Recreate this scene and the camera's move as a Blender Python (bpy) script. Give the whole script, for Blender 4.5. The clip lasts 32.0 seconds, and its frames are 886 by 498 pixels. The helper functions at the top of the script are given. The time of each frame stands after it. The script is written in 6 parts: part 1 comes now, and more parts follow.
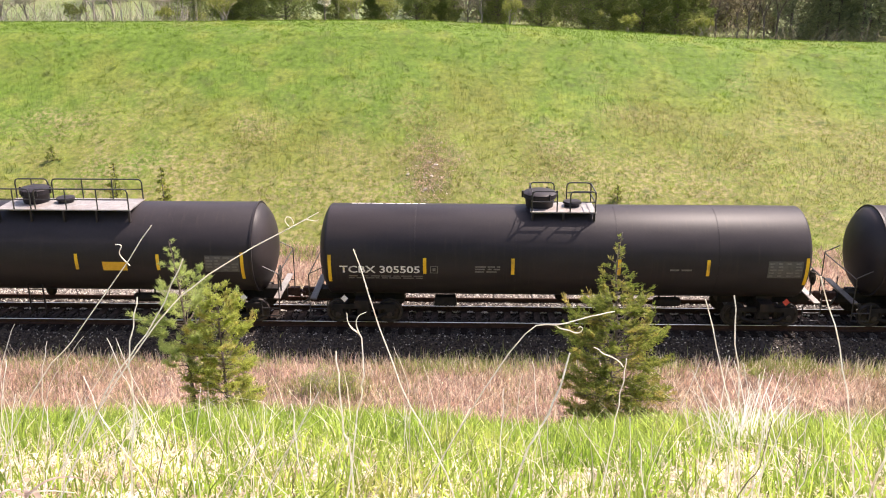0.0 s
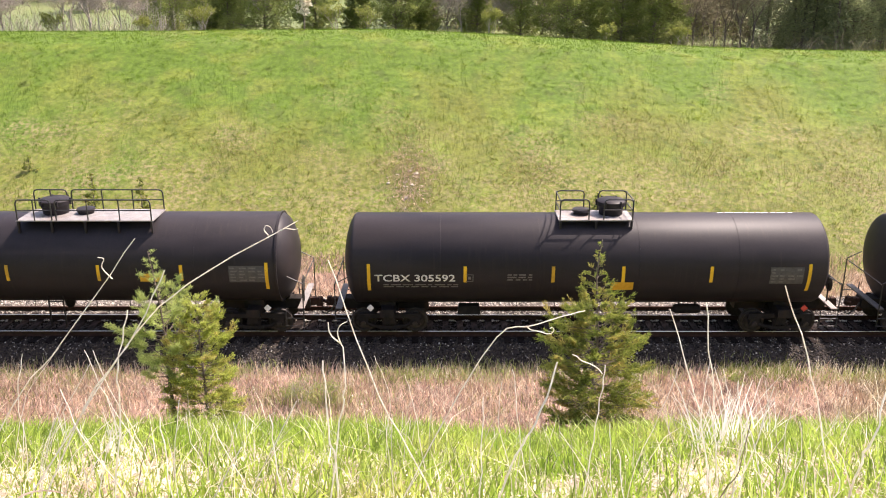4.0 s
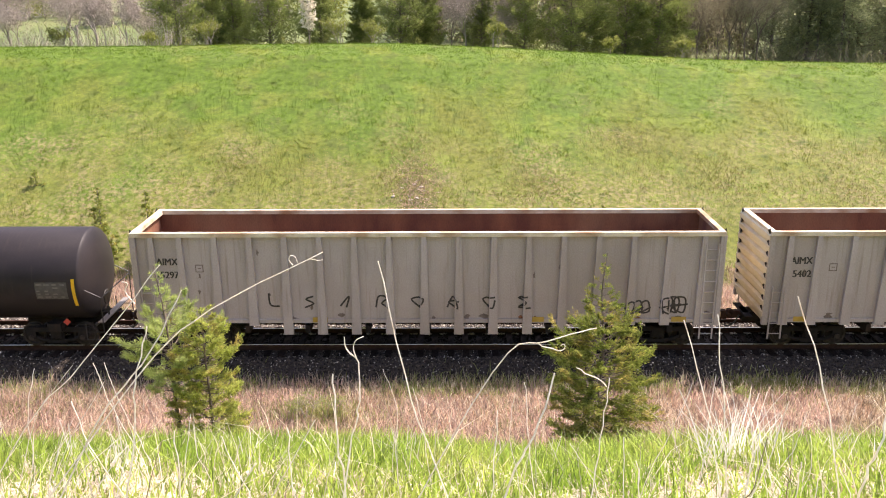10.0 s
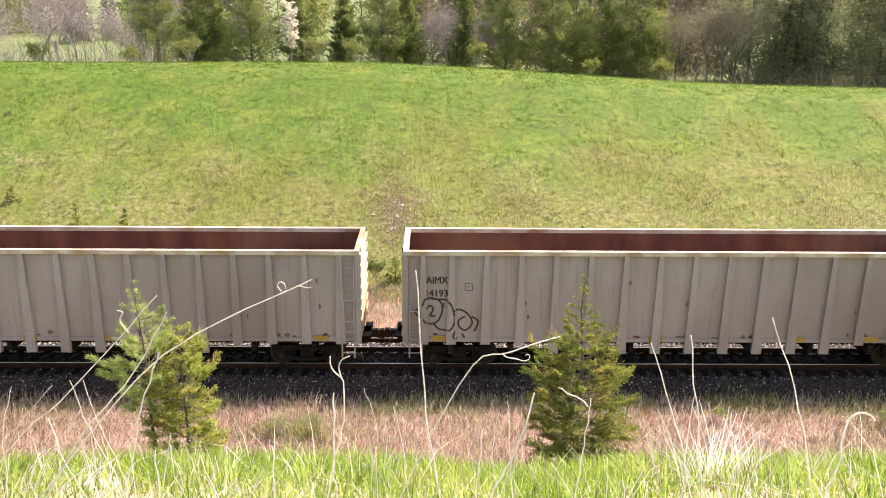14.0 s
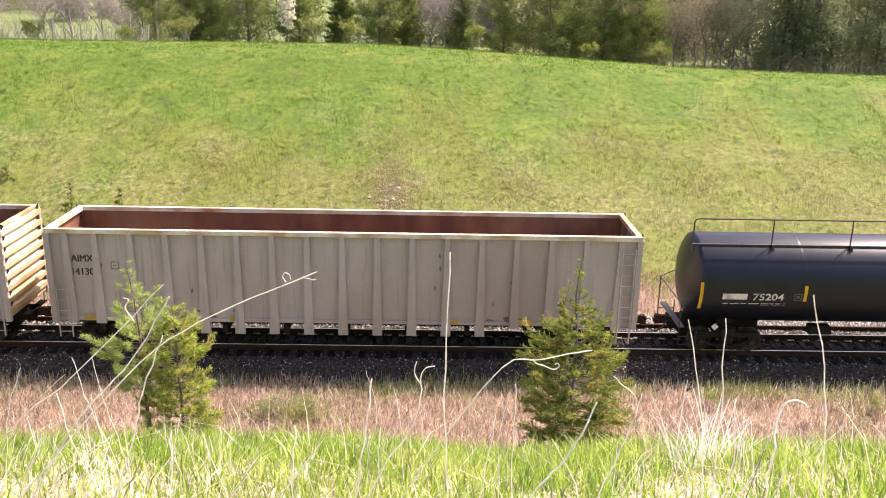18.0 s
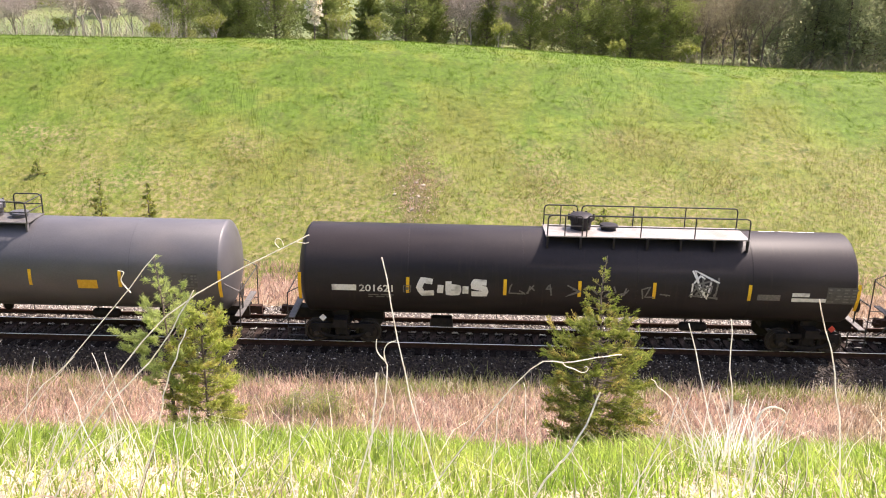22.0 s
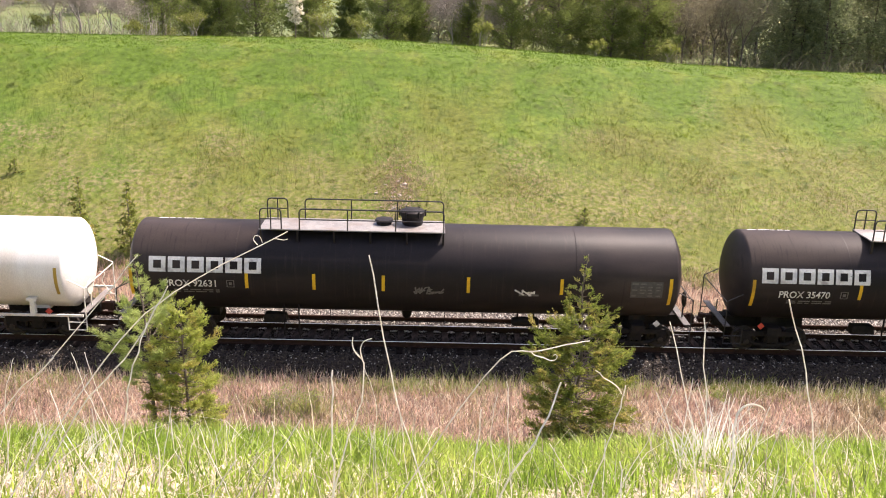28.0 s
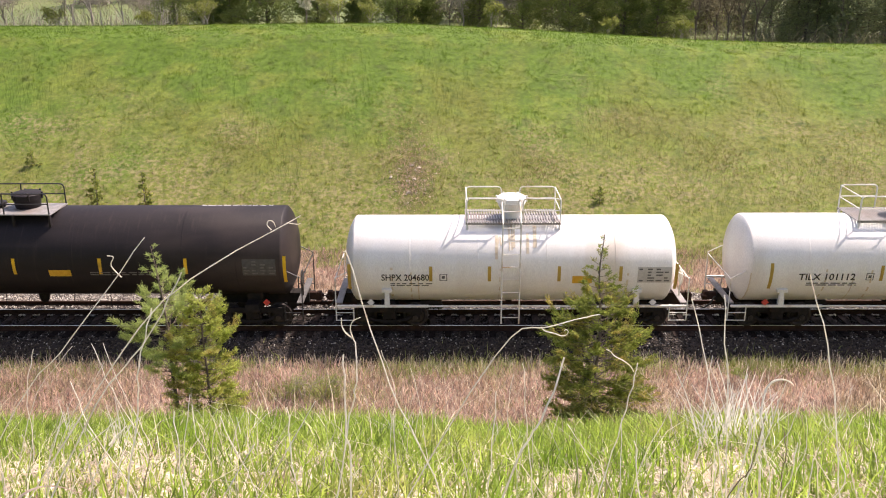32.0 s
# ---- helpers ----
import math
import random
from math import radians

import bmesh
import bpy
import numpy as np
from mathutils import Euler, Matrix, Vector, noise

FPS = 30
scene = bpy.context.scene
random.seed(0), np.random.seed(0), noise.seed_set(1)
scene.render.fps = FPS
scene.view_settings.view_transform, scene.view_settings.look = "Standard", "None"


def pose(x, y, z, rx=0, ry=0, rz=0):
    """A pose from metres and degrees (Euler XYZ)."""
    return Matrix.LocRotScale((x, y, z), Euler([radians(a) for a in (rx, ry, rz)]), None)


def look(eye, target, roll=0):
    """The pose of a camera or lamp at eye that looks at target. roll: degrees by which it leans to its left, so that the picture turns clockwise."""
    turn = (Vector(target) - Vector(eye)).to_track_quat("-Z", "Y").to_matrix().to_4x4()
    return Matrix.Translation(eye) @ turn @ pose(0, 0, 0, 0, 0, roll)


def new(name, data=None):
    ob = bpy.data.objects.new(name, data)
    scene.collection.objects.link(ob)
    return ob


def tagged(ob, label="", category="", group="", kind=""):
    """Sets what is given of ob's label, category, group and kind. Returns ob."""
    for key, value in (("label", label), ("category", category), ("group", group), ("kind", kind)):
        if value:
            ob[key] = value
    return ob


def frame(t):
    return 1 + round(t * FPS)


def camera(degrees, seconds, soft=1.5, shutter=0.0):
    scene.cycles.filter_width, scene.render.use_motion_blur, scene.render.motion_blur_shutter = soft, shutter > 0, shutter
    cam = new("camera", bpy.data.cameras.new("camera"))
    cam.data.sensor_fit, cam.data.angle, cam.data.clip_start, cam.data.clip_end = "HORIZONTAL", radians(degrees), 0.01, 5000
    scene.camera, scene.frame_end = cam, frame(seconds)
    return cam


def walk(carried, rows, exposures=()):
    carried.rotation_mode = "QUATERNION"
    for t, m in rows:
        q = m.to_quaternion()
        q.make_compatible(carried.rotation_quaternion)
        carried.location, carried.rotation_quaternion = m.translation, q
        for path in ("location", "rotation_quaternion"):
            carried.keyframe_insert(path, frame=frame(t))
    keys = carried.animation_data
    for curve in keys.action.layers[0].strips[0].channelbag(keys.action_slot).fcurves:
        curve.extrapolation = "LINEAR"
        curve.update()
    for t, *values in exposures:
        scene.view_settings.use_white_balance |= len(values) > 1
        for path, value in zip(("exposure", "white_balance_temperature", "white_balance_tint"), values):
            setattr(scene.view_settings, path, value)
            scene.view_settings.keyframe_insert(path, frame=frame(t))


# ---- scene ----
# ---------- camera: hand-held on the top of the near bank ----------
EYE = (0.0, -29.07, 12.25)
cam = camera(53.67, 32.0, soft=1.05)
# seconds, yaw, pitch, roll in degrees
walk(cam, [(t, pose(*EYE, 90 + p, r, y)) for t, y, p, r in [
    (0.0, 1.43, -18.60, 0.03),
    (0.5, 0.90, -18.78, 0.04),
    (1.0, 0.63, -18.71, -0.01),
    (1.5, 0.32, -18.49, -0.11),
    (2.0, 0.26, -18.24, -0.17),
    (2.5, 0.15, -18.15, -0.19),
    (3.0, 0.14, -18.11, -0.21),
    (3.5, 0.08, -18.08, -0.08),
    (5.5, 0.21, -17.93, 0.16),
    (6.0, 0.21, -18.02, 0.08),
    (6.5, 0.27, -18.02, 0.04),
    (7.0, 0.35, -17.96, -0.03),
    (7.5, 0.39, -17.80, -0.09),
    (8.0, 0.41, -17.41, 0.05),
    (8.5, 0.29, -17.29, 0.18),
    (9.0, 0.25, -17.34, 0.24),
    (9.5, 0.25, -17.30, 0.26),
    (10.0, 0.39, -17.18, 0.26),
    (10.5, 0.43, -17.10, 0.32),
    (11.0, 0.46, -17.23, 0.30),
    (11.5, 0.43, -17.45, 0.14),
    (12.0, 0.35, -17.46, -0.06),
    (12.5, 0.27, -17.06, -0.23),
    (13.0, 0.10, -16.50, -0.36),
    (13.5, -0.57, -15.98, -0.46),
    (14.0, -0.75, -15.95, -0.48),
    (14.5, -0.65, -15.79, -0.45),
    (16.5, 1.62, -17.12, 0.49),
    (17.0, 0.84, -17.11, -0.05),
    (17.5, -0.48, -17.21, -0.68),
    (18.0, -0.85, -17.05, -1.14),
    (18.5, 0.41, -16.92, -1.21),
    (19.0, 0.86, -17.22, -1.08),
    (19.5, 0.86, -17.29, -0.96),
    (20.0, 0.33, -17.38, -0.92),
    (20.5, -0.10, -17.36, -0.97),
    (21.0, 0.09, -17.14, -1.03),
    (21.5, 0.41, -17.03, -1.06),
    (22.0, 0.82, -17.25, -1.11),
    (22.5, 0.89, -17.49, -1.20),
    (23.0, 1.00, -17.48, -1.29),
    (23.5, 1.06, -17.41, -1.32),
    (24.0, 1.05, -17.31, -1.22),
    (24.5, 0.96, -17.31, -1.14),
    (25.0, 0.88, -17.55, -1.14),
    (25.5, 0.74, -17.76, -1.16),
    (27.5, 0.20, -17.35, -1.50),
    (28.0, -0.34, -17.30, -1.42),
    (28.5, -0.48, -17.37, -1.34),
    (29.0, -0.34, -17.50, -1.26),
    (29.5, -0.06, -17.55, -1.02),
    (30.0, 0.04, -17.68, -0.65),
    (30.5, 0.13, -17.80, -0.34),
    (31.0, 0.15, -17.96, -0.13),
    (31.5, 0.16, -18.18, 0.02),
    (32.0, 0.26, -18.41, 0.13)
]], exposures=[(t, 1.43 + e, 6850.0, 22.5) for t, e in [
    (0.0, 0.0), (6.0, 0.0), (6.5, -0.3), (7.0, -0.64), (7.5, -0.86), (8.0, -0.86), (8.5, -0.55), (9.2, -0.06), (13.0, -0.02), (14.0, 0.05), (19.0, 0.06), (24.0, 0.05), (25.0, -0.42),
    (25.5, -0.72), (26.5, -0.8), (27.5, -0.35), (28.0, -0.2), (29.0, 0.05), (31.0, 0.0), (31.5, -0.25), (32.0, -0.45)]])

# ---------- light: high sun beyond the train, to the right ----------
SUN_TO = Vector((0.56, 0.34, 1.0)).normalized()
world = bpy.data.worlds.new("sky")
scene.world = world
world.use_nodes = True
wn = world.node_tree
sky = wn.nodes.new("ShaderNodeTexSky")
sky.sky_type, sky.sun_disc = "NISHITA", False
sky.air_density, sky.dust_density, sky.ozone_density = 0.8, 3.0, 0.6
sky.sun_elevation, sky.sun_rotation = math.asin(SUN_TO.z), math.atan2(SUN_TO.x, SUN_TO.y)
wn.links.new(sky.outputs[0], wn.nodes["Background"].inputs[0])
wn.nodes["Background"].inputs[1].default_value = 0.15
sun = new("sun", bpy.data.lights.new("sun", "SUN"))
sun.data.energy, sun.data.angle, sun.data.color = 4.2, radians(0.5), (1.0, 0.95, 0.86)
sun.matrix_world = look(SUN_TO * 60, (0, 0, 0))


# ---------- materials ----------
def mat(name, c1, c2, scale=4.0, rough=0.6, metal=0.0, bump=0.15, fine=60.0, c3=None, amount=0.35, stretch=(1, 1, 1), island=0.0, obrand=0.0, trans=0.0, coarse=None, spec=0.5, streak=None):
    """Two tones at one scale, a third in patches, fine grain in tone and relief; island/obrand: tone per piece."""
    m = bpy.data.materials.new(name)
    m.use_nodes = True
    nt = m.node_tree
    bs = nt.nodes["Principled BSDF"]
    N, K = nt.nodes.new, nt.links.new
    co = N("ShaderNodeTexCoord")
    mp = N("ShaderNodeMapping")
    mp.inputs["Scale"].default_value = stretch
    K(co.outputs["Object"], mp.inputs[0])

    def noise_tex(s, detail):
        n = N("ShaderNodeTexNoise")
        n.inputs["Scale"].default_value, n.inputs["Detail"].default_value = s, detail
        K(mp.outputs[0], n.inputs["Vector"])
        return n.outputs[0]

    def ramp(src, a, b):
        r = N("ShaderNodeMapRange")
        r.inputs[1].default_value, r.inputs[2].default_value = a, b
        K(src, r.inputs[0])
        return r.outputs[0]

    def mix(fac, a, b, mode="MIX"):
        x = N("ShaderNodeMix")
        x.data_type, x.blend_type = "RGBA", mode
        for s, v in ((x.inputs[0], fac), (x.inputs[6], a), (x.inputs[7], b)):
            if isinstance(v, tuple):
                s.default_value = (*v, 1)
            elif isinstance(v, float):
                s.default_value = v
            else:
                K(v, s)
        return x.outputs[2]

    col = mix(ramp(noise_tex(scale, 4), 0.35, 0.65), c1, c2)
    if c3:
        col = mix(ramp(noise_tex(coarse or scale * 0.23, 5), 0.62 - amount * 0.5, 0.78 - amount * 0.4), col, c3)
    if streak:  # narrow runs down the surface
        m2 = N("ShaderNodeMapping")
        m2.inputs["Scale"].default_value = (7.0, 1.0, 0.35)
        K(co.outputs["Object"], m2.inputs[0])
        n2 = N("ShaderNodeTexNoise")
        n2.inputs["Scale"].default_value, n2.inputs["Detail"].default_value = 1.6, 6
        K(m2.outputs[0], n2.inputs["Vector"])
        col = mix(ramp(n2.outputs[0], 0.56, 0.74), col, streak)
    g = noise_tex(fine, 3)
    col = mix(0.6, col, mix(ramp(g, 0.25, 0.75), (0.55, 0.55, 0.55), (1.0, 1.0, 1.0)), "MULTIPLY")
    if island or obrand:
        src = N("ShaderNodeNewGeometry").outputs["Random Per Island"] if island else N("ShaderNodeObjectInfo").outputs["Random"]
        k = island or obrand
        col = mix(1.0, col, mix(src, (1 - k, 1 - k, 1 - k), (1 + k, 1 + k * 0.9, 1 + k * 0.6)), "MULTIPLY")
    K(col, bs.inputs["Base Color"])
    bs.inputs["Roughness"].default_value, bs.inputs["Metallic"].default_value = rough, metal
    bs.inputs["Specular IOR Level"].default_value = spec
    if bump:
        b = N("ShaderNodeBump")
        b.inputs["Strength"].default_value, b.inputs["Distance"].default_value = bump, 0.03
        K(g, b.inputs["Height"])
        K(b.outputs[0], bs.inputs["Normal"])
    if trans:
        tr, ad = N("ShaderNodeBsdfTranslucent"), N("ShaderNodeMixShader")
        K(col, tr.inputs[0])
        ad.inputs[0].default_value = trans
        K(bs.outputs[0], ad.inputs[1])
        K(tr.outputs[0], ad.inputs[2])
        K(ad.outputs[0], nt.nodes["Material Output"].inputs[0])
    return m


def bank_mat(name, island=0.0, trans=0.0, gain=1.0):
    """Spring grass in broad lush and yellowish patches, with withered specks low on the slope."""
    m = bpy.data.materials.new(name)
    m.use_nodes = True
    nt = m.node_tree
    bs = nt.nodes["Principled BSDF"]
    N, K = nt.nodes.new, nt.links.new
    co = N("ShaderNodeTexCoord")

    def noise_tex(s, detail, stretch=(1, 1, 1)):
        mp = N("ShaderNodeMapping")
        mp.inputs["Scale"].default_value = stretch
        K(co.outputs["Object"], mp.inputs[0])
        n = N("ShaderNodeTexNoise")
        n.inputs["Scale"].default_value, n.inputs["Detail"].default_value = s, detail
        K(mp.outputs[0], n.inputs["Vector"])
        return n.outputs[0]

    def ramp(src, a, b, lo=0.0, hi=1.0):
        r = N("ShaderNodeMapRange")
        for i, v in enumerate((a, b, lo, hi)):
            r.inputs[i + 1].default_value = v
        K(src, r.inputs[0])
        return r.outputs[0]

    def calc(op, a, b):
        x = N("ShaderNodeMath")
        x.operation = op
        for s, v in ((x.inputs[0], a), (x.inputs[1], b)):
            if isinstance(v, float):
                s.default_value = v
            else:
                K(v, s)
        return x.outputs[0]

    def mix(fac, a, b, mode="MIX"):
        x = N("ShaderNodeMix")
        x.data_type, x.blend_type = "RGBA", mode
        for s, v in ((x.inputs[0], fac), (x.inputs[6], a), (x.inputs[7], b)):
            if isinstance(v, tuple):
                s.default_value = (*[u * (gain if mode == "MIX" else 1) for u in v], 1)
            elif isinstance(v, float):
                s.default_value = v
            else:
                K(v, s)
        return x.outputs[2]

    xyz = N("ShaderNodeSeparateXYZ")
    K(co.outputs["Object"], xyz.inputs[0])
    up = ramp(xyz.outputs[2], 2.0, 7.0, -0.15, 0.14)
    broad = calc("ADD", noise_tex(0.17, 5, (1, 0.8, 0.8)), up)
    col = mix(ramp(broad, 0.42, 0.58), (0.134, 0.152, 0.031), (0.093, 0.15, 0.021))
    col = mix(ramp(noise_tex(0.55, 5), 0.5, 0.66), col, (0.146, 0.184, 0.033))
    col = mix(ramp(noise_tex(1.1, 6), 0.57, 0.7, 0.0, 0.7), col, (0.066, 0.092, 0.022))
    dry = calc("SUBTRACT", noise_tex(0.3, 6), up)
    col = mix(calc("MULTIPLY", ramp(noise_tex(6.0, 5), 0.44, 0.6), ramp(dry, 0.46, 0.7, 0.0, 0.75)), col, (0.25, 0.207, 0.11))
    col = mix(0.8, col, mix(ramp(noise_tex(3.4, 5), 0.36, 0.64), (0.62, 0.66, 0.64), (1.14, 1.12, 1.1)), "MULTIPLY")
    g = noise_tex(9.0, 3)
    col = mix(0.5, col, mix(ramp(g, 0.25, 0.75), (0.48, 0.48, 0.48), (1.08, 1.08, 1.08)), "MULTIPLY")
    if island:
        src = N("ShaderNodeNewGeometry").outputs["Random Per Island"]
        col = mix(1.0, col, mix(src, ((1 - island) / gain,) * 3, ((1 + island) / gain,) * 3), "MULTIPLY")
    K(col, bs.inputs["Base Color"])
    bs.inputs["Roughness"].default_value = 0.85
    bs.inputs["Specular IOR Level"].default_value = 0.15
    if trans:
        tr, ad = N("ShaderNodeBsdfTranslucent"), N("ShaderNodeMixShader")
        K(col, tr.inputs[0])
        ad.inputs[0].default_value = trans
        K(bs.outputs[0], ad.inputs[1])
        K(tr.outputs[0], ad.inputs[2])
        K(ad.outputs[0], nt.nodes["Material Output"].inputs[0])
    return m


M = {
    "black": mat("black_tank_paint", (0.022, 0.0186, 0.0206), (0.031, 0.0265, 0.0285), 1.0, 0.5, 0, 0.02, 40, (0.046, 0.037, 0.035), 0.18, (0.45, 1, 1.6), spec=0.16, streak=(0.034, 0.028, 0.027)),
    "gloss": mat("glossy_black_paint", (0.009, 0.0103, 0.018), (0.0135, 0.0152, 0.025), 1.5, 0.35, 0, 0.0, 40, spec=0.34),
    "dusty": mat("dusty_black_tank_paint", (0.018, 0.015, 0.0158), (0.026, 0.0213, 0.0221), 1.0, 0.52, 0, 0.02, 40, (0.075, 0.057, 0.048), 0.28, (0.45, 1, 1.6), spec=0.14, streak=(0.036, 0.028, 0.026)),
    # sunlight put into the colour: paler copy of "stone" for beyond the rails
    "litstone": mat("sunlit_grey_ballast_stone", (0.1, 0.088, 0.082), (0.22, 0.2, 0.19), 9, 0.85, 0, 0.4, 60, island=0.8),
    "scuff": mat("dull_brown_scuff", (0.14, 0.105, 0.085), (0.22, 0.17, 0.145), 9, 0.8, 0, 0.05),
    "charcoal": mat("dark_grey_tank_paint", (0.054, 0.048, 0.051), (0.072, 0.065, 0.067), 1.0, 0.5, 0, 0.02, 40, (0.13, 0.108, 0.096), 0.2, (0.5, 1, 1), spec=0.22, streak=(0.075, 0.063, 0.058)),
    "grey": mat("grey_tank_paint", (0.07, 0.068, 0.075), (0.09, 0.087, 0.092), 1.2, 0.45, 0, 0.02, 40, (0.12, 0.105, 0.1), 0.1, (0.5, 1, 1)),
    "white": mat("white_tank_paint", (0.83, 0.8, 0.745), (0.88, 0.86, 0.815), 0.9, 0.4, 0, 0.02, 30, (0.7, 0.62, 0.52), 0.1, (2.2, 1, 0.5)),
    "steel": mat("dark_underframe_steel", (0.01, 0.0085, 0.0078), (0.022, 0.017, 0.014), 6, 0.75, 0.0, 0.2, 60, (0.05, 0.03, 0.02), 0.15, spec=0.2),
    "railsteel": mat("black_pipe_rail", (0.02, 0.02, 0.02), (0.035, 0.032, 0.03), 9, 0.5, 0.1, 0.05),
    "whitepipe": mat("white_painted_pipe", (0.75, 0.72, 0.64), (0.8, 0.78, 0.7), 7, 0.45, 0, 0.05, 50, (0.5, 0.36, 0.2), 0.15),
    "tread": mat("pale_galvanised_tread_plate", (0.23, 0.215, 0.205), (0.32, 0.3, 0.28), 5, 0.55, 0.3, 0.25, 90, (0.24, 0.2, 0.175), 0.3),
    "grating": mat("grey_steel_grating", (0.1, 0.095, 0.09), (0.16, 0.15, 0.14), 8, 0.6, 0.3, 0.2),
    "yellow": mat("yellow_reflective_strip", (0.75, 0.42, 0.01), (0.85, 0.52, 0.02), 6, 0.4, 0, 0.03, 60, (0.35, 0.2, 0.03), 0.15),
    "dullyellow": mat("faded_yellow_strip", (0.42, 0.27, 0.04), (0.5, 0.33, 0.06), 6, 0.5, 0, 0.03),
    "orange": mat("orange_yellow_placard", (0.62, 0.33, 0.01), (0.7, 0.4, 0.03), 9, 0.5, 0, 0.03),
    "letter": mat("white_stencil_paint", (0.68, 0.67, 0.63), (0.8, 0.79, 0.75), 12, 0.6, 0, 0.02, 70, (0.4, 0.38, 0.36), 0.2),
    "dim": mat("worn_grey_stencil_paint", (0.1, 0.095, 0.09), (0.16, 0.15, 0.14), 14, 0.6, 0, 0.02),
    "ink": mat("black_stencil_paint", (0.025, 0.022, 0.02), (0.05, 0.04, 0.035), 12, 0.6, 0, 0.02),
    "red": mat("red_placard", (0.5, 0.04, 0.03), (0.6, 0.07, 0.04), 9, 0.5, 0, 0.02),
    "tan": mat("tan_stained_panel", (0.46, 0.3, 0.13), (0.6, 0.42, 0.2), 3, 0.6, 0, 0.04, 30, (0.36, 0.2, 0.08), 0.3),
    "rust": mat("rust_spots", (0.16, 0.06, 0.025), (0.25, 0.11, 0.05), 12, 0.85, 0, 0.2),
    "gon": mat("pale_grey_beige_gondola_paint", (0.42, 0.362, 0.33), (0.475, 0.418, 0.385), 0.9, 0.6, 0, 0.05, 30, (0.34, 0.285, 0.25), 0.22, (1.2, 1, 0.6), streak=(0.33, 0.275, 0.24)),
    "gonend": mat("cream_gondola_end_paint", (0.6, 0.51, 0.34), (0.68, 0.58, 0.4), 1.4, 0.6, 0, 0.05, 30, (0.4, 0.27, 0.14), 0.3),
    "rustin": mat("rusty_gondola_inside", (0.125, 0.043, 0.022), (0.235, 0.095, 0.043), 1.3, 0.9, 0, 0.2, 25, (0.27, 0.14, 0.07), 0.2, (1, 1, 0.4)),
    "rim": mat("worn_cream_rim", (0.62, 0.52, 0.36), (0.74, 0.65, 0.48), 3, 0.6, 0, 0.05, 40, (0.35, 0.18, 0.08), 0.35),
    "wheel": mat("worn_wheel_steel", (0.03, 0.024, 0.021), (0.06, 0.048, 0.042), 10, 0.6, 0.4, 0.1),
    "rail": mat("rusty_rail_web", (0.035, 0.018, 0.013), (0.06, 0.031, 0.021), 7, 0.8, 0.0, 0.15, spec=0.15),
    "railhead": mat("polished_rail_head", (0.72, 0.7, 0.67), (0.8, 0.78, 0.75), 8, 0.3, 0.9, 0.02),
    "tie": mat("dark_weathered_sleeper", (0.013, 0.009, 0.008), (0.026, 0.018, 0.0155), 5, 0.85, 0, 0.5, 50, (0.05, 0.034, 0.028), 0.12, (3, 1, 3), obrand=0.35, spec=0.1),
    # darker than the far stones: the train's shade is in the tone
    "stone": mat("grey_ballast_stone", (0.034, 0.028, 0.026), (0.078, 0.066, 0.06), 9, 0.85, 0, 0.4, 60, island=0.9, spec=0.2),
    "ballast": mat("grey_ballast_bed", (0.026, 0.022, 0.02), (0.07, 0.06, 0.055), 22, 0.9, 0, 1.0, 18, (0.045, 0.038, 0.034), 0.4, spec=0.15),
    "soil": mat("dry_earth_and_thatch", (0.22, 0.15, 0.1), (0.3, 0.22, 0.15), 3, 0.95, 0, 0.6, 14, (0.15, 0.14, 0.05), 0.3),
    "bankgrass": bank_mat("short_spring_grass"),
    "field": mat("mown_green_field", (0.082, 0.118, 0.024), (0.112, 0.145, 0.036), 0.2, 0.9, 0, 0.3, 4, (0.16, 0.17, 0.05), 0.2, coarse=0.03),
    "blade_bank": bank_mat("bank_grass_blades", 0.22, 0.6, 1.24),
    "blade": mat("fresh_green_blades", (0.25, 0.4, 0.05), (0.45, 0.56, 0.12), 2.2, 0.45, 0, 0, 12, (0.5, 0.5, 0.16), 0.06, coarse=1.5, island=0.55, trans=0.55),
    "straw": mat("bleached_straw", (0.76, 0.67, 0.54), (0.85, 0.78, 0.66), 3, 0.7, 0, 0, 20, (0.5, 0.38, 0.27), 0.25, island=0.3, trans=0.55),
    "pinkstraw": mat("pinkish_dry_grass", (0.45, 0.3, 0.265), (0.63, 0.465, 0.415), 0.8, 0.75, 0, 0, 15, (0.3, 0.25, 0.13), 0.25, island=0.6, trans=0.35, coarse=0.2),
    "rock": mat("pale_field_stone", (0.33, 0.29, 0.25), (0.48, 0.43, 0.37), 5, 0.85, 0, 0.5, 20, obrand=0.4),
    "palestone": mat("pale_ballast_stone", (0.4, 0.38, 0.35), (0.6, 0.57, 0.54), 9, 0.8, 0, 0.2, 60, island=0.4),
    "tanstraw": mat("tan_dry_grass", (0.24, 0.195, 0.08), (0.36, 0.29, 0.135), 1.5, 0.75, 0, 0, 15, island=0.5, trans=0.4),
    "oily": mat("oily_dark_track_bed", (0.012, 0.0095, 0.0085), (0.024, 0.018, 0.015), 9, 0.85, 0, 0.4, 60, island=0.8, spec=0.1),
    "panel": mat("faded_panel_paint", (0.055, 0.052, 0.05), (0.085, 0.08, 0.076), 9, 0.6, 0, 0.02),
    "palepanel": mat("pale_grey_panel_paint", (0.5, 0.47, 0.43), (0.58, 0.55, 0.5), 9, 0.5, 0, 0.02),
    "stain": mat("pale_brown_run_stain", (0.66, 0.53, 0.36), (0.74, 0.64, 0.49), 8, 0.55, 0, 0.02),
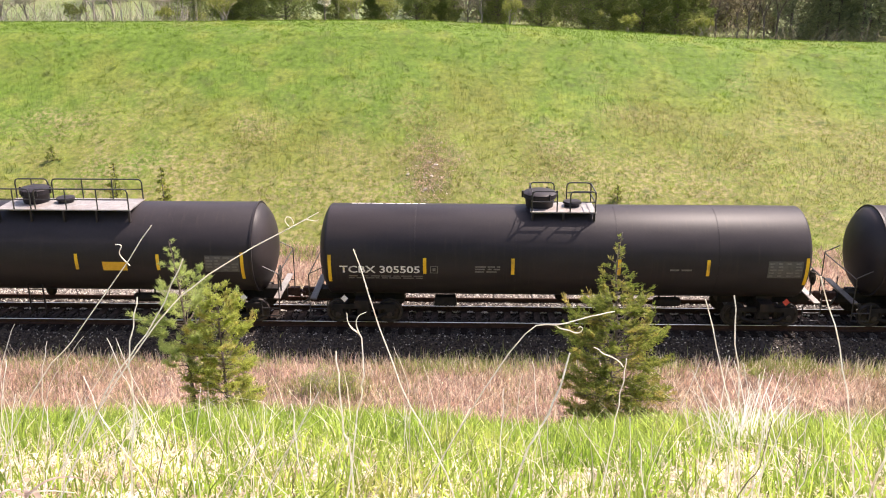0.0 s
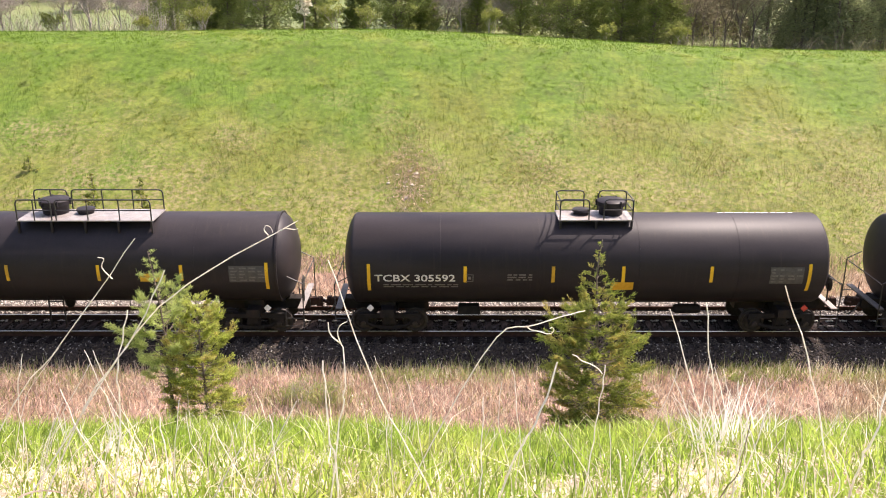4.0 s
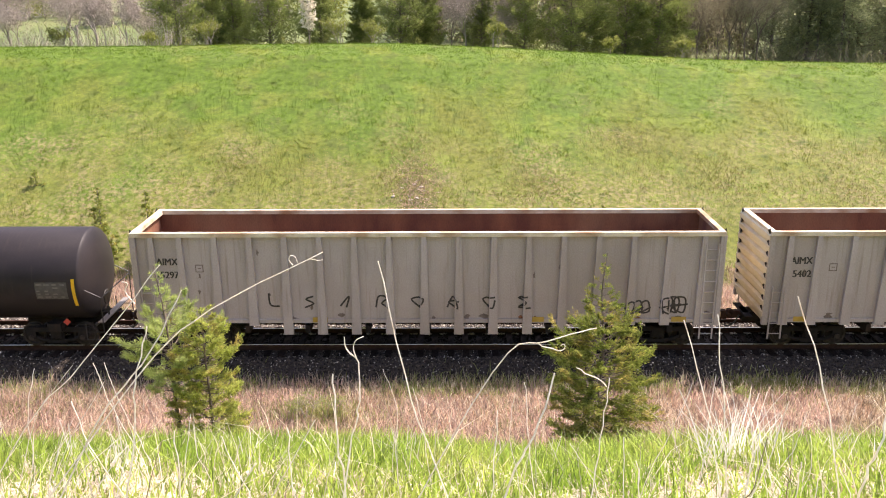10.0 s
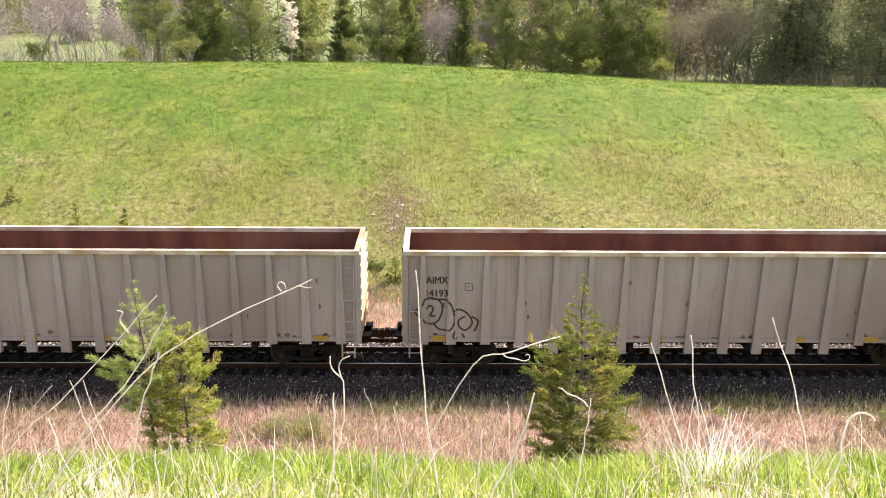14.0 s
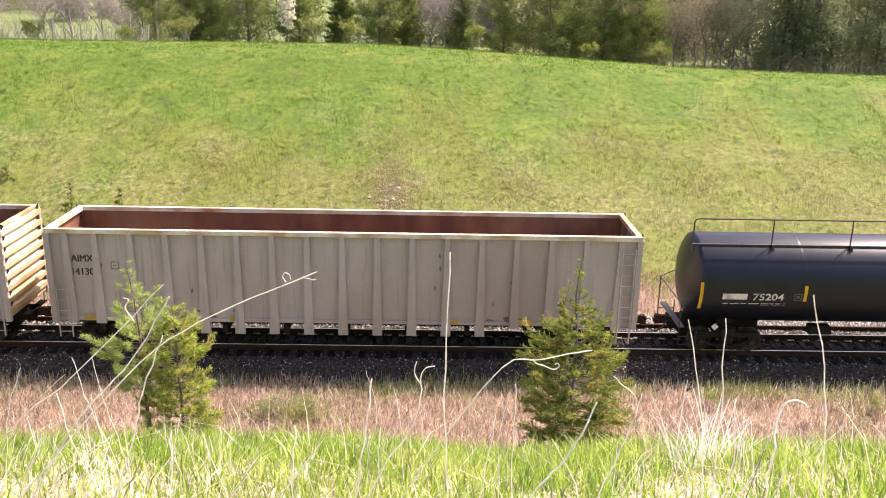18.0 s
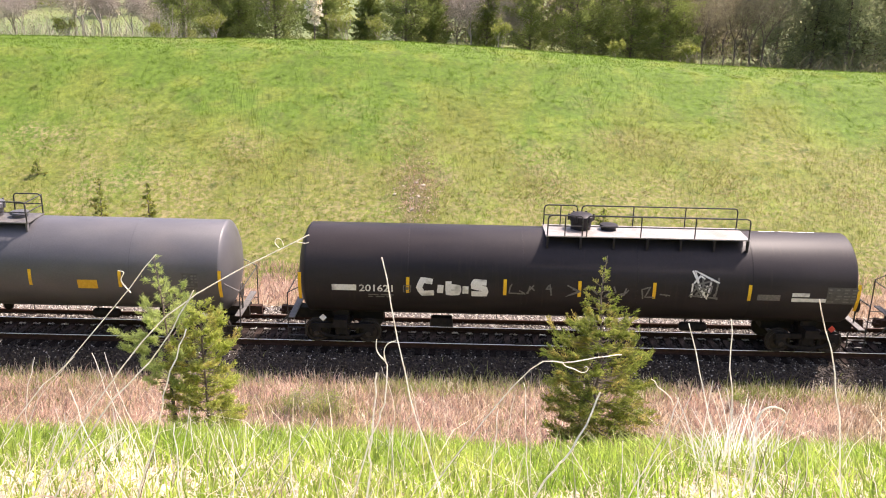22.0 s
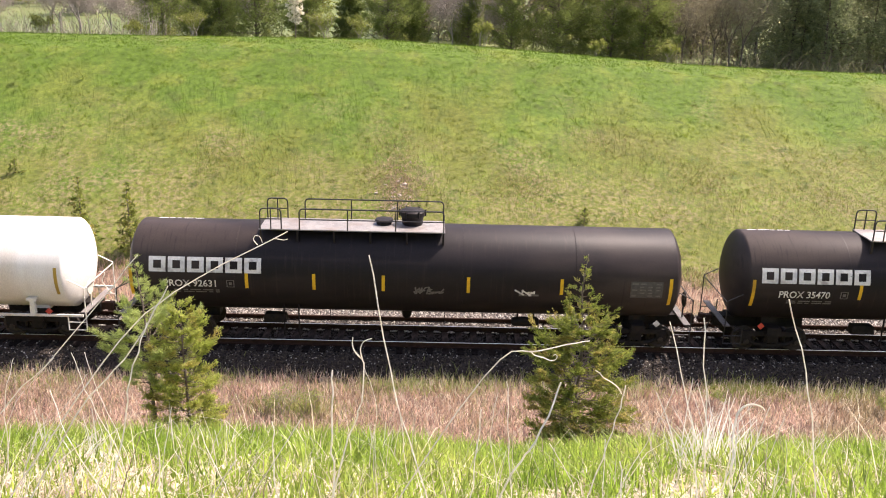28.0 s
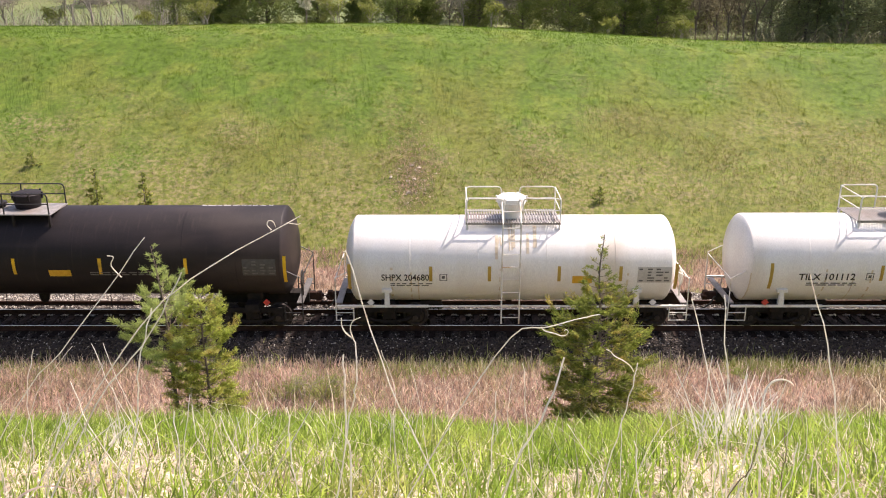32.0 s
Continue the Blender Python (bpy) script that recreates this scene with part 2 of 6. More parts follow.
    "litterleaf": mat("bleached_leaf_litter", (0.66, 0.56, 0.45), (0.83, 0.75, 0.63), 6, 0.75, 0, 0, 25, (0.4, 0.29, 0.2), 0.3, coarse=4.0, island=0.4, trans=0.3),
    "stalk": mat("dry_weed_stalk", (0.9, 0.83, 0.72), (0.94, 0.9, 0.82), 18, 0.55, 0, 0.1, 60, (0.7, 0.54, 0.4), 0.08, trans=0.6),
    "reedleaf": mat("withered_pink_reed_leaf", (0.72, 0.5, 0.42), (0.85, 0.68, 0.58), 12, 0.6, 0, 0, 40, (0.6, 0.36, 0.28), 0.25, stretch=(1, 1, 4), trans=0.4),
    "darkstem": mat("weathered_brown_stem", (0.16, 0.11, 0.07), (0.26, 0.19, 0.12), 20, 0.8, 0, 0.2, 60),
    "bark": mat("grey_brown_bark", (0.12, 0.09, 0.07), (0.2, 0.155, 0.125), 8, 0.9, 0, 0.6, 30),
    "darkpine": mat("dark_pine_foliage", (0.29, 0.34, 0.18), (0.42, 0.46, 0.26), 0.5, 0.6, 0, 0, 6, (0.33, 0.31, 0.18), 0.2, island=0.35, trans=0.7),
    "twigmass": mat("olive_grey_twigs", (0.26, 0.235, 0.16), (0.38, 0.34, 0.23), 1.5, 0.9, 0, 0, 10, island=0.35, trans=0.4),
    "palebark": mat("pinkish_grey_twigs", (0.36, 0.31, 0.275), (0.47, 0.41, 0.365), 8, 0.9, 0, 0.3, 30, island=0.3),
    "cedar": mat("cedar_sprays", (0.2, 0.26, 0.055), (0.35, 0.4, 0.1), 1.6, 0.6, 0, 0, 10, (0.5, 0.42, 0.14), 0.25, coarse=2.5, island=0.5, trans=0.7),
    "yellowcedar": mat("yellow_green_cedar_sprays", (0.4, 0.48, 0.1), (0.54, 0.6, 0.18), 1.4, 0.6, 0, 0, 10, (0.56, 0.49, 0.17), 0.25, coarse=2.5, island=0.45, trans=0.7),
    "pine": mat("pine_needles", (0.4, 0.5, 0.17), (0.56, 0.64, 0.25), 1.0, 0.55, 0, 0, 10, island=0.4, trans=0.65),
    "darkfol": mat("olive_conifer_foliage", (0.2, 0.26, 0.075), (0.33, 0.38, 0.12), 0.5, 0.6, 0, 0, 6, (0.46, 0.44, 0.17), 0.2, island=0.35, trans=0.7),
    "budfol": mat("young_yellow_green_leaves", (0.24, 0.28, 0.06), (0.34, 0.36, 0.1), 0.6, 0.6, 0, 0, 6, island=0.4, trans=0.6),
    "weedleaf": mat("pale_green_weed_leaves", (0.3, 0.36, 0.11), (0.42, 0.47, 0.17), 2, 0.6, 0, 0, 10, island=0.3, trans=0.6),
    "bloom": mat("white_blossom", (0.84, 0.77, 0.62), (0.9, 0.86, 0.75), 2, 0.7, 0, 0, 10, island=0.1, trans=0.6),
    "teal": mat("faded_teal_spray_paint", (0.05, 0.13, 0.14), (0.08, 0.19, 0.2), 9, 0.6, 0, 0.02),
    "logo": mat("orange_red_mark", (0.5, 0.1, 0.05), (0.6, 0.16, 0.07), 9, 0.5, 0, 0.02),
}


# ---------- mesh helpers ----------
def bm_new():
    return bmesh.new()


def box(bm, x0, x1, y0, y1, z0, z1, taper=0.0):
    v = [bm.verts.new((x, y, z)) for z, q in ((z0, 0), (z1, taper)) for x, y in ((x0 + q, y0 + q), (x1 - q, y0 + q), (x1 - q, y1 - q), (x0 + q, y1 - q))]
    for f in ((3, 2, 1, 0), (4, 5, 6, 7), (0, 1, 5, 4), (1, 2, 6, 5), (2, 3, 7, 6), (3, 0, 4, 7)):
        bm.faces.new([v[i] for i in f])


def ring_loft(bm, rings, caps=True):
    vs = [[bm.verts.new(p) for p in r] for r in rings]
    n = len(vs[0])
    for a, b in zip(vs, vs[1:]):
        for i in range(n):
            bm.faces.new((a[i], a[(i + 1) % n], b[(i + 1) % n], b[i]))
    if caps:
        bm.faces.new(vs[0][::-1])
        bm.faces.new(vs[-1])


def smooth_line(pts, n=4):
    """A rounder line through the given points."""
    pts = [Vector(p) for p in pts]
    out = []
    for i in range(len(pts) - 1):
        a, b, c, e = pts[max(i - 1, 0)], pts[i], pts[i + 1], pts[min(i + 2, len(pts) - 1)]
        for k in range(n):
            q = k / n
            out.append(0.5 * (2 * b + (c - a) * q + (2 * a - 5 * b + 4 * c - e) * q * q + (3 * b - 3 * c + e - a) * q ** 3))
    return out + [pts[-1]]


def tube(bm, pts, r, n=6, r1=None):
    """A round bar along points."""
    pts = [Vector(p) for p in pts]
    rings, u = [], None
    for i, p in enumerate(pts):
        d = (pts[min(i + 1, len(pts) - 1)] - pts[max(i - 1, 0)]).normalized()
        if u is None:
            u = d.cross(Vector((0, 0, 1)) if abs(d.z) < 0.9 else Vector((1, 0, 0))).normalized()
        else:
            u = (u - d * u.dot(d)).normalized()
        w = d.cross(u)
        rr = r if r1 is None else r + (r1 - r) * i / (len(pts) - 1)
        rings.append([p + (u * math.cos(a) + w * math.sin(a)) * rr for a in (2 * math.pi * k / n for k in range(n))])
    ring_loft(bm, rings)


def lathe_x(bm, prof, n=56, cy=0.0, cz=0.0):
    ring_loft(bm, [[(x, cy + r * math.cos(a), cz + r * math.sin(a)) for a in (2 * math.pi * k / n for k in range(n))] for x, r in prof])


def lathe_z(bm, prof, n=20, cx=0.0, cy=0.0):
    ring_loft(bm, [[(cx + r * math.cos(a), cy + r * math.sin(a), z) for a in (2 * math.pi * k / n for k in range(n))] for z, r in prof])


def lathe_y(bm, prof, n=20, cx=0.0, cz=0.0):
    ring_loft(bm, [[(cx + r * math.cos(a), y, cz + r * math.sin(a)) for a in (2 * math.pi * k / n for k in range(n))] for y, r in prof])


def finish(bm, name, material, smooth=40):
    bmesh.ops.recalc_face_normals(bm, faces=bm.faces)
    me = bpy.data.meshes.new(name)
    bm.to_mesh(me)
    bm.free()
    me.materials.append(material)
    if smooth:
        me.shade_smooth()
        me.set_sharp_from_angle(angle=radians(smooth))
    return me


def part(name, bm, material, parent, label="", smooth=40):
    me = bm if isinstance(bm, bpy.types.Mesh) else finish(bm, name, material, smooth)
    ob = new(name, me)
    ob.parent = parent
    return tagged(ob, label)


def mesh_np(name, verts, faces_flat, sizes, material):
    me = bpy.data.meshes.new(name)
    me.vertices.add(len(verts))
    me.vertices.foreach_set("co", np.asarray(verts, dtype=np.float32).ravel())
    me.loops.add(len(faces_flat))
    me.loops.foreach_set("vertex_index", np.asarray(faces_flat, dtype=np.int32))
    starts = np.concatenate(([0], np.cumsum(sizes)[:-1])).astype(np.int32)
    me.polygons.add(len(sizes))
    me.polygons.foreach_set("loop_start", starts)
    me.update(calc_edges=True)
    me.materials.append(material)
    return me


# ---------- the cutting: one sheet of ground ----------
def smoothstep(a, b, v):
    q = np.clip((v - a) / (b - a), 0, 1)
    return q * q * (3 - 2 * q)


PROFILE_Y = [-900, -60, -30, -28.1, -26.5, -24.7, -23.8, -7.2, -6.0, -2.75, -2.4, -1.75, -1.6, 1.7, 2.0, 3.4, 3.9, 5.0, 6.2, 22.5, 25.0, 26.5, 29.0, 33.0, 60.0, 120.0, 260.0, 900.0]
PROFILE_Z = [11.0, 10.9, 10.72, 10.6, 10.22, 9.55, 9.1, -0.55, -0.72, -0.68, -0.62, -0.27, -0.23, -0.23, -0.26, -0.55, -0.6, -0.55, -0.2, 8.0, 8.5, 8.42, 7.75, 7.1, 7.3, 9.3, 11.0, 11.8]


CREST_X = [-60, -27, -16.5, -9.8, -3.4, 2.7, 10.5, 15.6, 20.7, 26.4, 60, 150]
CREST_Z = [8.2, 8.36, 8.38, 8.46, 8.48, 8.2, 7.74, 7.44, 7.27, 7.16, 6.8, 6.2]


def wave(x, y):
    return (np.sin(x * 0.31 + 1.3 * np.sin(y * 0.23)) * 0.5 + np.sin(x * 0.83 + y * 0.57 + 2.0) * 0.3 + np.sin(y * 1.1 - x * 0.47) * 0.2)


def gz(x, y):
    """Height of the ground."""
    x, y = np.asarray(x, float), np.asarray(y, float)
    z = np.interp(y, PROFILE_Y, PROFILE_Z)
    far = smoothstep(6.0, 24.0, y)
    z = z + far * (np.interp(x, CREST_X, CREST_Z) - 8.5)
    z = z + wave(x, y) * (0.10 * smoothstep(6.5, 9.0, y) * (1 - smoothstep(22, 26, y)) + 0.3 * smoothstep(60, 140, y) + 0.05 * smoothstep(-7.0, -9.0, y))
    near = smoothstep(-20.0, -23.5, y)
    z = z - near * (0.1 * np.exp(-((x - 0.55) / 0.6) ** 2) - 0.03 * np.exp(-((x + 1.8) / 0.8) ** 2))
    return z


def build_ground():
    xs = np.concatenate((np.linspace(-1500, -60, 25)[:-1], np.arange(-60, 60.1, 0.8), np.linspace(60, 1500, 25)[1:]))
    ys = sorted(set([float(v) for v in PROFILE_Y] + list(np.arange(-29.0, 30.1, 0.5)) + list(np.arange(34, 140, 6.0)) + [160.0, 200.0, 320.0, 500.0]))
    ys = np.array(ys)
    X, Y = np.meshgrid(xs, ys)
    V = np.stack([X, Y, gz(X, Y)], -1).reshape(-1, 3)
    nx, ny = len(xs), len(ys)
    i, j = np.meshgrid(np.arange(nx - 1), np.arange(ny - 1))
    a = (j * nx + i).ravel()
    F = np.stack([a, a + 1, a + nx + 1, a + nx], -1)
    me = mesh_np("ground", V, F.ravel(), np.full(len(F), 4), M["bankgrass"])
    for k in ("ballast", "soil", "field"):
        me.materials.append(M[k])
    yc = V[F].mean(1)[:, 1]
    xc = V[F].mean(1)[:, 0]
    edge = 0.35 * np.sin(xc * 1.7) + 0.25 * np.sin(xc * 4.1 + 1)
    idx = np.zeros(len(F), int)
    idx[(yc > -7.3) & (yc < 6.3 + edge)] = 2
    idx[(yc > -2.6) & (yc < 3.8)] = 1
    idx[yc > 40] = 3
    me.polygons.foreach_set("material_index", idx.astype(np.int32))
    me.shade_smooth()
    ob = new("ground", me)
    return tagged(ob, "grassy railway cutting with a gravel track bed and dry verges", "ground", kind="structure")


ground = build_ground()


def blades(name, n, sample, hmin, hmax, width, material, label, category="grass", lean=0.35, curl=0.3, seed=1, double=True):
    """Many blades of grass as one mesh: each a thin leaning strip with a bent tip."""
    rng = np.random.default_rng(seed)
    x, y = sample(rng, n)
    n = len(x)
    z = gz(x, y) - 0.02
    h = rng.uniform(hmin, hmax, n)
    az, le = rng.uniform(0, 2 * np.pi, n), rng.uniform(0, lean, n)
    face = rng.uniform(-0.9, 0.9, n)
    wx, wy = np.cos(face) * width * 0.5, np.sin(face) * width * 0.5
    dx, dy = np.cos(az) * le, np.sin(az) * le
    base = np.stack([x, y, z], -1)
    mid = base + np.stack([dx * h * 0.5, dy * h * 0.5, h * 0.55], -1)
    cu = 1 + curl * rng.uniform(0, 2, n)
    tip = base + np.stack([dx * h * cu, dy * h * cu, h * (1 - 0.25 * le * cu)], -1)
    w = np.stack([wx, wy, np.zeros(n)], -1)
    if double:
        V = np.stack([base - w, base + w, mid + w * 0.8, mid - w * 0.8, tip], 1).reshape(-1, 3)
        o = (np.arange(n) * 5)[:, None]
        F = np.concatenate([o + [0, 1, 2, 3], o + [3, 2, 4]], 1).ravel()
        S = np.tile([4, 3], n)
    else:
        V = np.stack([base - w, base + w, tip], 1).reshape(-1, 3)
        F = np.arange(n * 3)
        S = np.full(n, 3)
    ob = new(name, mesh_np(name, V, F, S, material))
    return tagged(ob, label, category, kind="stuff")


def area(x0, x1, y0, y1, patch=None):
    def sample(rng, n):
        x, y = rng.uniform(x0, x1, n), rng.uniform(y0, y1, n)
        if patch:
            keep = rng.uniform(0, 1, n) < patch(x, y)
            x, y = x[keep], y[keep]
        return x, y
    return sample


def fan(d0, d1, half, patch=None):
    """Ground ahead of the camera, spread like its view."""
    def sample(rng, n):
        d = np.sqrt(rng.uniform(d0 * d0, d1 * d1, n))
        x = rng.uniform(-half, half, n) * (d + 0.6)
        y = EYE[1] + d
        if patch:
            keep = rng.uniform(0, 1, n) < patch(x, y)
            x, y = x[keep], y[keep]
        return x, y
    return sample


def clump(x, y, s=1.0, t=0.0):
    return np.clip(0.5 + 0.5 * np.sin(x * 2.3 * s + 1.7 * np.sin(y * 1.9 * s)) * np.sin(y * 3.1 * s + 1.3 * np.sin(x * 1.4 * s)) + t, 0, 1)


blades("bank_grass", 420000, area(-34, 34, 6.0, 25.5, lambda x, y: 0.5 + 0.5 * clump(x, y, 0.6)), 0.035, 0.1, 0.034, M["blade_bank"], "short patchy spring grass covering the far bank", seed=3, double=False, lean=1.0)
def tussocks(rng, n):
    """Blades gathered in small tussocks over the far bank."""
    m = n // 14
    cx, cy = rng.uniform(-34, 34, m), rng.uniform(6.3, 25.0, m)
    k = rng.uniform(0, 1, m) < 0.25 + 0.75 * clump(cx, cy, 0.5)
    cx, cy = np.repeat(cx[k], 14), np.repeat(cy[k], 14)
    return cx + rng.normal(0, 0.12, len(cx)), cy + rng.normal(0, 0.1, len(cx))


blades("bank_tufts", 56000, tussocks, 0.08, 0.19, 0.035, M["blade_bank"], "taller tussocks of grass scattered over the far bank", seed=14, double=False, lean=1.0)
blades("bank_straw", 10000, area(-36, 36, 6.0, 24.5, lambda x, y: (clump(x + 5, y, 0.8) > 0.7) * 0.8 * np.clip(1.25 - (y - 6) / 15, 0.08, 1)), 0.04, 0.12, 0.03, M["tanstraw"], "dry straw between the grass of the far bank", seed=15, double=False, lean=0.9)
blades("crest_grass", 16000, area(-40, 40, 23.5, 27.6), 0.05, 0.16, 0.035, M["blade_bank"], "uneven grass along the crest of the far bank", seed=4, double=False)
blades("verge_straw", 46000, area(-24, 24, -7.4, -2.45, lambda x, y: np.clip(1.25 - np.clip(y + 3.4, 0, 1), 0.15, 1)), 0.12, 0.45, 0.024, M["pinkstraw"], "matted pinkish dry grass beside the track", lean=0.9, seed=5)
blades("far_verge_straw", 26000, area(-32, 32, 4.0, 7.0), 0.15, 0.5, 0.03, M["pinkstraw"], "tan dry grass beyond the track", lean=0.7, seed=6, double=False)
blades("verge_pale", 15000, area(-24, 24, -7.4, -3.2, lambda x, y: 0.2 + 0.8 * clump(x, y, 1.1)), 0.15, 0.5, 0.016, M["straw"], "bleached stems among the pinkish verge grass", lean=1.1, seed=27)
blades("verge_green", 6000, area(-24, 24, -7.2, -2.3, lambda x, y: (clump(x, y, 0.35) > 0.7) * 1.0), 0.12, 0.45, 0.02, M["blade_bank"], "sparse green shoots among the dry verge grass", seed=7)


def litter(name, n, sample, length, width, high, material, label, seed):
    """Short curled scraps of dead leaf and straw lying loosely on the ground."""
    rng = np.random.default_rng(seed)
    x, y = sample(rng, n)
    n = len(x)
    p = np.stack([x, y, gz(x, y) + high * rng.uniform(0, 1, n) ** 1.5], -1)
    a, e = rng.uniform(0, 2 * np.pi, n), rng.normal(0, 0.4, n)
    s = (length * rng.uniform(0.4, 1.2, n))[:, None] * 0.5
    d = np.stack([np.cos(a) * np.cos(e), np.sin(a) * np.cos(e), np.sin(e)], -1)
    w = np.stack([-np.sin(a), np.cos(a), rng.normal(0, 0.5, n)], -1) * (width * rng.uniform(0.5, 1.2, n))[:, None] * 0.5
    up = np.stack([np.zeros(n), np.zeros(n), rng.uniform(-0.1, 0.55, n)], -1) * s
    V = np.stack([p - d * s - w * 0.5, p - d * s + w * 0.5, p + up - w, p + up + w, p + d * s - w * 0.3, p + d * s + w * 0.3], 1).reshape(-1, 3)
    o = (np.arange(n) * 6)[:, None]
    F = np.concatenate([o + [0, 2, 3, 1], o + [2, 4, 5, 3]], 1).ravel()
    ob = new(name, mesh_np(name, V, F, np.full(n * 2, 4), material))
    return tagged(ob, label, "leaf litter", kind="stuff")


def bare(x, y):
    """Where dead thatch shows through the near grass: mostly low down, with some gaps near the brow."""
    d = y - EYE[1]
    near = np.clip((4.85 - d) / 0.9, 0, 1)
    side = 0.25 * np.exp(-((x - 1.3) / 0.7) ** 2) + 0.45 * np.exp(-((x + 1.8) / 0.9) ** 2)
    return np.clip(near * 0.75 + side - 0.2 + 0.9 * (clump(x, y, 2.6) - 0.5), 0, 1)


def thinning(x, y):
    """Full in the middle of the brow, thinning out towards its borders."""
    d = y - EYE[1]
    return np.clip((d - 1.6) / 1.6, 0, 1) ** 2 * np.clip((0.8 - np.abs(x) / (d + 0.6)) / 0.2, 0, 1)


blades("fore_grass", 48000, fan(3.2, 6.2, 0.62, lambda x, y: 1.0 - 0.75 * bare(x, y)), 0.08, 0.28, 0.0098, M["blade"], "fresh green grass on the near bank", lean=0.6, curl=0.5, seed=8)
blades("fore_close_grass", 6000, fan(1.2, 3.3, 0.62), 0.07, 0.25, 0.0105, M["blade"], "fresh green grass close to the brow path", lean=0.6, curl=0.5, seed=28)
blades("near_slope_grass", 70000, area(-30, 30, -23.6, -7.2, lambda x, y: 0.3 + 0.7 * clump(x, y, 0.7)), 0.06, 0.2, 0.03, M["blade_bank"], "rough spring grass on the slope below the brow", seed=41, double=False, lean=0.9)
blades("brow_grass", 60000, area(-14, 14, -34, -22.5, lambda x, y: (np.abs(x) > 0.62 * (np.clip(y - EYE[1], 0, 9) + 0.6)) * (0.3 + 0.7 * clump(x, y, 1.2))), 0.06, 0.2, 0.014, M["blade"], "fresh green grass along the brow of the near bank", lean=0.7, curl=0.5, seed=42, double=False)
blades("brow_straw", 14000, area(-14, 14, -34, -22.5, lambda x, y: (np.abs(x) > 0.62 * (np.clip(y - EYE[1], 0, 9) + 0.6)) * (0.2 + 0.8 * clump(x + 3, y, 0.9))), 0.06, 0.25, 0.012, M["straw"], "bleached straw along the brow of the near bank", lean=1.2, seed=43, double=False)
litter("brow_litter", 30000, area(-8, 8, -32, -24.0, lambda x, y: (np.abs(x) > 0.62 * (np.clip(y - EYE[1], 0, 9) + 0.6)) * (clump(x, y, 1.3) > 0.45) * 0.8), 0.07, 0.01, 0.05, M["litterleaf"], "dead grass scraps along the brow of the near bank", 44)
litter("leaf_litter", 240000, fan(1.6, 5.4, 0.8, lambda x, y: thinning(x, y) * (0.06 + 0.94 * bare(x, y))), 0.06, 0.008, 0.075, M["litterleaf"], "bleached dead grass and leaf scraps on the near bank", 29)
blades("fore_straw", 9000, fan(3.1, 5.6, 0.62, lambda x, y: 0.25 + 0.75 * bare(x, y)), 0.06, 0.2, 0.006, M["straw"], "bleached straw stems between the green grass", lean=1.5, curl=0.6, seed=9)
blades("fore_tall_straw", 650, fan(2.6, 5.3, 0.62), 0.2, 0.5, 0.0046, M["straw"], "scattered taller dry grass stems on the near bank", lean=1.2, curl=0.3, seed=10)


# ---------- track ----------
def build_track():
    root = tagged(new("track"), "single railway track with steel rails on dark wooden sleepers", "track", kind="structure")
    for s, nm in ((-1, "rail"), (1, "rail")):
        yc = s * 0.7525
        b = bm_new()
        prof = [(-0.075, -0.18), (0.075, -0.18), (0.075, -0.165), (0.01, -0.145), (0.01, -0.045), (0.036, -0.035), (0.036, -0.006), (-0.036, -0.006), (-0.036, -0.035), (-0.01, -0.045), (-0.01, -0.145), (-0.075, -0.165)]
        ring_loft(b, [[(x, yc + p, z) for p, z in prof] for x in (-700, 700)])
        r = part("rail", b, M["rail"], root, smooth=0)
        b = bm_new()
        box(b, -700, 700, yc - 0.018, yc + 0.018, -0.0055, 0.0, 0.002)
        part("running_surface", b, M["railhead"], r, "bright worn top of the rail")
    b = bm_new()
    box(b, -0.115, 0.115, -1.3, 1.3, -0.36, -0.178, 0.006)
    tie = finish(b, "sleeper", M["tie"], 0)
    rng = random.Random(5)
    for i in range(-60, 61):
        ob = part("sleeper", tie, None, root)
        ob.location = (i * 0.53 + rng.uniform(-0.03, 0.03), rng.uniform(-0.04, 0.04), rng.uniform(-0.006, 0.004))
        ob.rotation_euler = (0, 0, rng.uniform(-0.02, 0.02))
    b = bm_new()
    for i in range(-1250, 1250):
        if abs(i) > 60:
            box(b, i * 0.53 - 0.115, i * 0.53 + 0.115, -1.3, 1.3, -0.36, -0.18)
    tagged(part("far_sleepers", b, M["tie"], root, smooth=0), kind="stuff")
    spare = tagged(new("spare_rail"), "rusty loose rail lying beside the sleepers", "rail")
    for name, prof in (("rail_foot", [(-0.075, -0.18), (0.075, -0.18), (0.075, -0.168), (0.01, -0.145), (0.01, -0.045), (-0.01, -0.045), (-0.01, -0.145), (-0.075, -0.168)]), ("rail_head", [(-0.036, -0.044), (0.036, -0.044), (0.036, -0.004), (0.03, 0.0), (-0.03, 0.0), (-0.036, -0.004)])):
        b = bm_new()
        ring_loft(b, [[(x, 1.72 + p + 0.03 * math.sin(x * 0.05), z - 0.055) for p, z in prof] for x in range(-300, 301, 6)])
        part(name, b, M["rail"], spare, smooth=0)


build_track()


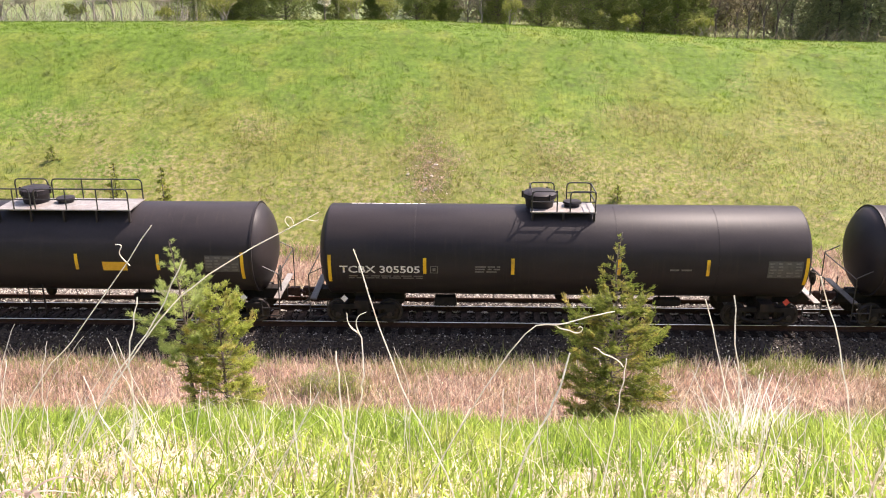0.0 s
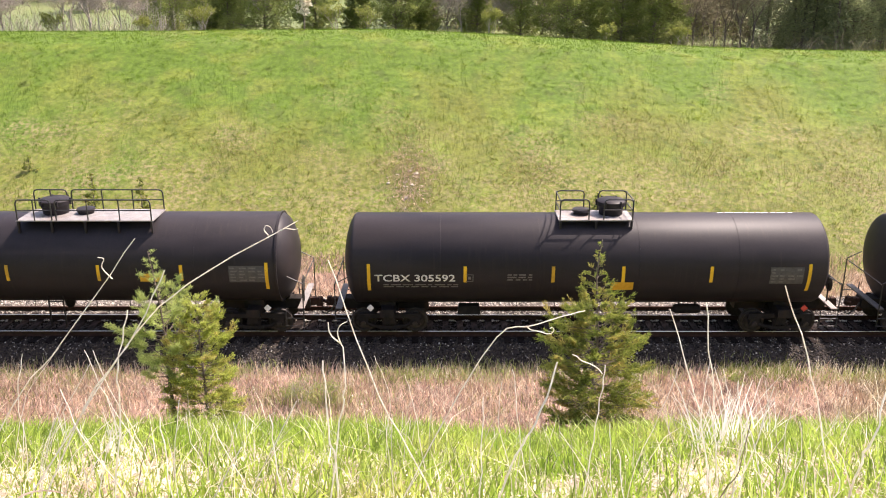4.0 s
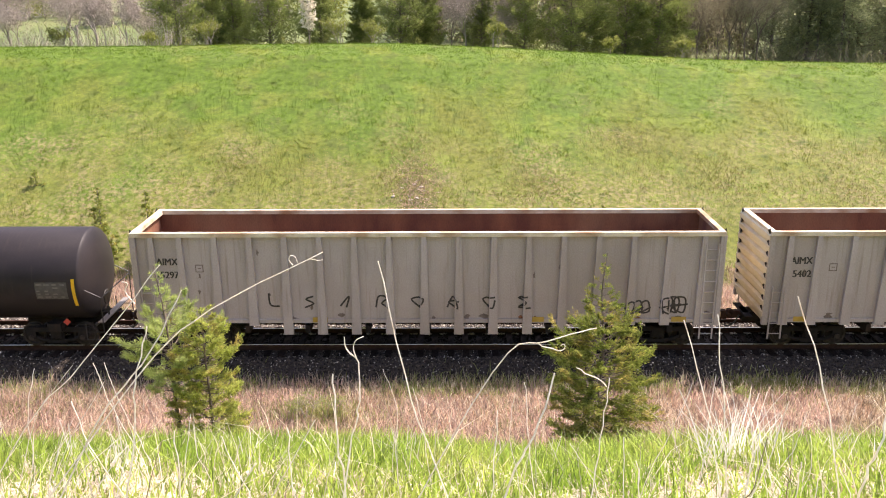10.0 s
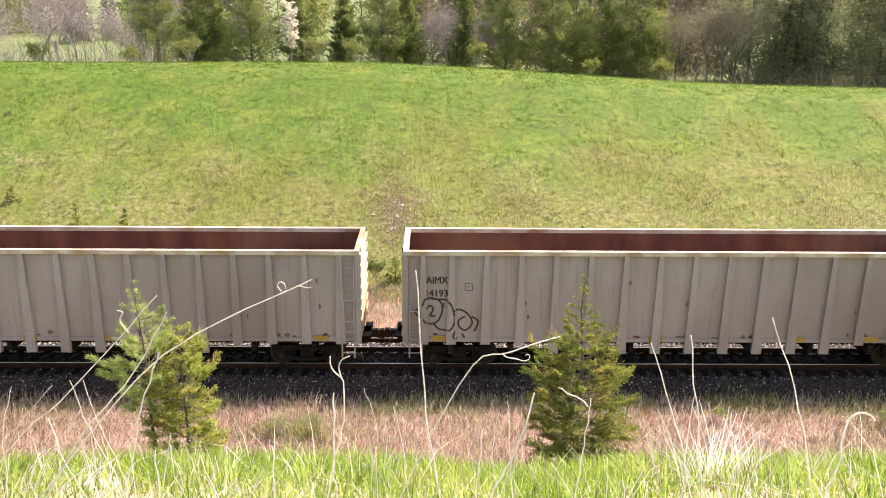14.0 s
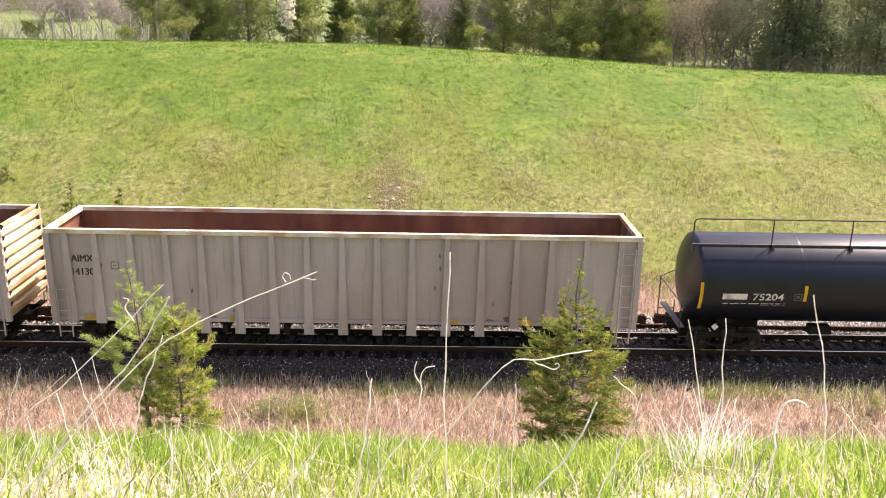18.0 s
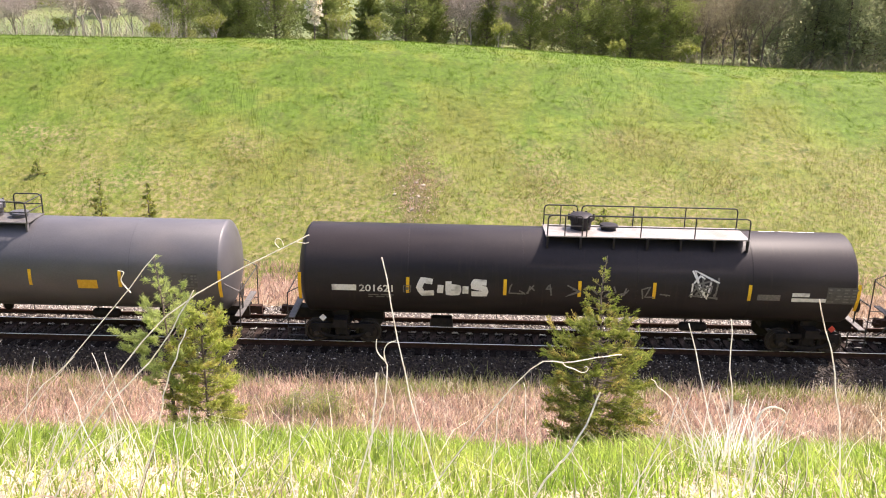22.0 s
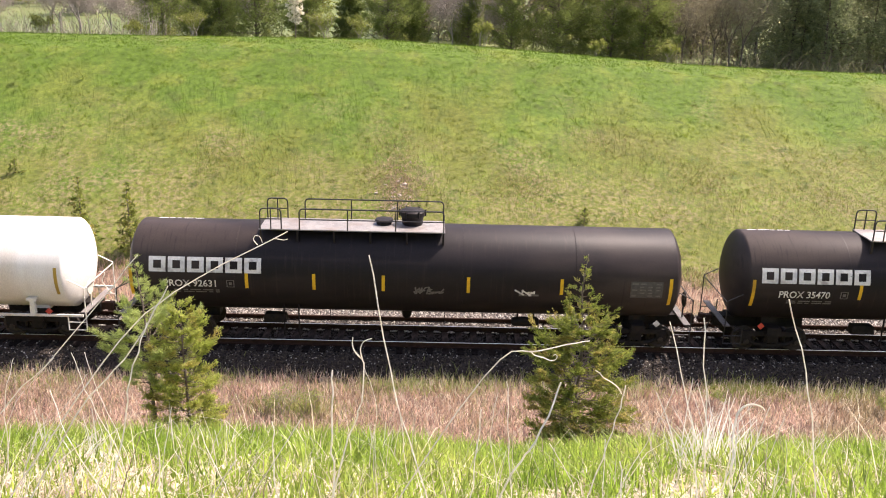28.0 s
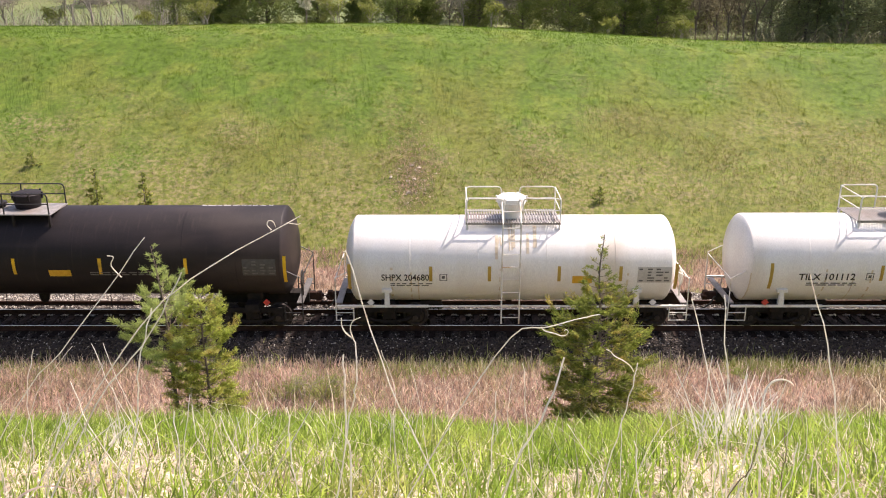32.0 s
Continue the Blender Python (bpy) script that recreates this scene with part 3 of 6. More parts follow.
def stones(name, n, x0, x1, y0, y1, size, seed, label, material="stone", lift=0.004, crib=False):
    """Loose angular stones as one mesh."""
    rng = np.random.default_rng(seed)
    c = np.stack([rng.uniform(x0, x1, n), rng.uniform(y0, y1, n), np.zeros(n)], -1)
    if crib:  # only between the sleepers
        c[:, 0] = (np.floor(c[:, 0] / 0.53) + 0.5) * 0.53 + rng.uniform(-0.13, 0.13, n)
    c[:, 2] = gz(c[:, 0], c[:, 1]) + lift
    s = rng.uniform(0.5, 1.3, n)[:, None, None] * size
    octa = np.array([[1, 0, 0], [0, 1, 0], [-1, 0, 0], [0, -1, 0], [0, 0, 0.8], [0, 0, -0.8]], float)
    V = octa[None] + rng.uniform(-0.35, 0.35, (n, 6, 3))
    a = rng.uniform(0, 6.3, n)
    R = np.stack([np.stack([np.cos(a), -np.sin(a)], -1), np.stack([np.sin(a), np.cos(a)], -1)], 1)
    V[:, :, :2] = np.einsum("nij,nkj->nki", R, V[:, :, :2])
    V = (V * s + c[:, None]).reshape(-1, 3)
    f = np.array([[0, 1, 4], [1, 2, 4], [2, 3, 4], [3, 0, 4], [1, 0, 5], [2, 1, 5], [3, 2, 5], [0, 3, 5]])
    F = (f[None] + (np.arange(n) * 6)[:, None, None]).ravel()
    ob = new(name, mesh_np(name, V, F, np.full(n * 8, 3), M[material]))
    return tagged(ob, label, "ballast", kind="stuff")


stones("ballast_stones", 34000, -22, 22, -2.75, -0.7, 0.04, 11, "loose grey ballast stones beside the rail, toned dark as in shade")
stones("far_ballast_stones", 22000, -24, 24, 0.8, 4.0, 0.045, 12, "grey ballast stones beyond the rails, made paler as if sunlit", "litstone")
stones("pale_stones", 2200, -22, 22, -2.9, -0.75, 0.026, 14, "scattered pale stones in the ballast", "palestone", 0.02)
# pale stones that brighten the far strip as sunlight would
stones("pale_far_stones", 9000, -24, 24, 0.8, 4.1, 0.035, 15, "scattered pale stones beyond the rails, adding to the sunlit tone", "palestone", 0.015)
# sunlit spots between the sleepers, made with pale stone colour
stones("crib_stones", 1500, -22, 22, 0.55, 0.66, 0.03, 16, "pale stones between the sleepers along the rail, standing for sunlit ballast", "palestone", 0.06, True)
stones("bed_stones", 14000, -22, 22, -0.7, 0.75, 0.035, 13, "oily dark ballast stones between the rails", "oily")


# ---------- trees ----------
def foliage(name, pts, size, material, parent, seed, label="", slim=0.5, dirs=None):
    """Small leaf sprays at the given points, each two crossed triangles."""
    rng = np.random.default_rng(seed)
    n = len(pts)
    d = rng.normal(size=(n, 3))
    d[:, 2] *= 0.7
    if dirs is not None:
        d = dirs.copy()
    d /= np.linalg.norm(d, axis=1)[:, None]
    e = np.cross(d, rng.normal(size=(n, 3)))
    e /= np.linalg.norm(e, axis=1)[:, None]
    s = size * rng.uniform(0.5, 1.3, n)[:, None]
    f = np.cross(d, e)
    V = np.stack([pts - e * s * slim * 0.5, pts + e * s * slim * 0.5, pts + d * s, pts - f * s * slim * 0.5 + d * s * 0.2, pts + f * s * slim * 0.5 + d * s * 0.2, pts + d * s * 1.1], 1).reshape(-1, 3)
    F = np.arange(n * 6)
    return tagged(part(name, mesh_np(name, V, F, np.full(n * 2, 3), material), None, parent, label))


CONE = [(0, 0.85), (0.15, 1.0), (0.5, 0.72), (0.8, 0.34), (1.0, 0.04)]
YOUNG = [(0, 0.95), (0.28, 1.0), (0.4, 0.92), (0.52, 0.8), (0.62, 0.66), (0.7, 0.46), (0.76, 0.28), (0.82, 0.15), (0.87, 0.2), (0.93, 0.1), (1.0, 0.03)]
PLUMP = [(0, 0.95), (0.15, 1.0), (0.4, 0.82), (0.7, 0.5), (0.88, 0.22), (1.0, 0.04)]


def conifer(kind, x, y, h, w, material, n, leaf, seed, label, shape=CONE, lift=0.1, gaps=0.5, inner=0.15, slim=0.5, k=None, rise=(-0.05, 0.55), base=None, rag=(0.5, 1.15), wood="bark"):
    """Tapered trunk, limbs in whorls and sprays of leaves along them."""
    rng = random.Random(seed)
    nr = np.random.default_rng(seed)
    root = tagged(new(kind), label, "tree")
    root.location = (x, y, float(gz(x, y)) - 0.05 if base is None else base)
    b = bm_new()
    bend = rng.uniform(-0.03, 0.03)
    tube(b, [(bend * h * (q ** 2), 0, h * q) for q in (0, 0.25, 0.5, 0.75, 0.97)], 0.009 * h + 0.012, 7, 0.008)
    P = []
    k = k or int(26 + h * 6)
    sq, sw = [v[0] for v in shape], [v[1] for v in shape]
    for i in range(k):
        q = lift + (0.98 - lift) * (i + rng.random()) / k
        reach = w * 0.5 * float(np.interp(q, sq, sw)) * rng.uniform(*rag)
        a = rng.uniform(0, 2 * math.pi)
        z0 = h * q
        tip = Vector((math.cos(a) * reach, math.sin(a) * reach, z0 + rng.uniform(*rise) * reach))
        s0 = Vector((bend * h * q * q, 0, z0))
        tube(b, [s0, s0.lerp(tip, 0.5) - Vector((0, 0, 0.04 * reach)), tip], 0.003 * h * (1.1 - q) + 0.004, 4, 0.003)
        m = max(3, int(n / k * (0.02 + (reach / (0.4 * w)) ** 1.3)))
        t = inner + (1.06 - inner) * nr.uniform(0, 1, m) ** 0.75
        spread = reach * 0.24 + 0.025 * w
        P.append(np.array(s0)[None] + (np.array(tip) - np.array(s0))[None] * t[:, None] + nr.normal(size=(m, 3)) * spread * (1.2 - t)[:, None] * gaps)
    part("trunk", b, M[wood], root)
    foliage("crown", np.concatenate(P), leaf, material, root, seed, slim=slim)
    return root


def spray_tree(kind, x, y, h, w, shape, material, label, seed, k, twigs, leaves, leaf, slim, lift, rise, inner, jitter=0.75, wood="bark", base=None, dead=0, lean=0.0):
    """Crooked trunk, limbs bending upwards, side twigs along them and leaf sprays along each twig."""
    rng, nr = random.Random(seed), np.random.default_rng(seed)
    root = tagged(new(kind), label, "tree")
    root.location = (x, y, float(gz(x, y)) - 0.05 if base is None else base)
    up = Vector((0, 0, 1))
    wig = [Vector((rng.uniform(-1, 1), rng.uniform(-1, 1), 0)) * 0.011 * h for i in range(7)]
    axis = smooth_line([wig[i] * (i > 0) + up * h * i / 6 + Vector((lean * (i / 6) ** 2, 0, 0)) for i in range(7)], 4)
    b = bm_new()
    tube(b, axis, 0.009 * h + 0.012, 7, 0.008)
    sq, sw = [v[0] for v in shape], [v[1] for v in shape]
    P, D = [], []
    for i in range(k + dead):
        q = lift + (0.985 - lift) * ((i + rng.random()) / k) ** 1.25 if i < k else rng.uniform(0.2, 0.62)
        if shape is YOUNG and q > 0.78 and rng.random() < 0.5:  # a thin leader
            continue
        s0 = axis[min(int(q * 24), 24)].copy()
        s0.z = h * q
        reach = w * 0.5 * float(np.interp(q, sq, sw)) * rng.uniform(0.38, 1.08) * (1 if i < k else 0.6)
        a = i * 2.4 + rng.uniform(-0.6, 0.6)
        out = Vector((math.cos(a), math.sin(a), 0))
        lift_up = (rng.uniform(*rise) * min(1.0, 0.15 + 1.7 * q) - 0.12 * (q < 0.3)) * reach
        c, e = s0 + out * reach * 0.6 + up * lift_up * 0.2, s0 + out * reach + up * lift_up
        limb = [s0 * (1 - t) ** 2 + c * 2 * t * (1 - t) + e * t * t for t in (0, 0.33, 0.66, 1)]
        tube(b, limb, 0.0026 * h * (1.1 - q) + 0.004, 4, 0.003)
        side = out.cross(up)
        for j in range(max(1, int(twigs * reach / (w * 0.4)))):
            t = inner + (1 - inner) * rng.random() ** 0.8
            p = s0 * (1 - t) ** 2 + c * 2 * t * (1 - t) + e * t * t
            d = ((c - s0) * (1 - t) + (e - c) * t).normalized()
            d = (d + side * rng.uniform(-0.95, 0.95) + up * rng.uniform(-0.1, 0.6)).normalized()
            n = reach * rng.uniform(0.16, 0.4) * (1.2 - 0.5 * t) + 0.07
            tube(b, [p, p + d * n * 0.8], 0.0045, 3, 0.002)
            if i >= k:
                continue
            m = int(leaves * rng.uniform(0.5, 1.3) * (1 if reach > 0.12 * w else 0.55))
            f = nr.uniform(0.05, 1.0, m)
            P.append(np.array(p)[None] + np.array(d)[None] * (n * f)[:, None] + nr.normal(size=(m, 3)) * 0.022)
            D.append(np.tile(np.array(d), (m, 1)))
    part("trunk", b, M[wood], root)
    P, D = np.concatenate(P), np.concatenate(D)
    D = D + nr.normal(size=D.shape) * jitter * 0.6
    foliage("crown", P, leaf, material, root, seed, slim=slim, dirs=D)
    return root


def bare_tree(kind, x, y, h, seed, label, material="palebark", spread=0.5, stems=1, buds=None, n_bud=0, leaf=0.1, thick=0.014, depth=4, slim=0.5):
    rng = random.Random(seed)
    root = tagged(new(kind), label, "tree")
    root.location = (x, y, float(gz(x, y)) - 0.05)
    trunk, tips = bm_new(), []

    def grow(p, d, length, r, level):
        q = p + d * length
        mid = p.lerp(q, 0.5) + Vector((rng.uniform(-1, 1), rng.uniform(-1, 1), 0)) * length * 0.05
        tube(trunk, [p, mid, q], r, 6 if level == 0 else 4, r * 0.62)
        tips.append(q)
        tips.append(mid)
        if level >= depth + (1 if h >= 5 else 0) * (level < 6):
            return
        for i in range(rng.choice((2, 3, 3))):
            a = rng.uniform(0, 2 * math.pi)
            nd = (d + Vector((math.cos(a), math.sin(a), rng.uniform(-0.1, 0.4))) * spread * rng.uniform(0.6, 1.4)).normalized()
            grow(p.lerp(q, rng.uniform(0.55, 1.0)), nd, length * rng.uniform(0.55, 0.8), r * 0.55, level + 1)

    for i in range(stems):
        d = Vector((rng.uniform(-0.25, 0.25), rng.uniform(-0.25, 0.25), 1)) if stems > 1 else Vector((rng.uniform(-0.06, 0.06), 0, 1))
        grow(Vector((rng.uniform(-0.2, 0.2) * (stems > 1), 0, 0)), d.normalized(), h * (0.4 if stems > 1 or h < 5 else 0.27), thick * h, 0)
    part("trunk", trunk, M[material], root)
    if buds:
        nr = np.random.default_rng(seed)
        T = np.array([tuple(v) for v in tips])
        P = T[nr.integers(0, len(T), n_bud)] + nr.normal(size=(n_bud, 3)) * h * (0.035 if slim > 0.1 else 0.075)
        foliage("crown", P, leaf, M[buds], root, seed, slim=slim)
    return root


# two young trees on the near bank
COLUMN = [(0, 0.9), (0.3, 1.0), (0.6, 0.86), (0.8, 0.6), (1.0, 0.15)]
TOPHEAVY = [(0, 0.2), (0.38, 0.6), (0.5, 1.0), (0.6, 0.95), (0.7, 0.6), (0.8, 0.32), (0.9, 0.18), (1.0, 0.06)]
spray_tree("cedar_tree", 3.2, -12.0, 4.95, 2.65, YOUNG, M["cedar"], "young yellowish green cedar with loose upturned sprays", 21, k=200, twigs=14, leaves=44, leaf=0.058, slim=0.34, lift=0.02, rise=(0.05, 0.6), inner=0.25, base=1.95, dead=26)
spray_tree("pine_tree", -6.55, -10.0, 4.95, 2.6, TOPHEAVY, M["pine"], "open young pine with tufts of needles on bare limbs", 22, k=54, twigs=11, leaves=70, leaf=0.095, slim=0.12, lift=0.34, rise=(0.15, 0.7), inner=0.4, jitter=1.1, dead=34, lean=-0.3)
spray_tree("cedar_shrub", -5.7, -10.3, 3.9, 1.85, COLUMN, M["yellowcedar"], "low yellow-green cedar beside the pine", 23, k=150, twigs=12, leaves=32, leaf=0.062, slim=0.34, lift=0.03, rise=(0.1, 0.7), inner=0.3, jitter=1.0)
# on the far bank
conifer("cedar_tree", -15.05, 7.2, 3.6, 1.4, M["cedar"], 1800, 0.14, 24, "slim olive-green cedar at the foot of the far bank", lift=0.05, gaps=0.8)
conifer("cedar_tree", -13.05, 7.4, 3.3, 1.3, M["cedar"], 1600, 0.14, 25, "small olive-green cedar at the foot of the far bank", lift=0.05, gaps=0.8)
bare_tree("shrub", -2.3, 7.0, 1.5, 141, "twiggy dark green shrub at the foot of the far bank", "palebark", 0.6, 1, "darkfol", 900, 0.1)
conifer("sapling", -1.5, 7.4, 1.2, 0.9, M["cedar"], 500, 0.1, 36, "dark green conifer sapling at the foot of the far bank", lift=0.03, gaps=0.8)
for i, (x, y, h, w) in enumerate([(-20.0, 12.2, 0.8, 0.75), (7.0, 9.8, 0.8, 0.6)]):
    conifer("sapling", x, y, h, w, M["cedar"], 220, 0.12, 30 + i, "tiny dark conifer sapling on the grassy bank", lift=0.05, gaps=0.8)
for i, (x, y, h) in enumerate([(-4.3, -5.1, 1.25), (-3.7, -4.8, 1.0), (-4.9, -4.9, 0.9), (9.3, -3.9, 0.8), (14.5, -4.2, 0.7)]):
    bare_tree("roadside_weed", x, y, h, 150 + i, "low weedy shrub in pale green leaf on the verge", "palebark", 0.8, 3, "weedleaf", 300, 0.06, depth=4)


def weed_patches(rng, n):
    """Weeds gathered along the edge of the ballast and in a few patches on the verge."""
    c = np.array([(-4.2, -4.6, 0.9), (-7.5, -2.9, 1.2), (1.5, -2.8, 1.6), (10.4, -2.9, 1.0), (14.0, -3.0, 1.6), (-13.0, -3.0, 1.4), (-1.0, -3.1, 1.0), (6.2, -2.9, 0.8), (18.0, -3.2, 1.2)])
    k = c[rng.integers(0, len(c), n)]
    return k[:, 0] + rng.normal(0, 1, n) * k[:, 2], k[:, 1] + rng.normal(0, 0.3, n)


blades("weed_patch", 5500, weed_patches, 0.12, 0.5, 0.02, M["weedleaf"], "pale green weeds along the edge of the ballast", "weeds", lean=0.9, seed=38)
blades("edge_stems", 2600, area(-24, 24, -3.4, -2.45), 0.25, 0.7, 0.012, M["straw"], "sparse bleached stems at the edge of the ballast", lean=0.5, seed=39)
blades("verge_weeds", 1500, lambda rng, n: (rng.uniform(9.2, 11.7, n), rng.normal(-2.8, 0.25, n)), 0.1, 0.4, 0.02, M["blade_bank"], "band of green weeds at the edge of the ballast", lean=0.9, seed=37)
# along the far crest
for i, (x, y, h, w) in enumerate([(-17.9, 30, 6.5, 3.6), (-16.2, 33, 5.5, 2.6), (-14.4, 31, 5.5, 2.8), (-11.7, 29.5, 7.0, 4.0), (-8.6, 31, 6.5, 2.6), (-5.7, 31, 4.4, 2.0), (-3.2, 29.5, 7.0, 3.8), (-1.6, 30.5, 5.6, 2.2), (5.0, 30.5, 7.5, 3.4), (8.0, 30, 7.5, 3.6), (9.8, 32, 7.5, 3.0), (11.6, 30, 8.0, 3.6), (13.6, 29.5, 8.0, 3.8), (15.1, 31, 6.0, 2.4), (2.2, 33, 6, 2.4)]):
    conifer("cedar_tree", x * 1.1, y + 6, h * 1.1 + 0.7, w * 1.4, M["darkfol"], 24000, 0.12, 40 + i, "dense olive-green cedar standing on the far crest", lift=0.01, gaps=0.65, shape=PLUMP, slim=0.55, k=130, rise=(0.1, 0.8), rag=(0.6, 1.1))
for i, (x, y, h, w) in enumerate([(21.8, 32, 10, 4.5), (24.6, 33, 11, 5.5), (26.6, 31, 11, 5.5), (28.4, 34, 11, 6), (30.6, 31.5, 11, 6), (33.0, 33, 11, 6), (36, 32, 11, 6)]):
    conifer("pine_tree", x * 1.1, y + 6, h * 1.1, w * 1.1, M["darkpine"], 15000, 0.2, 60 + i, "tall dark pine with dead lower limbs", shape=[(0, 0.75), (0.3, 1.0), (0.6, 0.95), (1.0, 0.25)], lift=0.02, gaps=1.2, slim=0.3)
for i, (x, y, h) in enumerate([(-32.0, 36, 7), (-27.4, 37, 8), (-25.6, 36, 9), (-34.8, 38, 8), (-30.0, 42, 8), (-21.9, 44, 8), (0.1, 36.5, 6), (1.2, 38, 7), (17.9, 36, 8.5), (19.6, 36.5, 8.5), (20.6, 37, 9), (21.4, 36, 8.5), (22.4, 36.3, 9), (3.2, 37.5, 6), (15.9, 38, 8)]):
    bare_tree("bare_tree", x, y, h, 80 + i, "leafless grey-brown tree on the far crest", "bark" if x > 10 or i % 3 == 0 else "palebark", 0.5, 1, "twigmass" if x > 10 else "palebark", 1500 if x > 10 else 2600, 0.5, 0.012 if x < 10 else 0.009, 5, 0.03)
for i, (x, y, h) in enumerate([(-22.4, 29.2, 3.8), (-21.1, 29.4, 4.4), (-19.9, 29.6, 3.2), (-28.2, 29.5, 3.6), (-25.4, 30.0, 4.2), (-30.2, 29.6, 3.4)]):
    bare_tree("bare_bush", x, y, h, 170 + i, "leafless pinkish-grey twiggy bush on the far crest", "palebark", 0.75, 1, "palebark", 1500, 0.45, 0.012, 5, 0.04)
conifer("blossom_tree", -8.75, 27.0, 3.6, 1.1, M["bloom"], 900, 0.19, 95, "slender tree in white blossom on the crest", shape=[(0, 0.5), (0.3, 0.8), (0.7, 1.0), (1.0, 0.6)], lift=0.25, gaps=0.8, rise=(0.4, 1.4))
for i, (x, y, h) in enumerate([(2.9, 27.2, 1.9), (-19.4, 28.5, 1.6), (-15.4, 28.5, 2.2), (-6.9, 28.5, 2.4), (-4.9, 28.3, 2.0), (14.9, 28.0, 1.8), (-25.5, 29, 1.9), (10.3, 28.2, 1.5)]):
    bare_tree("shrub", x, y, h, 110 + i, "small shrub in young yellow-green leaf", "palebark", 0.6, 3, "budfol", 800, 0.12)


def far_woods(name, n, x0, x1, y0, y1, hmin, hmax, material, seed, label):
    """Distant wood as one mass of crowns over thin trunks."""
    rng = np.random.default_rng(seed)
    root = tagged(new(name), label, "woods", kind="stuff")
    pts, b = [], bm_new()
    for i in range(n):
        x, y, h = rng.uniform(x0, x1), rng.uniform(y0, y1), rng.uniform(hmin, hmax)
        z = float(gz(x, y))
        tube(b, [(x, y, z - 0.2), (x + rng.uniform(-0.9, 0.9), y, z + h * 0.9)], rng.uniform(0.06, 0.13), 5, 0.03)
        m = 900
        q = rng.uniform(0.03, 1, m)
        r = h * 0.2 * np.interp(q, [0, 0.3, 1], [0.9, 1.0, 0.15]) * rng.uniform(0.3, 1, m)
        a = rng.uniform(0, 6.3, m)
        pts.append(np.stack([x + r * np.cos(a), y + r * np.sin(a), z + h * q], -1))
    part("trunks", b, M["bark"], root)
    foliage("crowns", np.concatenate(pts), 0.36, M[material], root, seed)


far_woods("far_woods", 90, -95, 95, 84, 125, 8, 15, "darkfol", 201, "distant mixed wood beyond the field")
far_woods("budding_woods", 50, -95, 30, 78, 95, 6, 11, "budfol", 202, "distant trees in first pale leaf beyond the field")
far_woods("pine_woods", 60, 25, 62, 36, 50, 8, 13, "darkpine", 203, "dark pine wood behind the crest")

far_woods("bare_woods", 60, -4, 42, 44, 62, 7, 12, "twigmass", 204, "leafless brown wood behind the crest trees")
far_woods("bare_copse", 22, -40, -17, 66, 78, 5, 8, "palebark", 205, "leafless grey copse beyond the crest")


blades("crest_brush", 2800, area(-40, -17.5, 28.0, 37.0, lambda x, y: clump(x, y, 0.5, 0.1)), 0.4, 3.2, 0.022, M["palebark"], "leafless grey brush along the far crest", "brush", lean=1.3, seed=17)
blades("wood_brush", 1000, area(-17.5, 42, 33.0, 42.0, lambda x, y: clump(x, y, 0.4, 0.0)), 0.4, 3.0, 0.02, M["twigmass"], "leafless grey-brown undergrowth between the crest trees", "brush", lean=1.4, seed=18)
blades("dead_twigs", 600, area(15, 40, 31.5, 38.0), 0.8, 3.4, 0.03, M["twigmass"], "dead brown twigs at the edge of the pine wood", "brush", lean=1.4, seed=19)


def undergrowth():
    rng = np.random.default_rng(33)
    n = 40000
    x, y = rng.uniform(-44, 46, n), rng.uniform(33.0, 42, n)
    keep = rng.uniform(0, 1, n) < clump(x, y, 0.45, 0.05)
    x, y = x[keep], y[keep]
    z = gz(x, y) + rng.uniform(0, 1, len(x)) ** 1.5 * (1.6 + 1.4 * clump(x, y, 0.3))
    root = tagged(new("undergrowth"), "low olive-green undergrowth beneath the crest trees", "undergrowth", kind="stuff")
    foliage("leaves", np.stack([x, y, z], -1), 0.1, M["darkfol"], root, 34)


undergrowth()


def bank_stones():
    rng = random.Random(9)
    b = bm_new()
    bmesh.ops.create_icosphere(b, subdivisions=1, radius=0.5)
    for v in b.verts:
        v.co *= rng.uniform(0.75, 1.15)
        v.co.z *= 0.6
    me = finish(b, "field_stone", M["rock"], 0)
    for i in range(70):
        x, y = rng.gauss(-1.65, 0.45), rng.gauss(11.4, 1.0)
        s = rng.uniform(0.04, 0.12) if i > 4 else rng.uniform(0.16, 0.26)
        ob = tagged(new("field_stone", me), "pale stone lying in the bare patch of the bank", "stone", "stones on the bank")
        ob.matrix_world = Matrix.LocRotScale((x, y, float(gz(x, y)) + 0.05 * s), Euler((rng.uniform(-0.4, 0.4), rng.uniform(-0.4, 0.4), rng.uniform(0, 6))), (s * 1.3, s, s))


bank_stones()
blades("bare_patch_straw", 4200, lambda rng, n: (rng.normal(-1.6, 0.7, n), rng.normal(11.6, 1.4, n)), 0.06, 0.17, 0.03, M["pinkstraw"], "withered flattened grass round a bare patch on the bank", seed=16, double=False, lean=2.2)




def dry_patches(rng, n):
    """Withered patches low on the far bank."""
    c = np.array([(9.4, 15.3, 1.2, 1.5), (19.0, 11.8, 1.5, 1.1), (-2.0, 14.2, 0.9, 1.6), (13.5, 13.0, 1.3, 1.2), (-9.0, 13.5, 2.0, 1.0), (4.0, 12.0, 1.0, 0.9), (23.5, 14.5, 1.5, 1.2)])
    k = c[rng.integers(0, len(c), n)]
    return k[:, 0] + rng.normal(0, 1, n) * k[:, 2], k[:, 1] + rng.normal(0, 1, n) * k[:, 3]


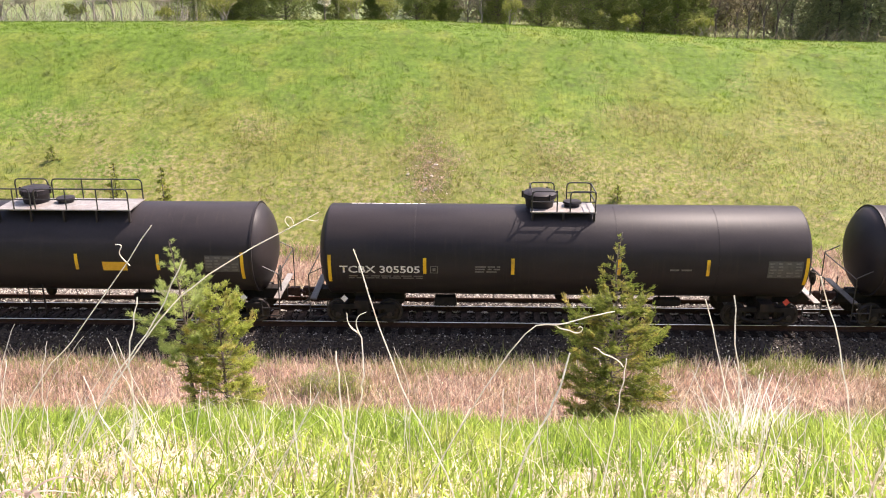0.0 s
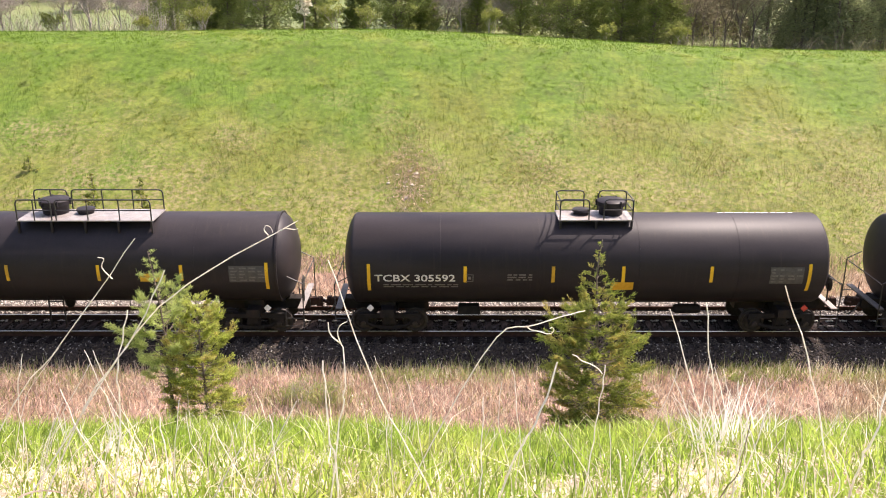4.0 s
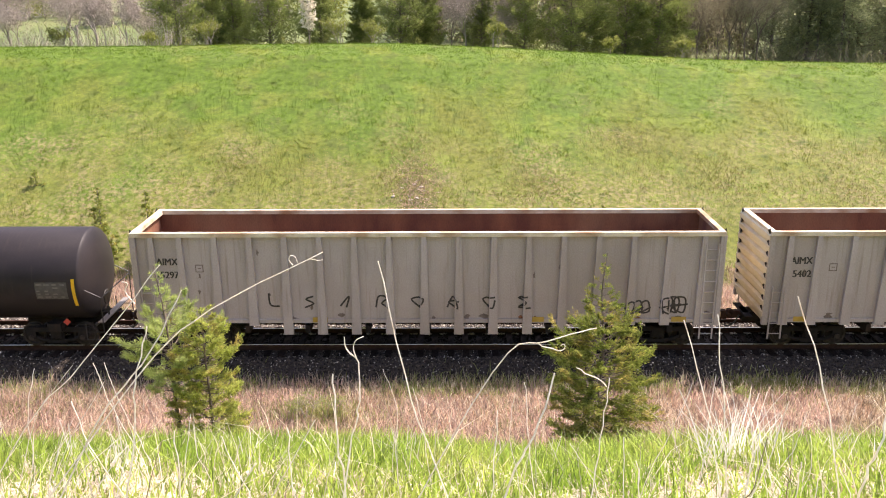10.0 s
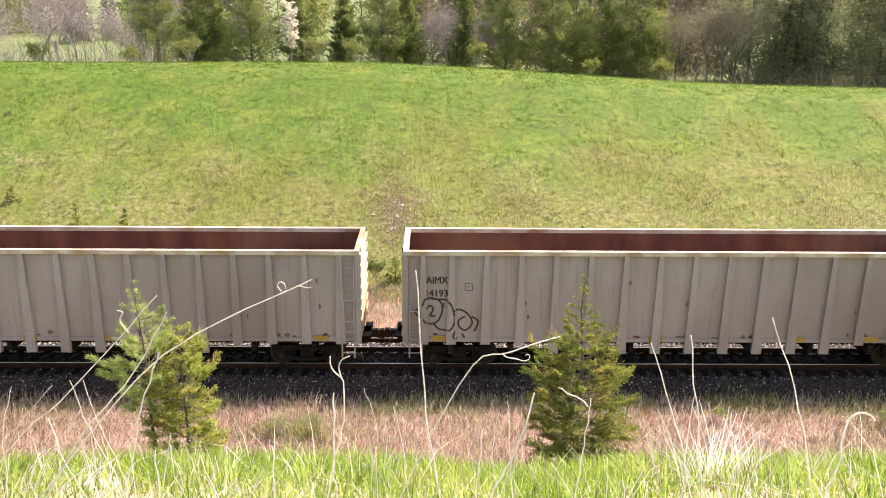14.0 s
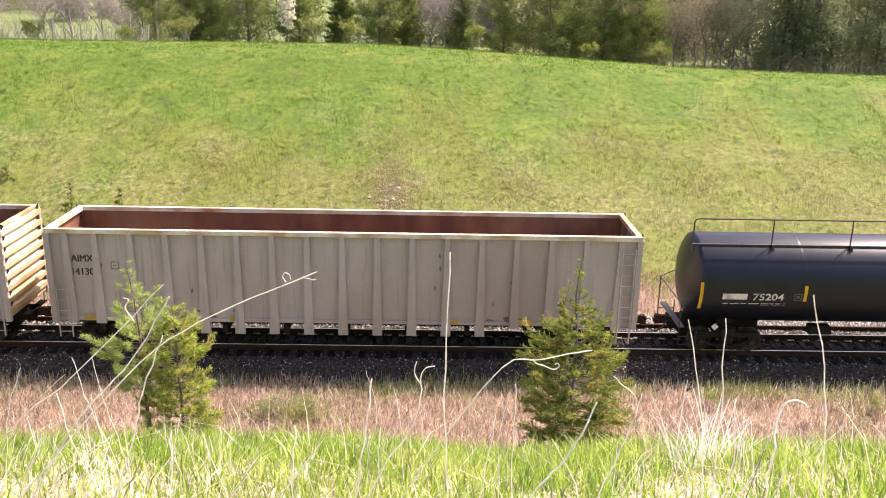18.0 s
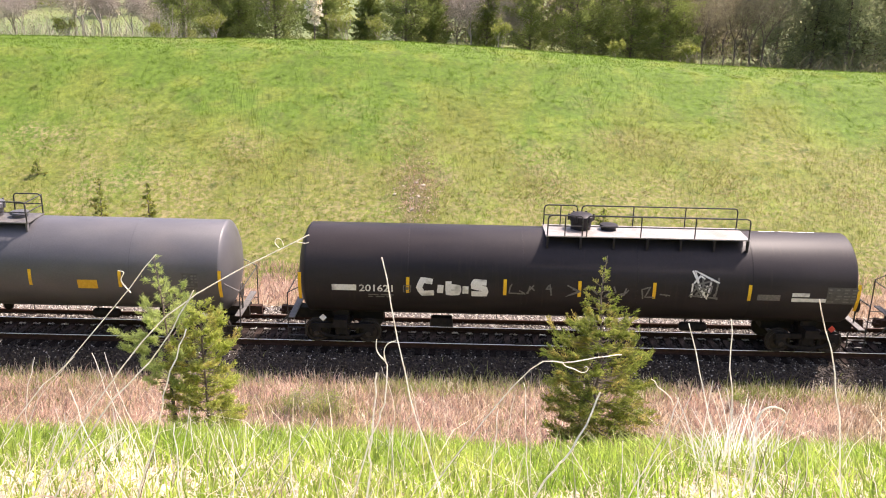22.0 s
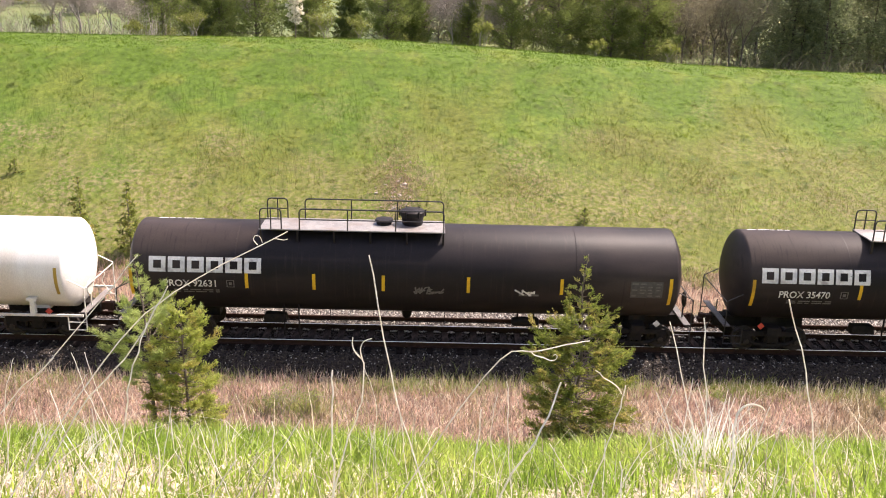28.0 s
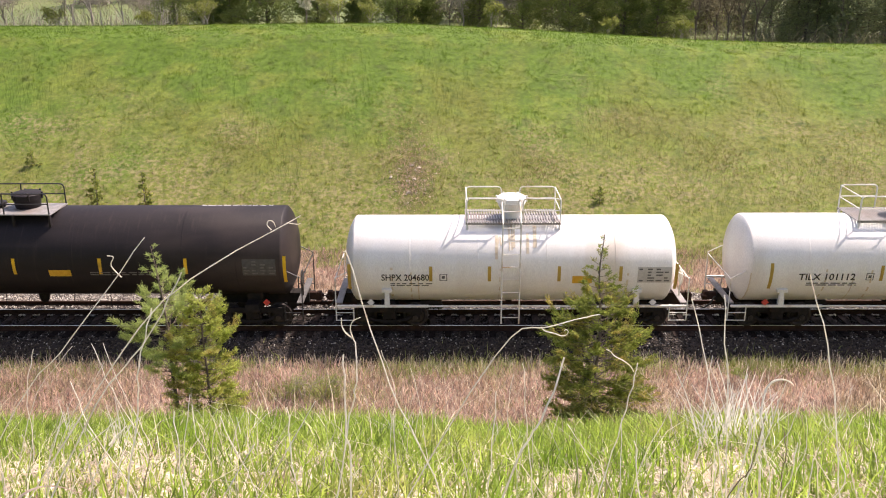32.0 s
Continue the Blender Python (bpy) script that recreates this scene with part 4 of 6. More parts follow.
blades("dry_patch_straw", 15000, dry_patches, 0.05, 0.14, 0.03, M["tanstraw"], "withered tan grass in patches on the far bank", seed=20, double=False, lean=1.6)


# ---------- train ----------
def run(t):
    """Metres the train has gone at t seconds, towards -x."""
    return 13.22 * t + 0.00575 * t * t


CARS, WHEELSETS = [], []


def make_truck_meshes():
    out = {}
    b = bm_new()
    box(b, -0.2, 0.2, -1.15, 1.15, 0.42, 0.74, 0.03)
    box(b, -0.3, 0.3, -0.45, 0.45, 0.66, 0.82, 0.02)
    out["bolster"] = finish(b, "truck", M["steel"])
    b = bm_new()
    for s in (-1, 1):  # arched side frame: top chord, dropped middle, pedestals
        box(b, s * 0.55 - 0.55, s * 0.55 + 0.55, -0.07, 0.07, 0.62, 0.78, 0.02)
        tube(b, [(s * 1.1, 0, 0.62), (s * 0.55, 0, 0.3), (0, 0, 0.27)], 0.07, 6)
        box(b, s * 0.89 - 0.17, s * 0.89 + 0.17, -0.09, 0.09, 0.36, 0.68, 0.02)
    box(b, -0.34, 0.34, -0.1, 0.1, 0.22, 0.34, 0.02)
    for i in range(3):
        lathe_z(b, [(0.33, 0.07), (0.42, 0.075), (0.52, 0.07), (0.6, 0.075)], 8, -0.18 + 0.18 * i, 0)
    out["side"] = finish(b, "side_frame", M["steel"])
    b = bm_new()
    lathe_y(b, [(-1.12, 0.09), (-1.0, 0.1), (-0.95, 0.075), (0.95, 0.075), (1.0, 0.1), (1.12, 0.09)], 10)
    for s in (-1, 1):
        lathe_y(b, [(s * 0.68, 0.2), (s * 0.68, 0.44), (s * 0.71, 0.455), (s * 0.715, 0.425), (s * 0.82, 0.415), (s * 0.82, 0.34), (s * 0.77, 0.3), (s * 0.78, 0.16), (s * 0.83, 0.12)], 28)
    out["axle"] = finish(b, "wheelset", M["wheel"])
    b = bm_new()
    box(b, -0.3, 0.22, -0.11, 0.11, 0.72, 0.98, 0.02)
    box(b, 0.2, 0.42, -0.17, 0.1, 0.7, 1.0, 0.03)
    tube(b, [(0.3, 0.14, 0.84), (0.42, 0.1, 0.84), (0.44, -0.02, 0.84)], 0.05, 6)
    out["coupler"] = finish(b, "coupler", M["rail"])
    b = bm_new()
    tube(b, [(0.0, 0.25, 0.9), (0.15, 0.3, 0.65), (0.35, 0.28, 0.48), (0.5, 0.24, 0.52)], 0.03, 6)
    out["hose"] = finish(b, "brake_hose", M["railsteel"])
    return out


TRUCK = make_truck_meshes()


def add_trucks(car, half, pivot, reach):
    for s in (-1, 1):
        tr = part("truck", TRUCK["bolster"], None, car)
        tr.location = (s * pivot, 0, 0)
        for q in (-1, 1):
            part("side_frame", TRUCK["side"], None, tr).location = (0, q * 1.0, 0)
            ws = part("wheelset", TRUCK["axle"], None, tr)
            ws.location = (q * 0.89, 0, 0.42)
            WHEELSETS.append((ws, car, (q * 0.89, 0, 0.42)))
        c = part("coupler", TRUCK["coupler"], None, car)
        c.matrix_basis = pose(s * (reach - 0.4), 0, 0, 0, 0, 0 if s > 0 else 180)
        h = part("brake_hose", TRUCK["hose"], None, car)
        h.matrix_basis = pose(s * (reach - 0.35), 0, 0, 0, 0, 0 if s > 0 else 180)


def text_mesh(body, bold=0.016):
    cu = bpy.data.curves.new("lettering", "FONT")
    cu.body, cu.size, cu.resolution_u, cu.offset = body, 1.0, 3, bold
    ob = new("lettering", cu)
    me = bpy.data.meshes.new_from_object(ob)
    bpy.data.objects.remove(ob)
    bpy.data.curves.remove(cu)
    bm = bmesh.new()
    bm.from_mesh(me)
    bpy.data.meshes.remove(me)
    xs = [v.co.x for v in bm.verts]
    ys = [v.co.y for v in bm.verts]
    for v in bm.verts:
        v.co = ((v.co.x - min(xs)) / (max(xs) - min(xs)), (v.co.y - min(ys)) / (max(ys) - min(ys)), 0)
    return bm


class Shell:
    """A place on the near side of a tank: x along it, angle in degrees above the axis."""

    def __init__(self, r, zc):
        self.r, self.zc = r, zc

    def at(self, x, deg, off=0.006):
        a = radians(deg)
        return Vector((x, -(self.r + off) * math.cos(a), self.zc + (self.r + off) * math.sin(a)))

    def patch(self, bm, x0, x1, a0, a1, off=0.006, slant=0.0):
        n = max(1, int(abs(a1 - a0) / 5))
        rows = []
        for i in range(n + 1):
            q = i / n
            a = a0 + (a1 - a0) * q
            rows.append([bm.verts.new(self.at(x0 + slant * q, a, off)), bm.verts.new(self.at(x1 + slant * q, a, off))])
        for p, q in zip(rows, rows[1:]):
            bm.faces.new((p[0], p[1], q[1], q[0]))

    def text(self, body, x0, x1, a0, a1, off=0.008):
        bm = text_mesh(body)
        for v in bm.verts:
            v.co = self.at(x0 + (x1 - x0) * v.co.x, a0 + (a1 - a0) * v.co.y, off)
        return bm


def railing(car, x0, x1, y, z, h, material, n, mid=True, name="railing", r=0.024, drop=True):
    """Top and middle rails with bent ends; its posts are parts of it."""
    b = bm_new()
    c = 0.12
    pts = [(x0, y, z), (x0, y, z + h - c), (x0 + 0.04, y, z + h - 0.03), (x0 + c, y, z + h), (x1 - c, y, z + h), (x1 - 0.04, y, z + h - 0.03), (x1, y, z + h - c), (x1, y, z)]
    tube(b, pts, r, 6)
    if mid:
        tube(b, [(x0, y, z + h * 0.5), (x1, y, z + h * 0.5)], r * 0.85, 5)
    rail = part(name, b, material, car)
    for i in range(1, n):
        b = bm_new()
        x = x0 + (x1 - x0) * i / n
        tube(b, [(x, y, z), (x, y, z + h)], r * 0.95, 5)
        part("post", b, material, rail)
    return rail


def ladder(car, x, w, y0, y1, z0, z1, material, rungs, name="ladder"):
    b = bm_new()
    for s in (-1, 1):
        tube(b, [(x + s * w / 2, y0, z0), (x + s * w / 2, y0, z1 - 0.5), (x + s * w / 2, y1, z1)], 0.028, 6)
    lad = part(name, b, material, car)
    for i in range(rungs):
        b = bm_new()
        q = (i + 0.5) / rungs
        z = z0 + (z1 - z0) * q
        y = y0 if z < z1 - 0.5 else y0 + (y1 - y0) * (z - z1 + 0.5) / 0.5
        tube(b, [(x - w / 2, y, z), (x + w / 2, y, z)], 0.018, 5)
        part("rung", b, material, lad)
    return lad


def bars(car, sh, x0, x1, a0, a1, rows, material, label, seed, name="lettering"):
    """Lines of writing too small to read: short bars."""
    rng = random.Random(seed)
    b = bm_new()
    for i in range(rows):
        lo = a0 + (a1 - a0) * (i + 0.2) / rows
        hi = a0 + (a1 - a0) * (i + 0.75) / rows
        x = x0
        while x < x1 - 0.05:
            w = min(rng.uniform(0.12, 0.4), x1 - x)
            sh.patch(b, x, x + w, lo, hi, 0.009)
            x += w + rng.uniform(0.04, 0.1)
    return tagged(part(name, b, M[material], car, label, 0), kind="stuff")


def tank_car(s0, L, r, zc, paint, label, plat, dome, stripes, mark=None, markx=None, panel=None, placards=(), top_text=None, barlist=(), white=False, full_rail=False, rings=False, wordmark=None, seed=0, plat_h=0.71):
    """s0: left end on the train's line; positions along the shell are fractions of its length."""
    car = tagged(new("tank_car"), label, "tank car", "cars of the freight train")
    H = L / 2
    X = lambda u: -H + u * L
    sh = Shell(r, zc)
    pipe = M["whitepipe"] if white else M["railsteel"]
    b = bm_new()
    a = 0.7
    prof = [(-H + a - a * math.sin(q), max(0.004, r * math.cos(q))) for q in (radians(v) for v in (90, 84, 75, 64, 52, 40, 27, 13, 0))]
    if not rings:  # jacketed shell: shallow dished heads with a tight edge
        prof = [(-H + x, q * r) for x, q in ((0.0, 0.003), (0.03, 0.3), (0.09, 0.54), (0.18, 0.75), (0.28, 0.895), (0.345, 0.96), (0.385, 0.988), (0.42, 1.0))]
    prof = prof + [(-x, q) for x, q in prof[::-1]]
    lathe_x(b, prof, 64, 0, zc)
    shell = part("shell", b, M[paint], car, smooth=60)
    rng = random.Random(seed)
    for u in (0.2, 0.4, 0.6, 0.8):  # girth seams
        b = bm_new()
        lathe_x(b, [(X(u) - 0.02, r - 0.01), (X(u) - 0.015, r + 0.003), (X(u) + 0.015, r + 0.003), (X(u) + 0.02, r - 0.01)], 64, 0, zc)
        part("seam", b, M[paint], car, smooth=60)
    if rings:
        for s in (-1, 1):
            b = bm_new()
            lathe_x(b, [(s * (H - 0.62), r - 0.05), (s * (H - 0.62), r + 0.03), (s * (H - 0.55), r + 0.03), (s * (H - 0.55), r - 0.1)], 64, 0, zc)
            part("jacket_ring", b, M[paint], car, smooth=60)
    # underframe at both ends
    for s in (-1, 1):
        b = bm_new()
        box(b, *sorted((s * (H - 2.9), s * (H + 0.3))), -0.24, 0.24, 0.66, 1.02, 0.01)
        box(b, *sorted((s * (H - 1.75), s * (H - 1.25))), -1.3, 1.3, 0.72, 1.0, 0.02)
        part("stub_sill", b, M["steel"] if not white else M["steel"], car)
        b = bm_new()  # saddle under the shell
        box(b, *sorted((s * (H - 1.75), s * (H - 1.2))), -0.8, 0.8, 0.98, zc - math.sqrt(r * r - 0.64) + 0.03, -0.0)
        part("saddle", b, M[paint] if white else M["steel"], car)
        b = bm_new()
        box(b, *sorted((s * (H + 0.04), s * (H + 0.26))), -1.3, 1.15, 1.04, 1.08)
        part("end_platform", b, M["tread"] if white else M["tread"] if s > 0 and seed < 9 else M["grating"], car, "dusty pale end platform" if white else "steel end platform")
        b = bm_new()  # corner grab irons and end rail
        for q in (-1, 1):
            tube(b, [(s * (H + 0.25), q * 1.38, 0.45), (s * (H + 0.25), q * 1.38, 2.0), (s * (H - 0.25), q * 1.38, 2.25)], 0.022, 5)
            tube(b, [(s * (H - 0.35), q * 1.4, 0.45), (s * (H - 0.35), q * 1.4, 1.05)], 0.022, 5)
            for z in (0.47, 0.75):
                tube(b, [(s * (H + 0.25), q * 1.4, z), (s * (H - 0.35), q * 1.4, z)], 0.018, 5)
        tube(b, [(s * (H + 0.25), -1.38, 1.95), (s * (H + 0.25), 1.38, 1.95)], 0.02, 5)
        part("grab_iron", b, pipe, car)
        b = bm_new()
        d = s * (H - 0.95)
        box(b, d - 0.09, d + 0.09, -1.46, -1.44, 1.06, 1.24)
        for v in b.verts:
            dx, dz = v.co.x - d, v.co.z - 1.15
            v.co.x, v.co.z = d + (dx - dz) * 0.707, 1.15 + (dx + dz) * 0.707
        part("placard_holder", b, M["letter"] if (seed + s) % 3 else M["red"], car, "small diamond-shaped hazard placard", 0)
        if white:
            b = bm_new()
            box(b, *sorted((s * (H - 2.9), s * (H + 0.2))), -1.5, -1.42, 0.98, 1.05)
            box(b, *sorted((s * (H - 2.9), s * (H + 0.2))), 1.42, 1.5, 0.98, 1.05)
            part("side_sill", b, M["whitepipe"], car)
            b = bm_new()
            box(b, s * (H - 1.5) - 0.09, s * (H - 1.5) + 0.09, -1.46, -1.3, 1.05, 1.55, 0.02)
            box(b, s * (H - 1.5) - 0.17, s * (H - 1.5) + 0.17, -1.47, -1.3, 1.5, 1.6)
            part("bracket", b, M["whitepipe"], car)
    if white:
        for q in (-1, 1):
            b = bm_new()
            tube(b, [(-H + 0.2, q * 1.46, 1.01), (H - 0.2, q * 1.46, 1.01)], 0.03, 6)
            part("side_pipe", b, M["whitepipe"], car)
    b = bm_new()  # brake wheel and gear on one end
    lathe_x(b, [(H + 0.16, 0.2), (H + 0.14, 0.26), (H + 0.16, 0.28), (H + 0.18, 0.26)], 16, -0.6, 1.75)
    tube(b, [(H + 0.16, -0.6, 1.09), (H + 0.16, -0.6, 1.75)], 0.03, 5)
    part("brake_wheel", b, pipe, car)
    b = bm_new()  # bottom outlet and brake pipe
    lathe_z(b, [(0.62, 0.1), (0.7, 0.16), (zc - r + 0.05, 0.22)], 12)
    tube(b, [(-H + 1.6, 0.3, 0.86), (H - 1.6, 0.3, 0.86)], 0.03, 5)
    for u in (-0.28, -0.12, 0.16, 0.3):
        tube(b, [(u * L, 0.3, 0.86), (u * L, 0.2, zc - r + 0.1)], 0.02, 5)
    part("outlet", b, M["steel"], car)
    b = bm_new()
    box(b, X(0.26) - 0.4, X(0.26) + 0.4, -0.75, -0.35, 0.62, 0.92, 0.04)
    part("brake_valve", b, M["steel"], car)
    b = bm_new()  # air reservoir slung under the shell
    lathe_x(b, [(X(0.72) - 0.5, 0.02), (X(0.72) - 0.46, 0.13), (X(0.72) - 0.38, 0.17), (X(0.72) + 0.38, 0.17), (X(0.72) + 0.46, 0.13), (X(0.72) + 0.5, 0.02)], 14, -0.45, 0.74)
    for q in (-0.28, 0.28):
        box(b, X(0.72) + q - 0.03, X(0.72) + q + 0.03, -0.47, -0.43, 0.74, zc - math.sqrt(r * r - 0.2) + 0.05)
    part("air_reservoir", b, M["steel"], car)
    b = bm_new()  # brake rod and its hangers
    tube(b, [(X(0.3), -0.55, 0.7), (X(0.69), -0.55, 0.7)], 0.018, 5)
    for u in (0.36, 0.44, 0.57, 0.64):
        tube(b, [(X(u), -0.55, 0.7), (X(u), -0.5, zc - math.sqrt(r * r - 0.25) + 0.04)], 0.014, 5)
    part("brake_rod", b, M["steel"], car)
    # top platform, railings, housing
    zt = zc + r
    plat_h = 0.82 if white else plat_h
    p0, p1 = X(plat[0]), X(plat[1])
    xd = (X(dome[0]) + X(dome[1])) / 2
    rd = (X(dome[1]) - X(dome[0])) / 2
    yf, yb = (-1.1, 0.35) if p1 - p0 > 4.5 else (-0.92, 0.35)
    if white:
        yf, yb = -0.84, 0.84
    if white and not full_rail:
        pl = None
        b = bm_new()
        n = int((p1 - p0) / 0.09)
        for i in range(n):
            x = p0 + (p1 - p0) * i / n
            box(b, x, x + 0.055, yf, yb, zt - 0.0, zt + 0.03)
        for yy in (yf, -0.3, 0.3, yb - 0.05):
            box(b, p0, p1, yy, yy + 0.05, zt - 0.05, zt)
        part("grating", b, M["tread"], car, "pale open steel grating", 0)
    else:
        b = bm_new()
        box(b, p0, p1, yf, yb, zt + 0.004, zt + 0.04, 0.003)
        part("walkway", b, M["grating"] if paint in ("grey", "gloss") else M["tread"], car, "steel tread-plate walkway", 0)
    k = max(2, int((p1 - p0) / 1.1))
    for i in range(k + 1):
        x = p0 + 0.06 + (p1 - p0 - 0.12) * i / k
        for yy, q in ((yf, 1), (yb, -1)):
            b = bm_new()
            box(b, x - 0.03, x + 0.03, *sorted((yy, yy + q * 0.12)), zc + math.sqrt(r * r - (abs(yy) - 0.12) ** 2) - 0.05, zt - 0.002)
            part("walkway_support", b, M[paint], car, smooth=0)
    if full_rail:
        rl = railing(car, -H + 0.1, H - 0.1, -0.78, zt - 0.2, 0.92, pipe, 7, False)
        b = bm_new()
        box(b, -H + 0.1, H - 0.1, -0.81, -0.74, zt - 0.22, zt - 0.15)
        part("kick_rail", b, pipe, rl, smooth=0)
        for i in range(8):
            b = bm_new()
            x = -H + 0.1 + (2 * H - 0.2) * i / 7
            box(b, x - 0.05, x + 0.05, -0.95, -0.8, zc + math.sqrt(r * r - 0.81) - 0.1, zt - 0.12, 0.01)
            part("post_foot", b, pipe, rl, smooth=0)
        for x in (p0, p1):
            railing(car, x - 0.05, x + 0.05, -0.8, zt + 0.06, plat_h, pipe, 1, False)
        railing(car, p0, p0 + 0.9, 0.7, zt + 0.06, plat_h, pipe, 2)
        railing(car, p1 - 0.9, p1, 0.7, zt + 0.06, plat_h, pipe, 2)
    elif p1 - p0 > 4.5:
        for yy in (yf + 0.03, yb - 0.03):
            railing(car, p0 + 0.05, p0 + 0.75 if dome[0] > plat[0] + 0.1 else p0 + 1.2, yy, zt + 0.03, plat_h, pipe, 2)
            railing(car, p0 + 1.35, p1 - 0.05, yy, zt + 0.03, plat_h, pipe, max(3, int((p1 - p0) / 1.7)))
    else:
        w = p1 - p0
        for yy in (yf + 0.03, yb - 0.03):
            railing(car, p0 + 0.04, p0 + w * 0.4, yy, zt + 0.03, plat_h, pipe, 2 if w > 3 and not white else 1)
            railing(car, p1 - w * 0.4, p1 - 0.04, yy, zt + 0.03, plat_h, pipe, 2 if w > 3 and not white else 1)
        for x in (p0 + 0.04, p1 - 0.04):
            b = bm_new()
            tube(b, [(x, yf, zt + plat_h * 0.5), (x, yf, zt + plat_h), (x, yb, zt + plat_h), (x, yb, zt + plat_h * 0.5), (x, yf, zt + plat_h * 0.5)], 0.022, 5)
            part("end_rail", b, pipe, car)
    dy, hi = -0.1, 0.22 if white and rd > 0.3 else 0.0
    b = bm_new()
    lathe_z(b, [(zt - 0.1, rd * 0.66), (zt + 0.2, rd * 0.7), (zt + 0.48, rd * 0.98), (zt + 0.58, rd * 1.06)] if white and rd > 0.3 else [(zt - 0.1, rd * 0.8), (zt + 0.3, rd * 0.9), (zt + 0.36, rd)], 24, xd, dy)
    hs = part("manway_housing", b, M[paint], car)
    b = bm_new()
    lathe_z(b, [(zt + 0.36 + hi, rd * 1.04), (zt + 0.5 + hi, rd * 1.04), (zt + 0.55 + hi, rd * 0.9), (zt + 0.57 + hi, 0.02)], 24, xd, dy)
    part("lid", b, M[paint], hs)
    b = bm_new()
    lathe_z(b, [(0.34, 0.035), (0.56, 0.035)], 6)
    bolt = finish(b, "bolt", M[paint])
    for i in range(6):
        aa = i * math.pi / 3
        ob = part("bolt", bolt, None, hs)
        ob.location = (xd + rd * 1.06 * math.cos(aa), dy + rd * 1.06 * math.sin(aa), zt + hi)
    vx = xd + (rd + 0.55) * (1 if (p0 + p1) / 2 > xd else -1)
    if not white:
        b = bm_new()
        lathe_z(b, [(zt, 0.26), (zt + 0.12, 0.26), (zt + 0.16, 0.32), (zt + 0.22, 0.3), (zt + 0.25, 0.03)], 16, vx, -0.15)
        part("relief_valve", b, M[paint], car)
        if p1 - p0 > 4.5 and not full_rail and seed != 20:
            ladder(car, p0 + 1.05, 0.5, -1.3, -1.3, 0.42, 1.5, M["steel"], 3, "side_step")
    else:
        ladder(car, (p0 + p1) / 2 - 0.1, 0.6, -r - 0.1, yf - 0.02, 0.42, zt + plat_h * 0.9, pipe, 9)
    # markings
    ymat = M["dullyellow"] if white else M["yellow"]
    for i, u in enumerate(stripes):
        tall = i in (0, len(stripes) - 1)
        b = bm_new()
        sl = 0.0
        if tall and u < 0.04:
            sl = 0.0
        sh.patch(b, X(u) - 0.055, X(u) + 0.055, -27 if tall else -14, 10 if tall else 7, 0.007, sl)
        part("reflective_strip", b, ymat, car, "", 0)
    if mark:
        m = M["ink"] if white else M["letter"]
        b = sh.text(mark, X(markx[0]), X(markx[1]), -13.0, -3.5)
        part("car_mark", b, m, car, "stencilled car mark", 0)
        bars(car, sh, X(markx[0]) + 0.3, X(markx[1]) + 0.1, -22, -16, 2, "dim", "small unreadable stencilled lines", seed + 1)
        b = bm_new()
        x = X(markx[1]) + 0.35
        for (q0, q1, e0, e1) in ((0, 0.26, -4, -3.2), (0, 0.26, -13, -12.2), (0, 0.03, -13, -3.2), (0.23, 0.26, -13, -3.2), (0.08, 0.18, -10, -6)):
            sh.patch(b, x + q0, x + q1, e0, e1, 0.008)
        part("stencil_box", b, M["dim"], car, "", 0)
    if panel:
        b = bm_new()
        sh.patch(b, X(panel[0]), X(panel[1]), -16, 6, 0.006)
        pn = part("data_panel", b, M["panel"] if not white else M["palepanel"], car, "faded grey data panel", 0)
        b = bm_new()
        rng2 = random.Random(seed + 5)
        for i in range(5):
            for j in range(4):
                if rng2.random() < 0.75:
                    w = (X(panel[1]) - X(panel[0])) / 4
                    x = X(panel[0]) + w * j + 0.04
                    sh.patch(b, x, x + w * rng2.uniform(0.4, 0.85), -14 + i * 4.0, -12 + i * 4.0, 0.009)
        tagged(part("panel_text", b, M["dim"], pn, "", 0), kind="stuff")
    for u0, u1, a0, a1, k in placards:
        b = bm_new()
        sh.patch(b, X(u0), X(u1), a0, a1, 0.008)
        part("placard", b, M[k], car, {"orange": "orange-yellow placard", "letter": "white notice", "tan": "tan stained panel", "dim": "grey notice"}.get(k, ""), 0)
    if top_text:
        bars(car, sh, X(top_text[0]), X(top_text[1]), 94, 100, 1, "letter", "white stencilled mark on top", seed + 2)
    for u0, u1, a0, a1, k, mk in barlist:
        bars(car, sh, X(u0), X(u1), a0, a1, k, mk, "unreadable stencilled lines", seed + 3)
    if wordmark:
        u0, u1, a0, a1, n = wordmark
        w = (X(u1) - X(u0)) / n
        for i in range(n):
            b = bm_new()
            x, e, g = X(u0) + w * i, w * 0.88, (a1 - a0) * 0.24
            sh.patch(b, x, x + e, a0, a0 + g, 0.008)
            sh.patch(b, x, x + e, a1 - g, a1, 0.008)
            sh.patch(b, x, x + e * 0.27, a0 + g, a1 - g, 0.008)
            sh.patch(b, x + e * 0.73, x + e, a0 + g, a1 - g, 0.008)
            bmesh.ops.remove_doubles(b, verts=b.verts, dist=0.001)
            part("mark_block", b, M["ink"] if white else M["letter"], car, "plain block of the company mark", 0)
    add_trucks(car, H, H - 1.55, H + 0.72)
    CARS.append((car, s0 + H, L))
    return car, sh, X


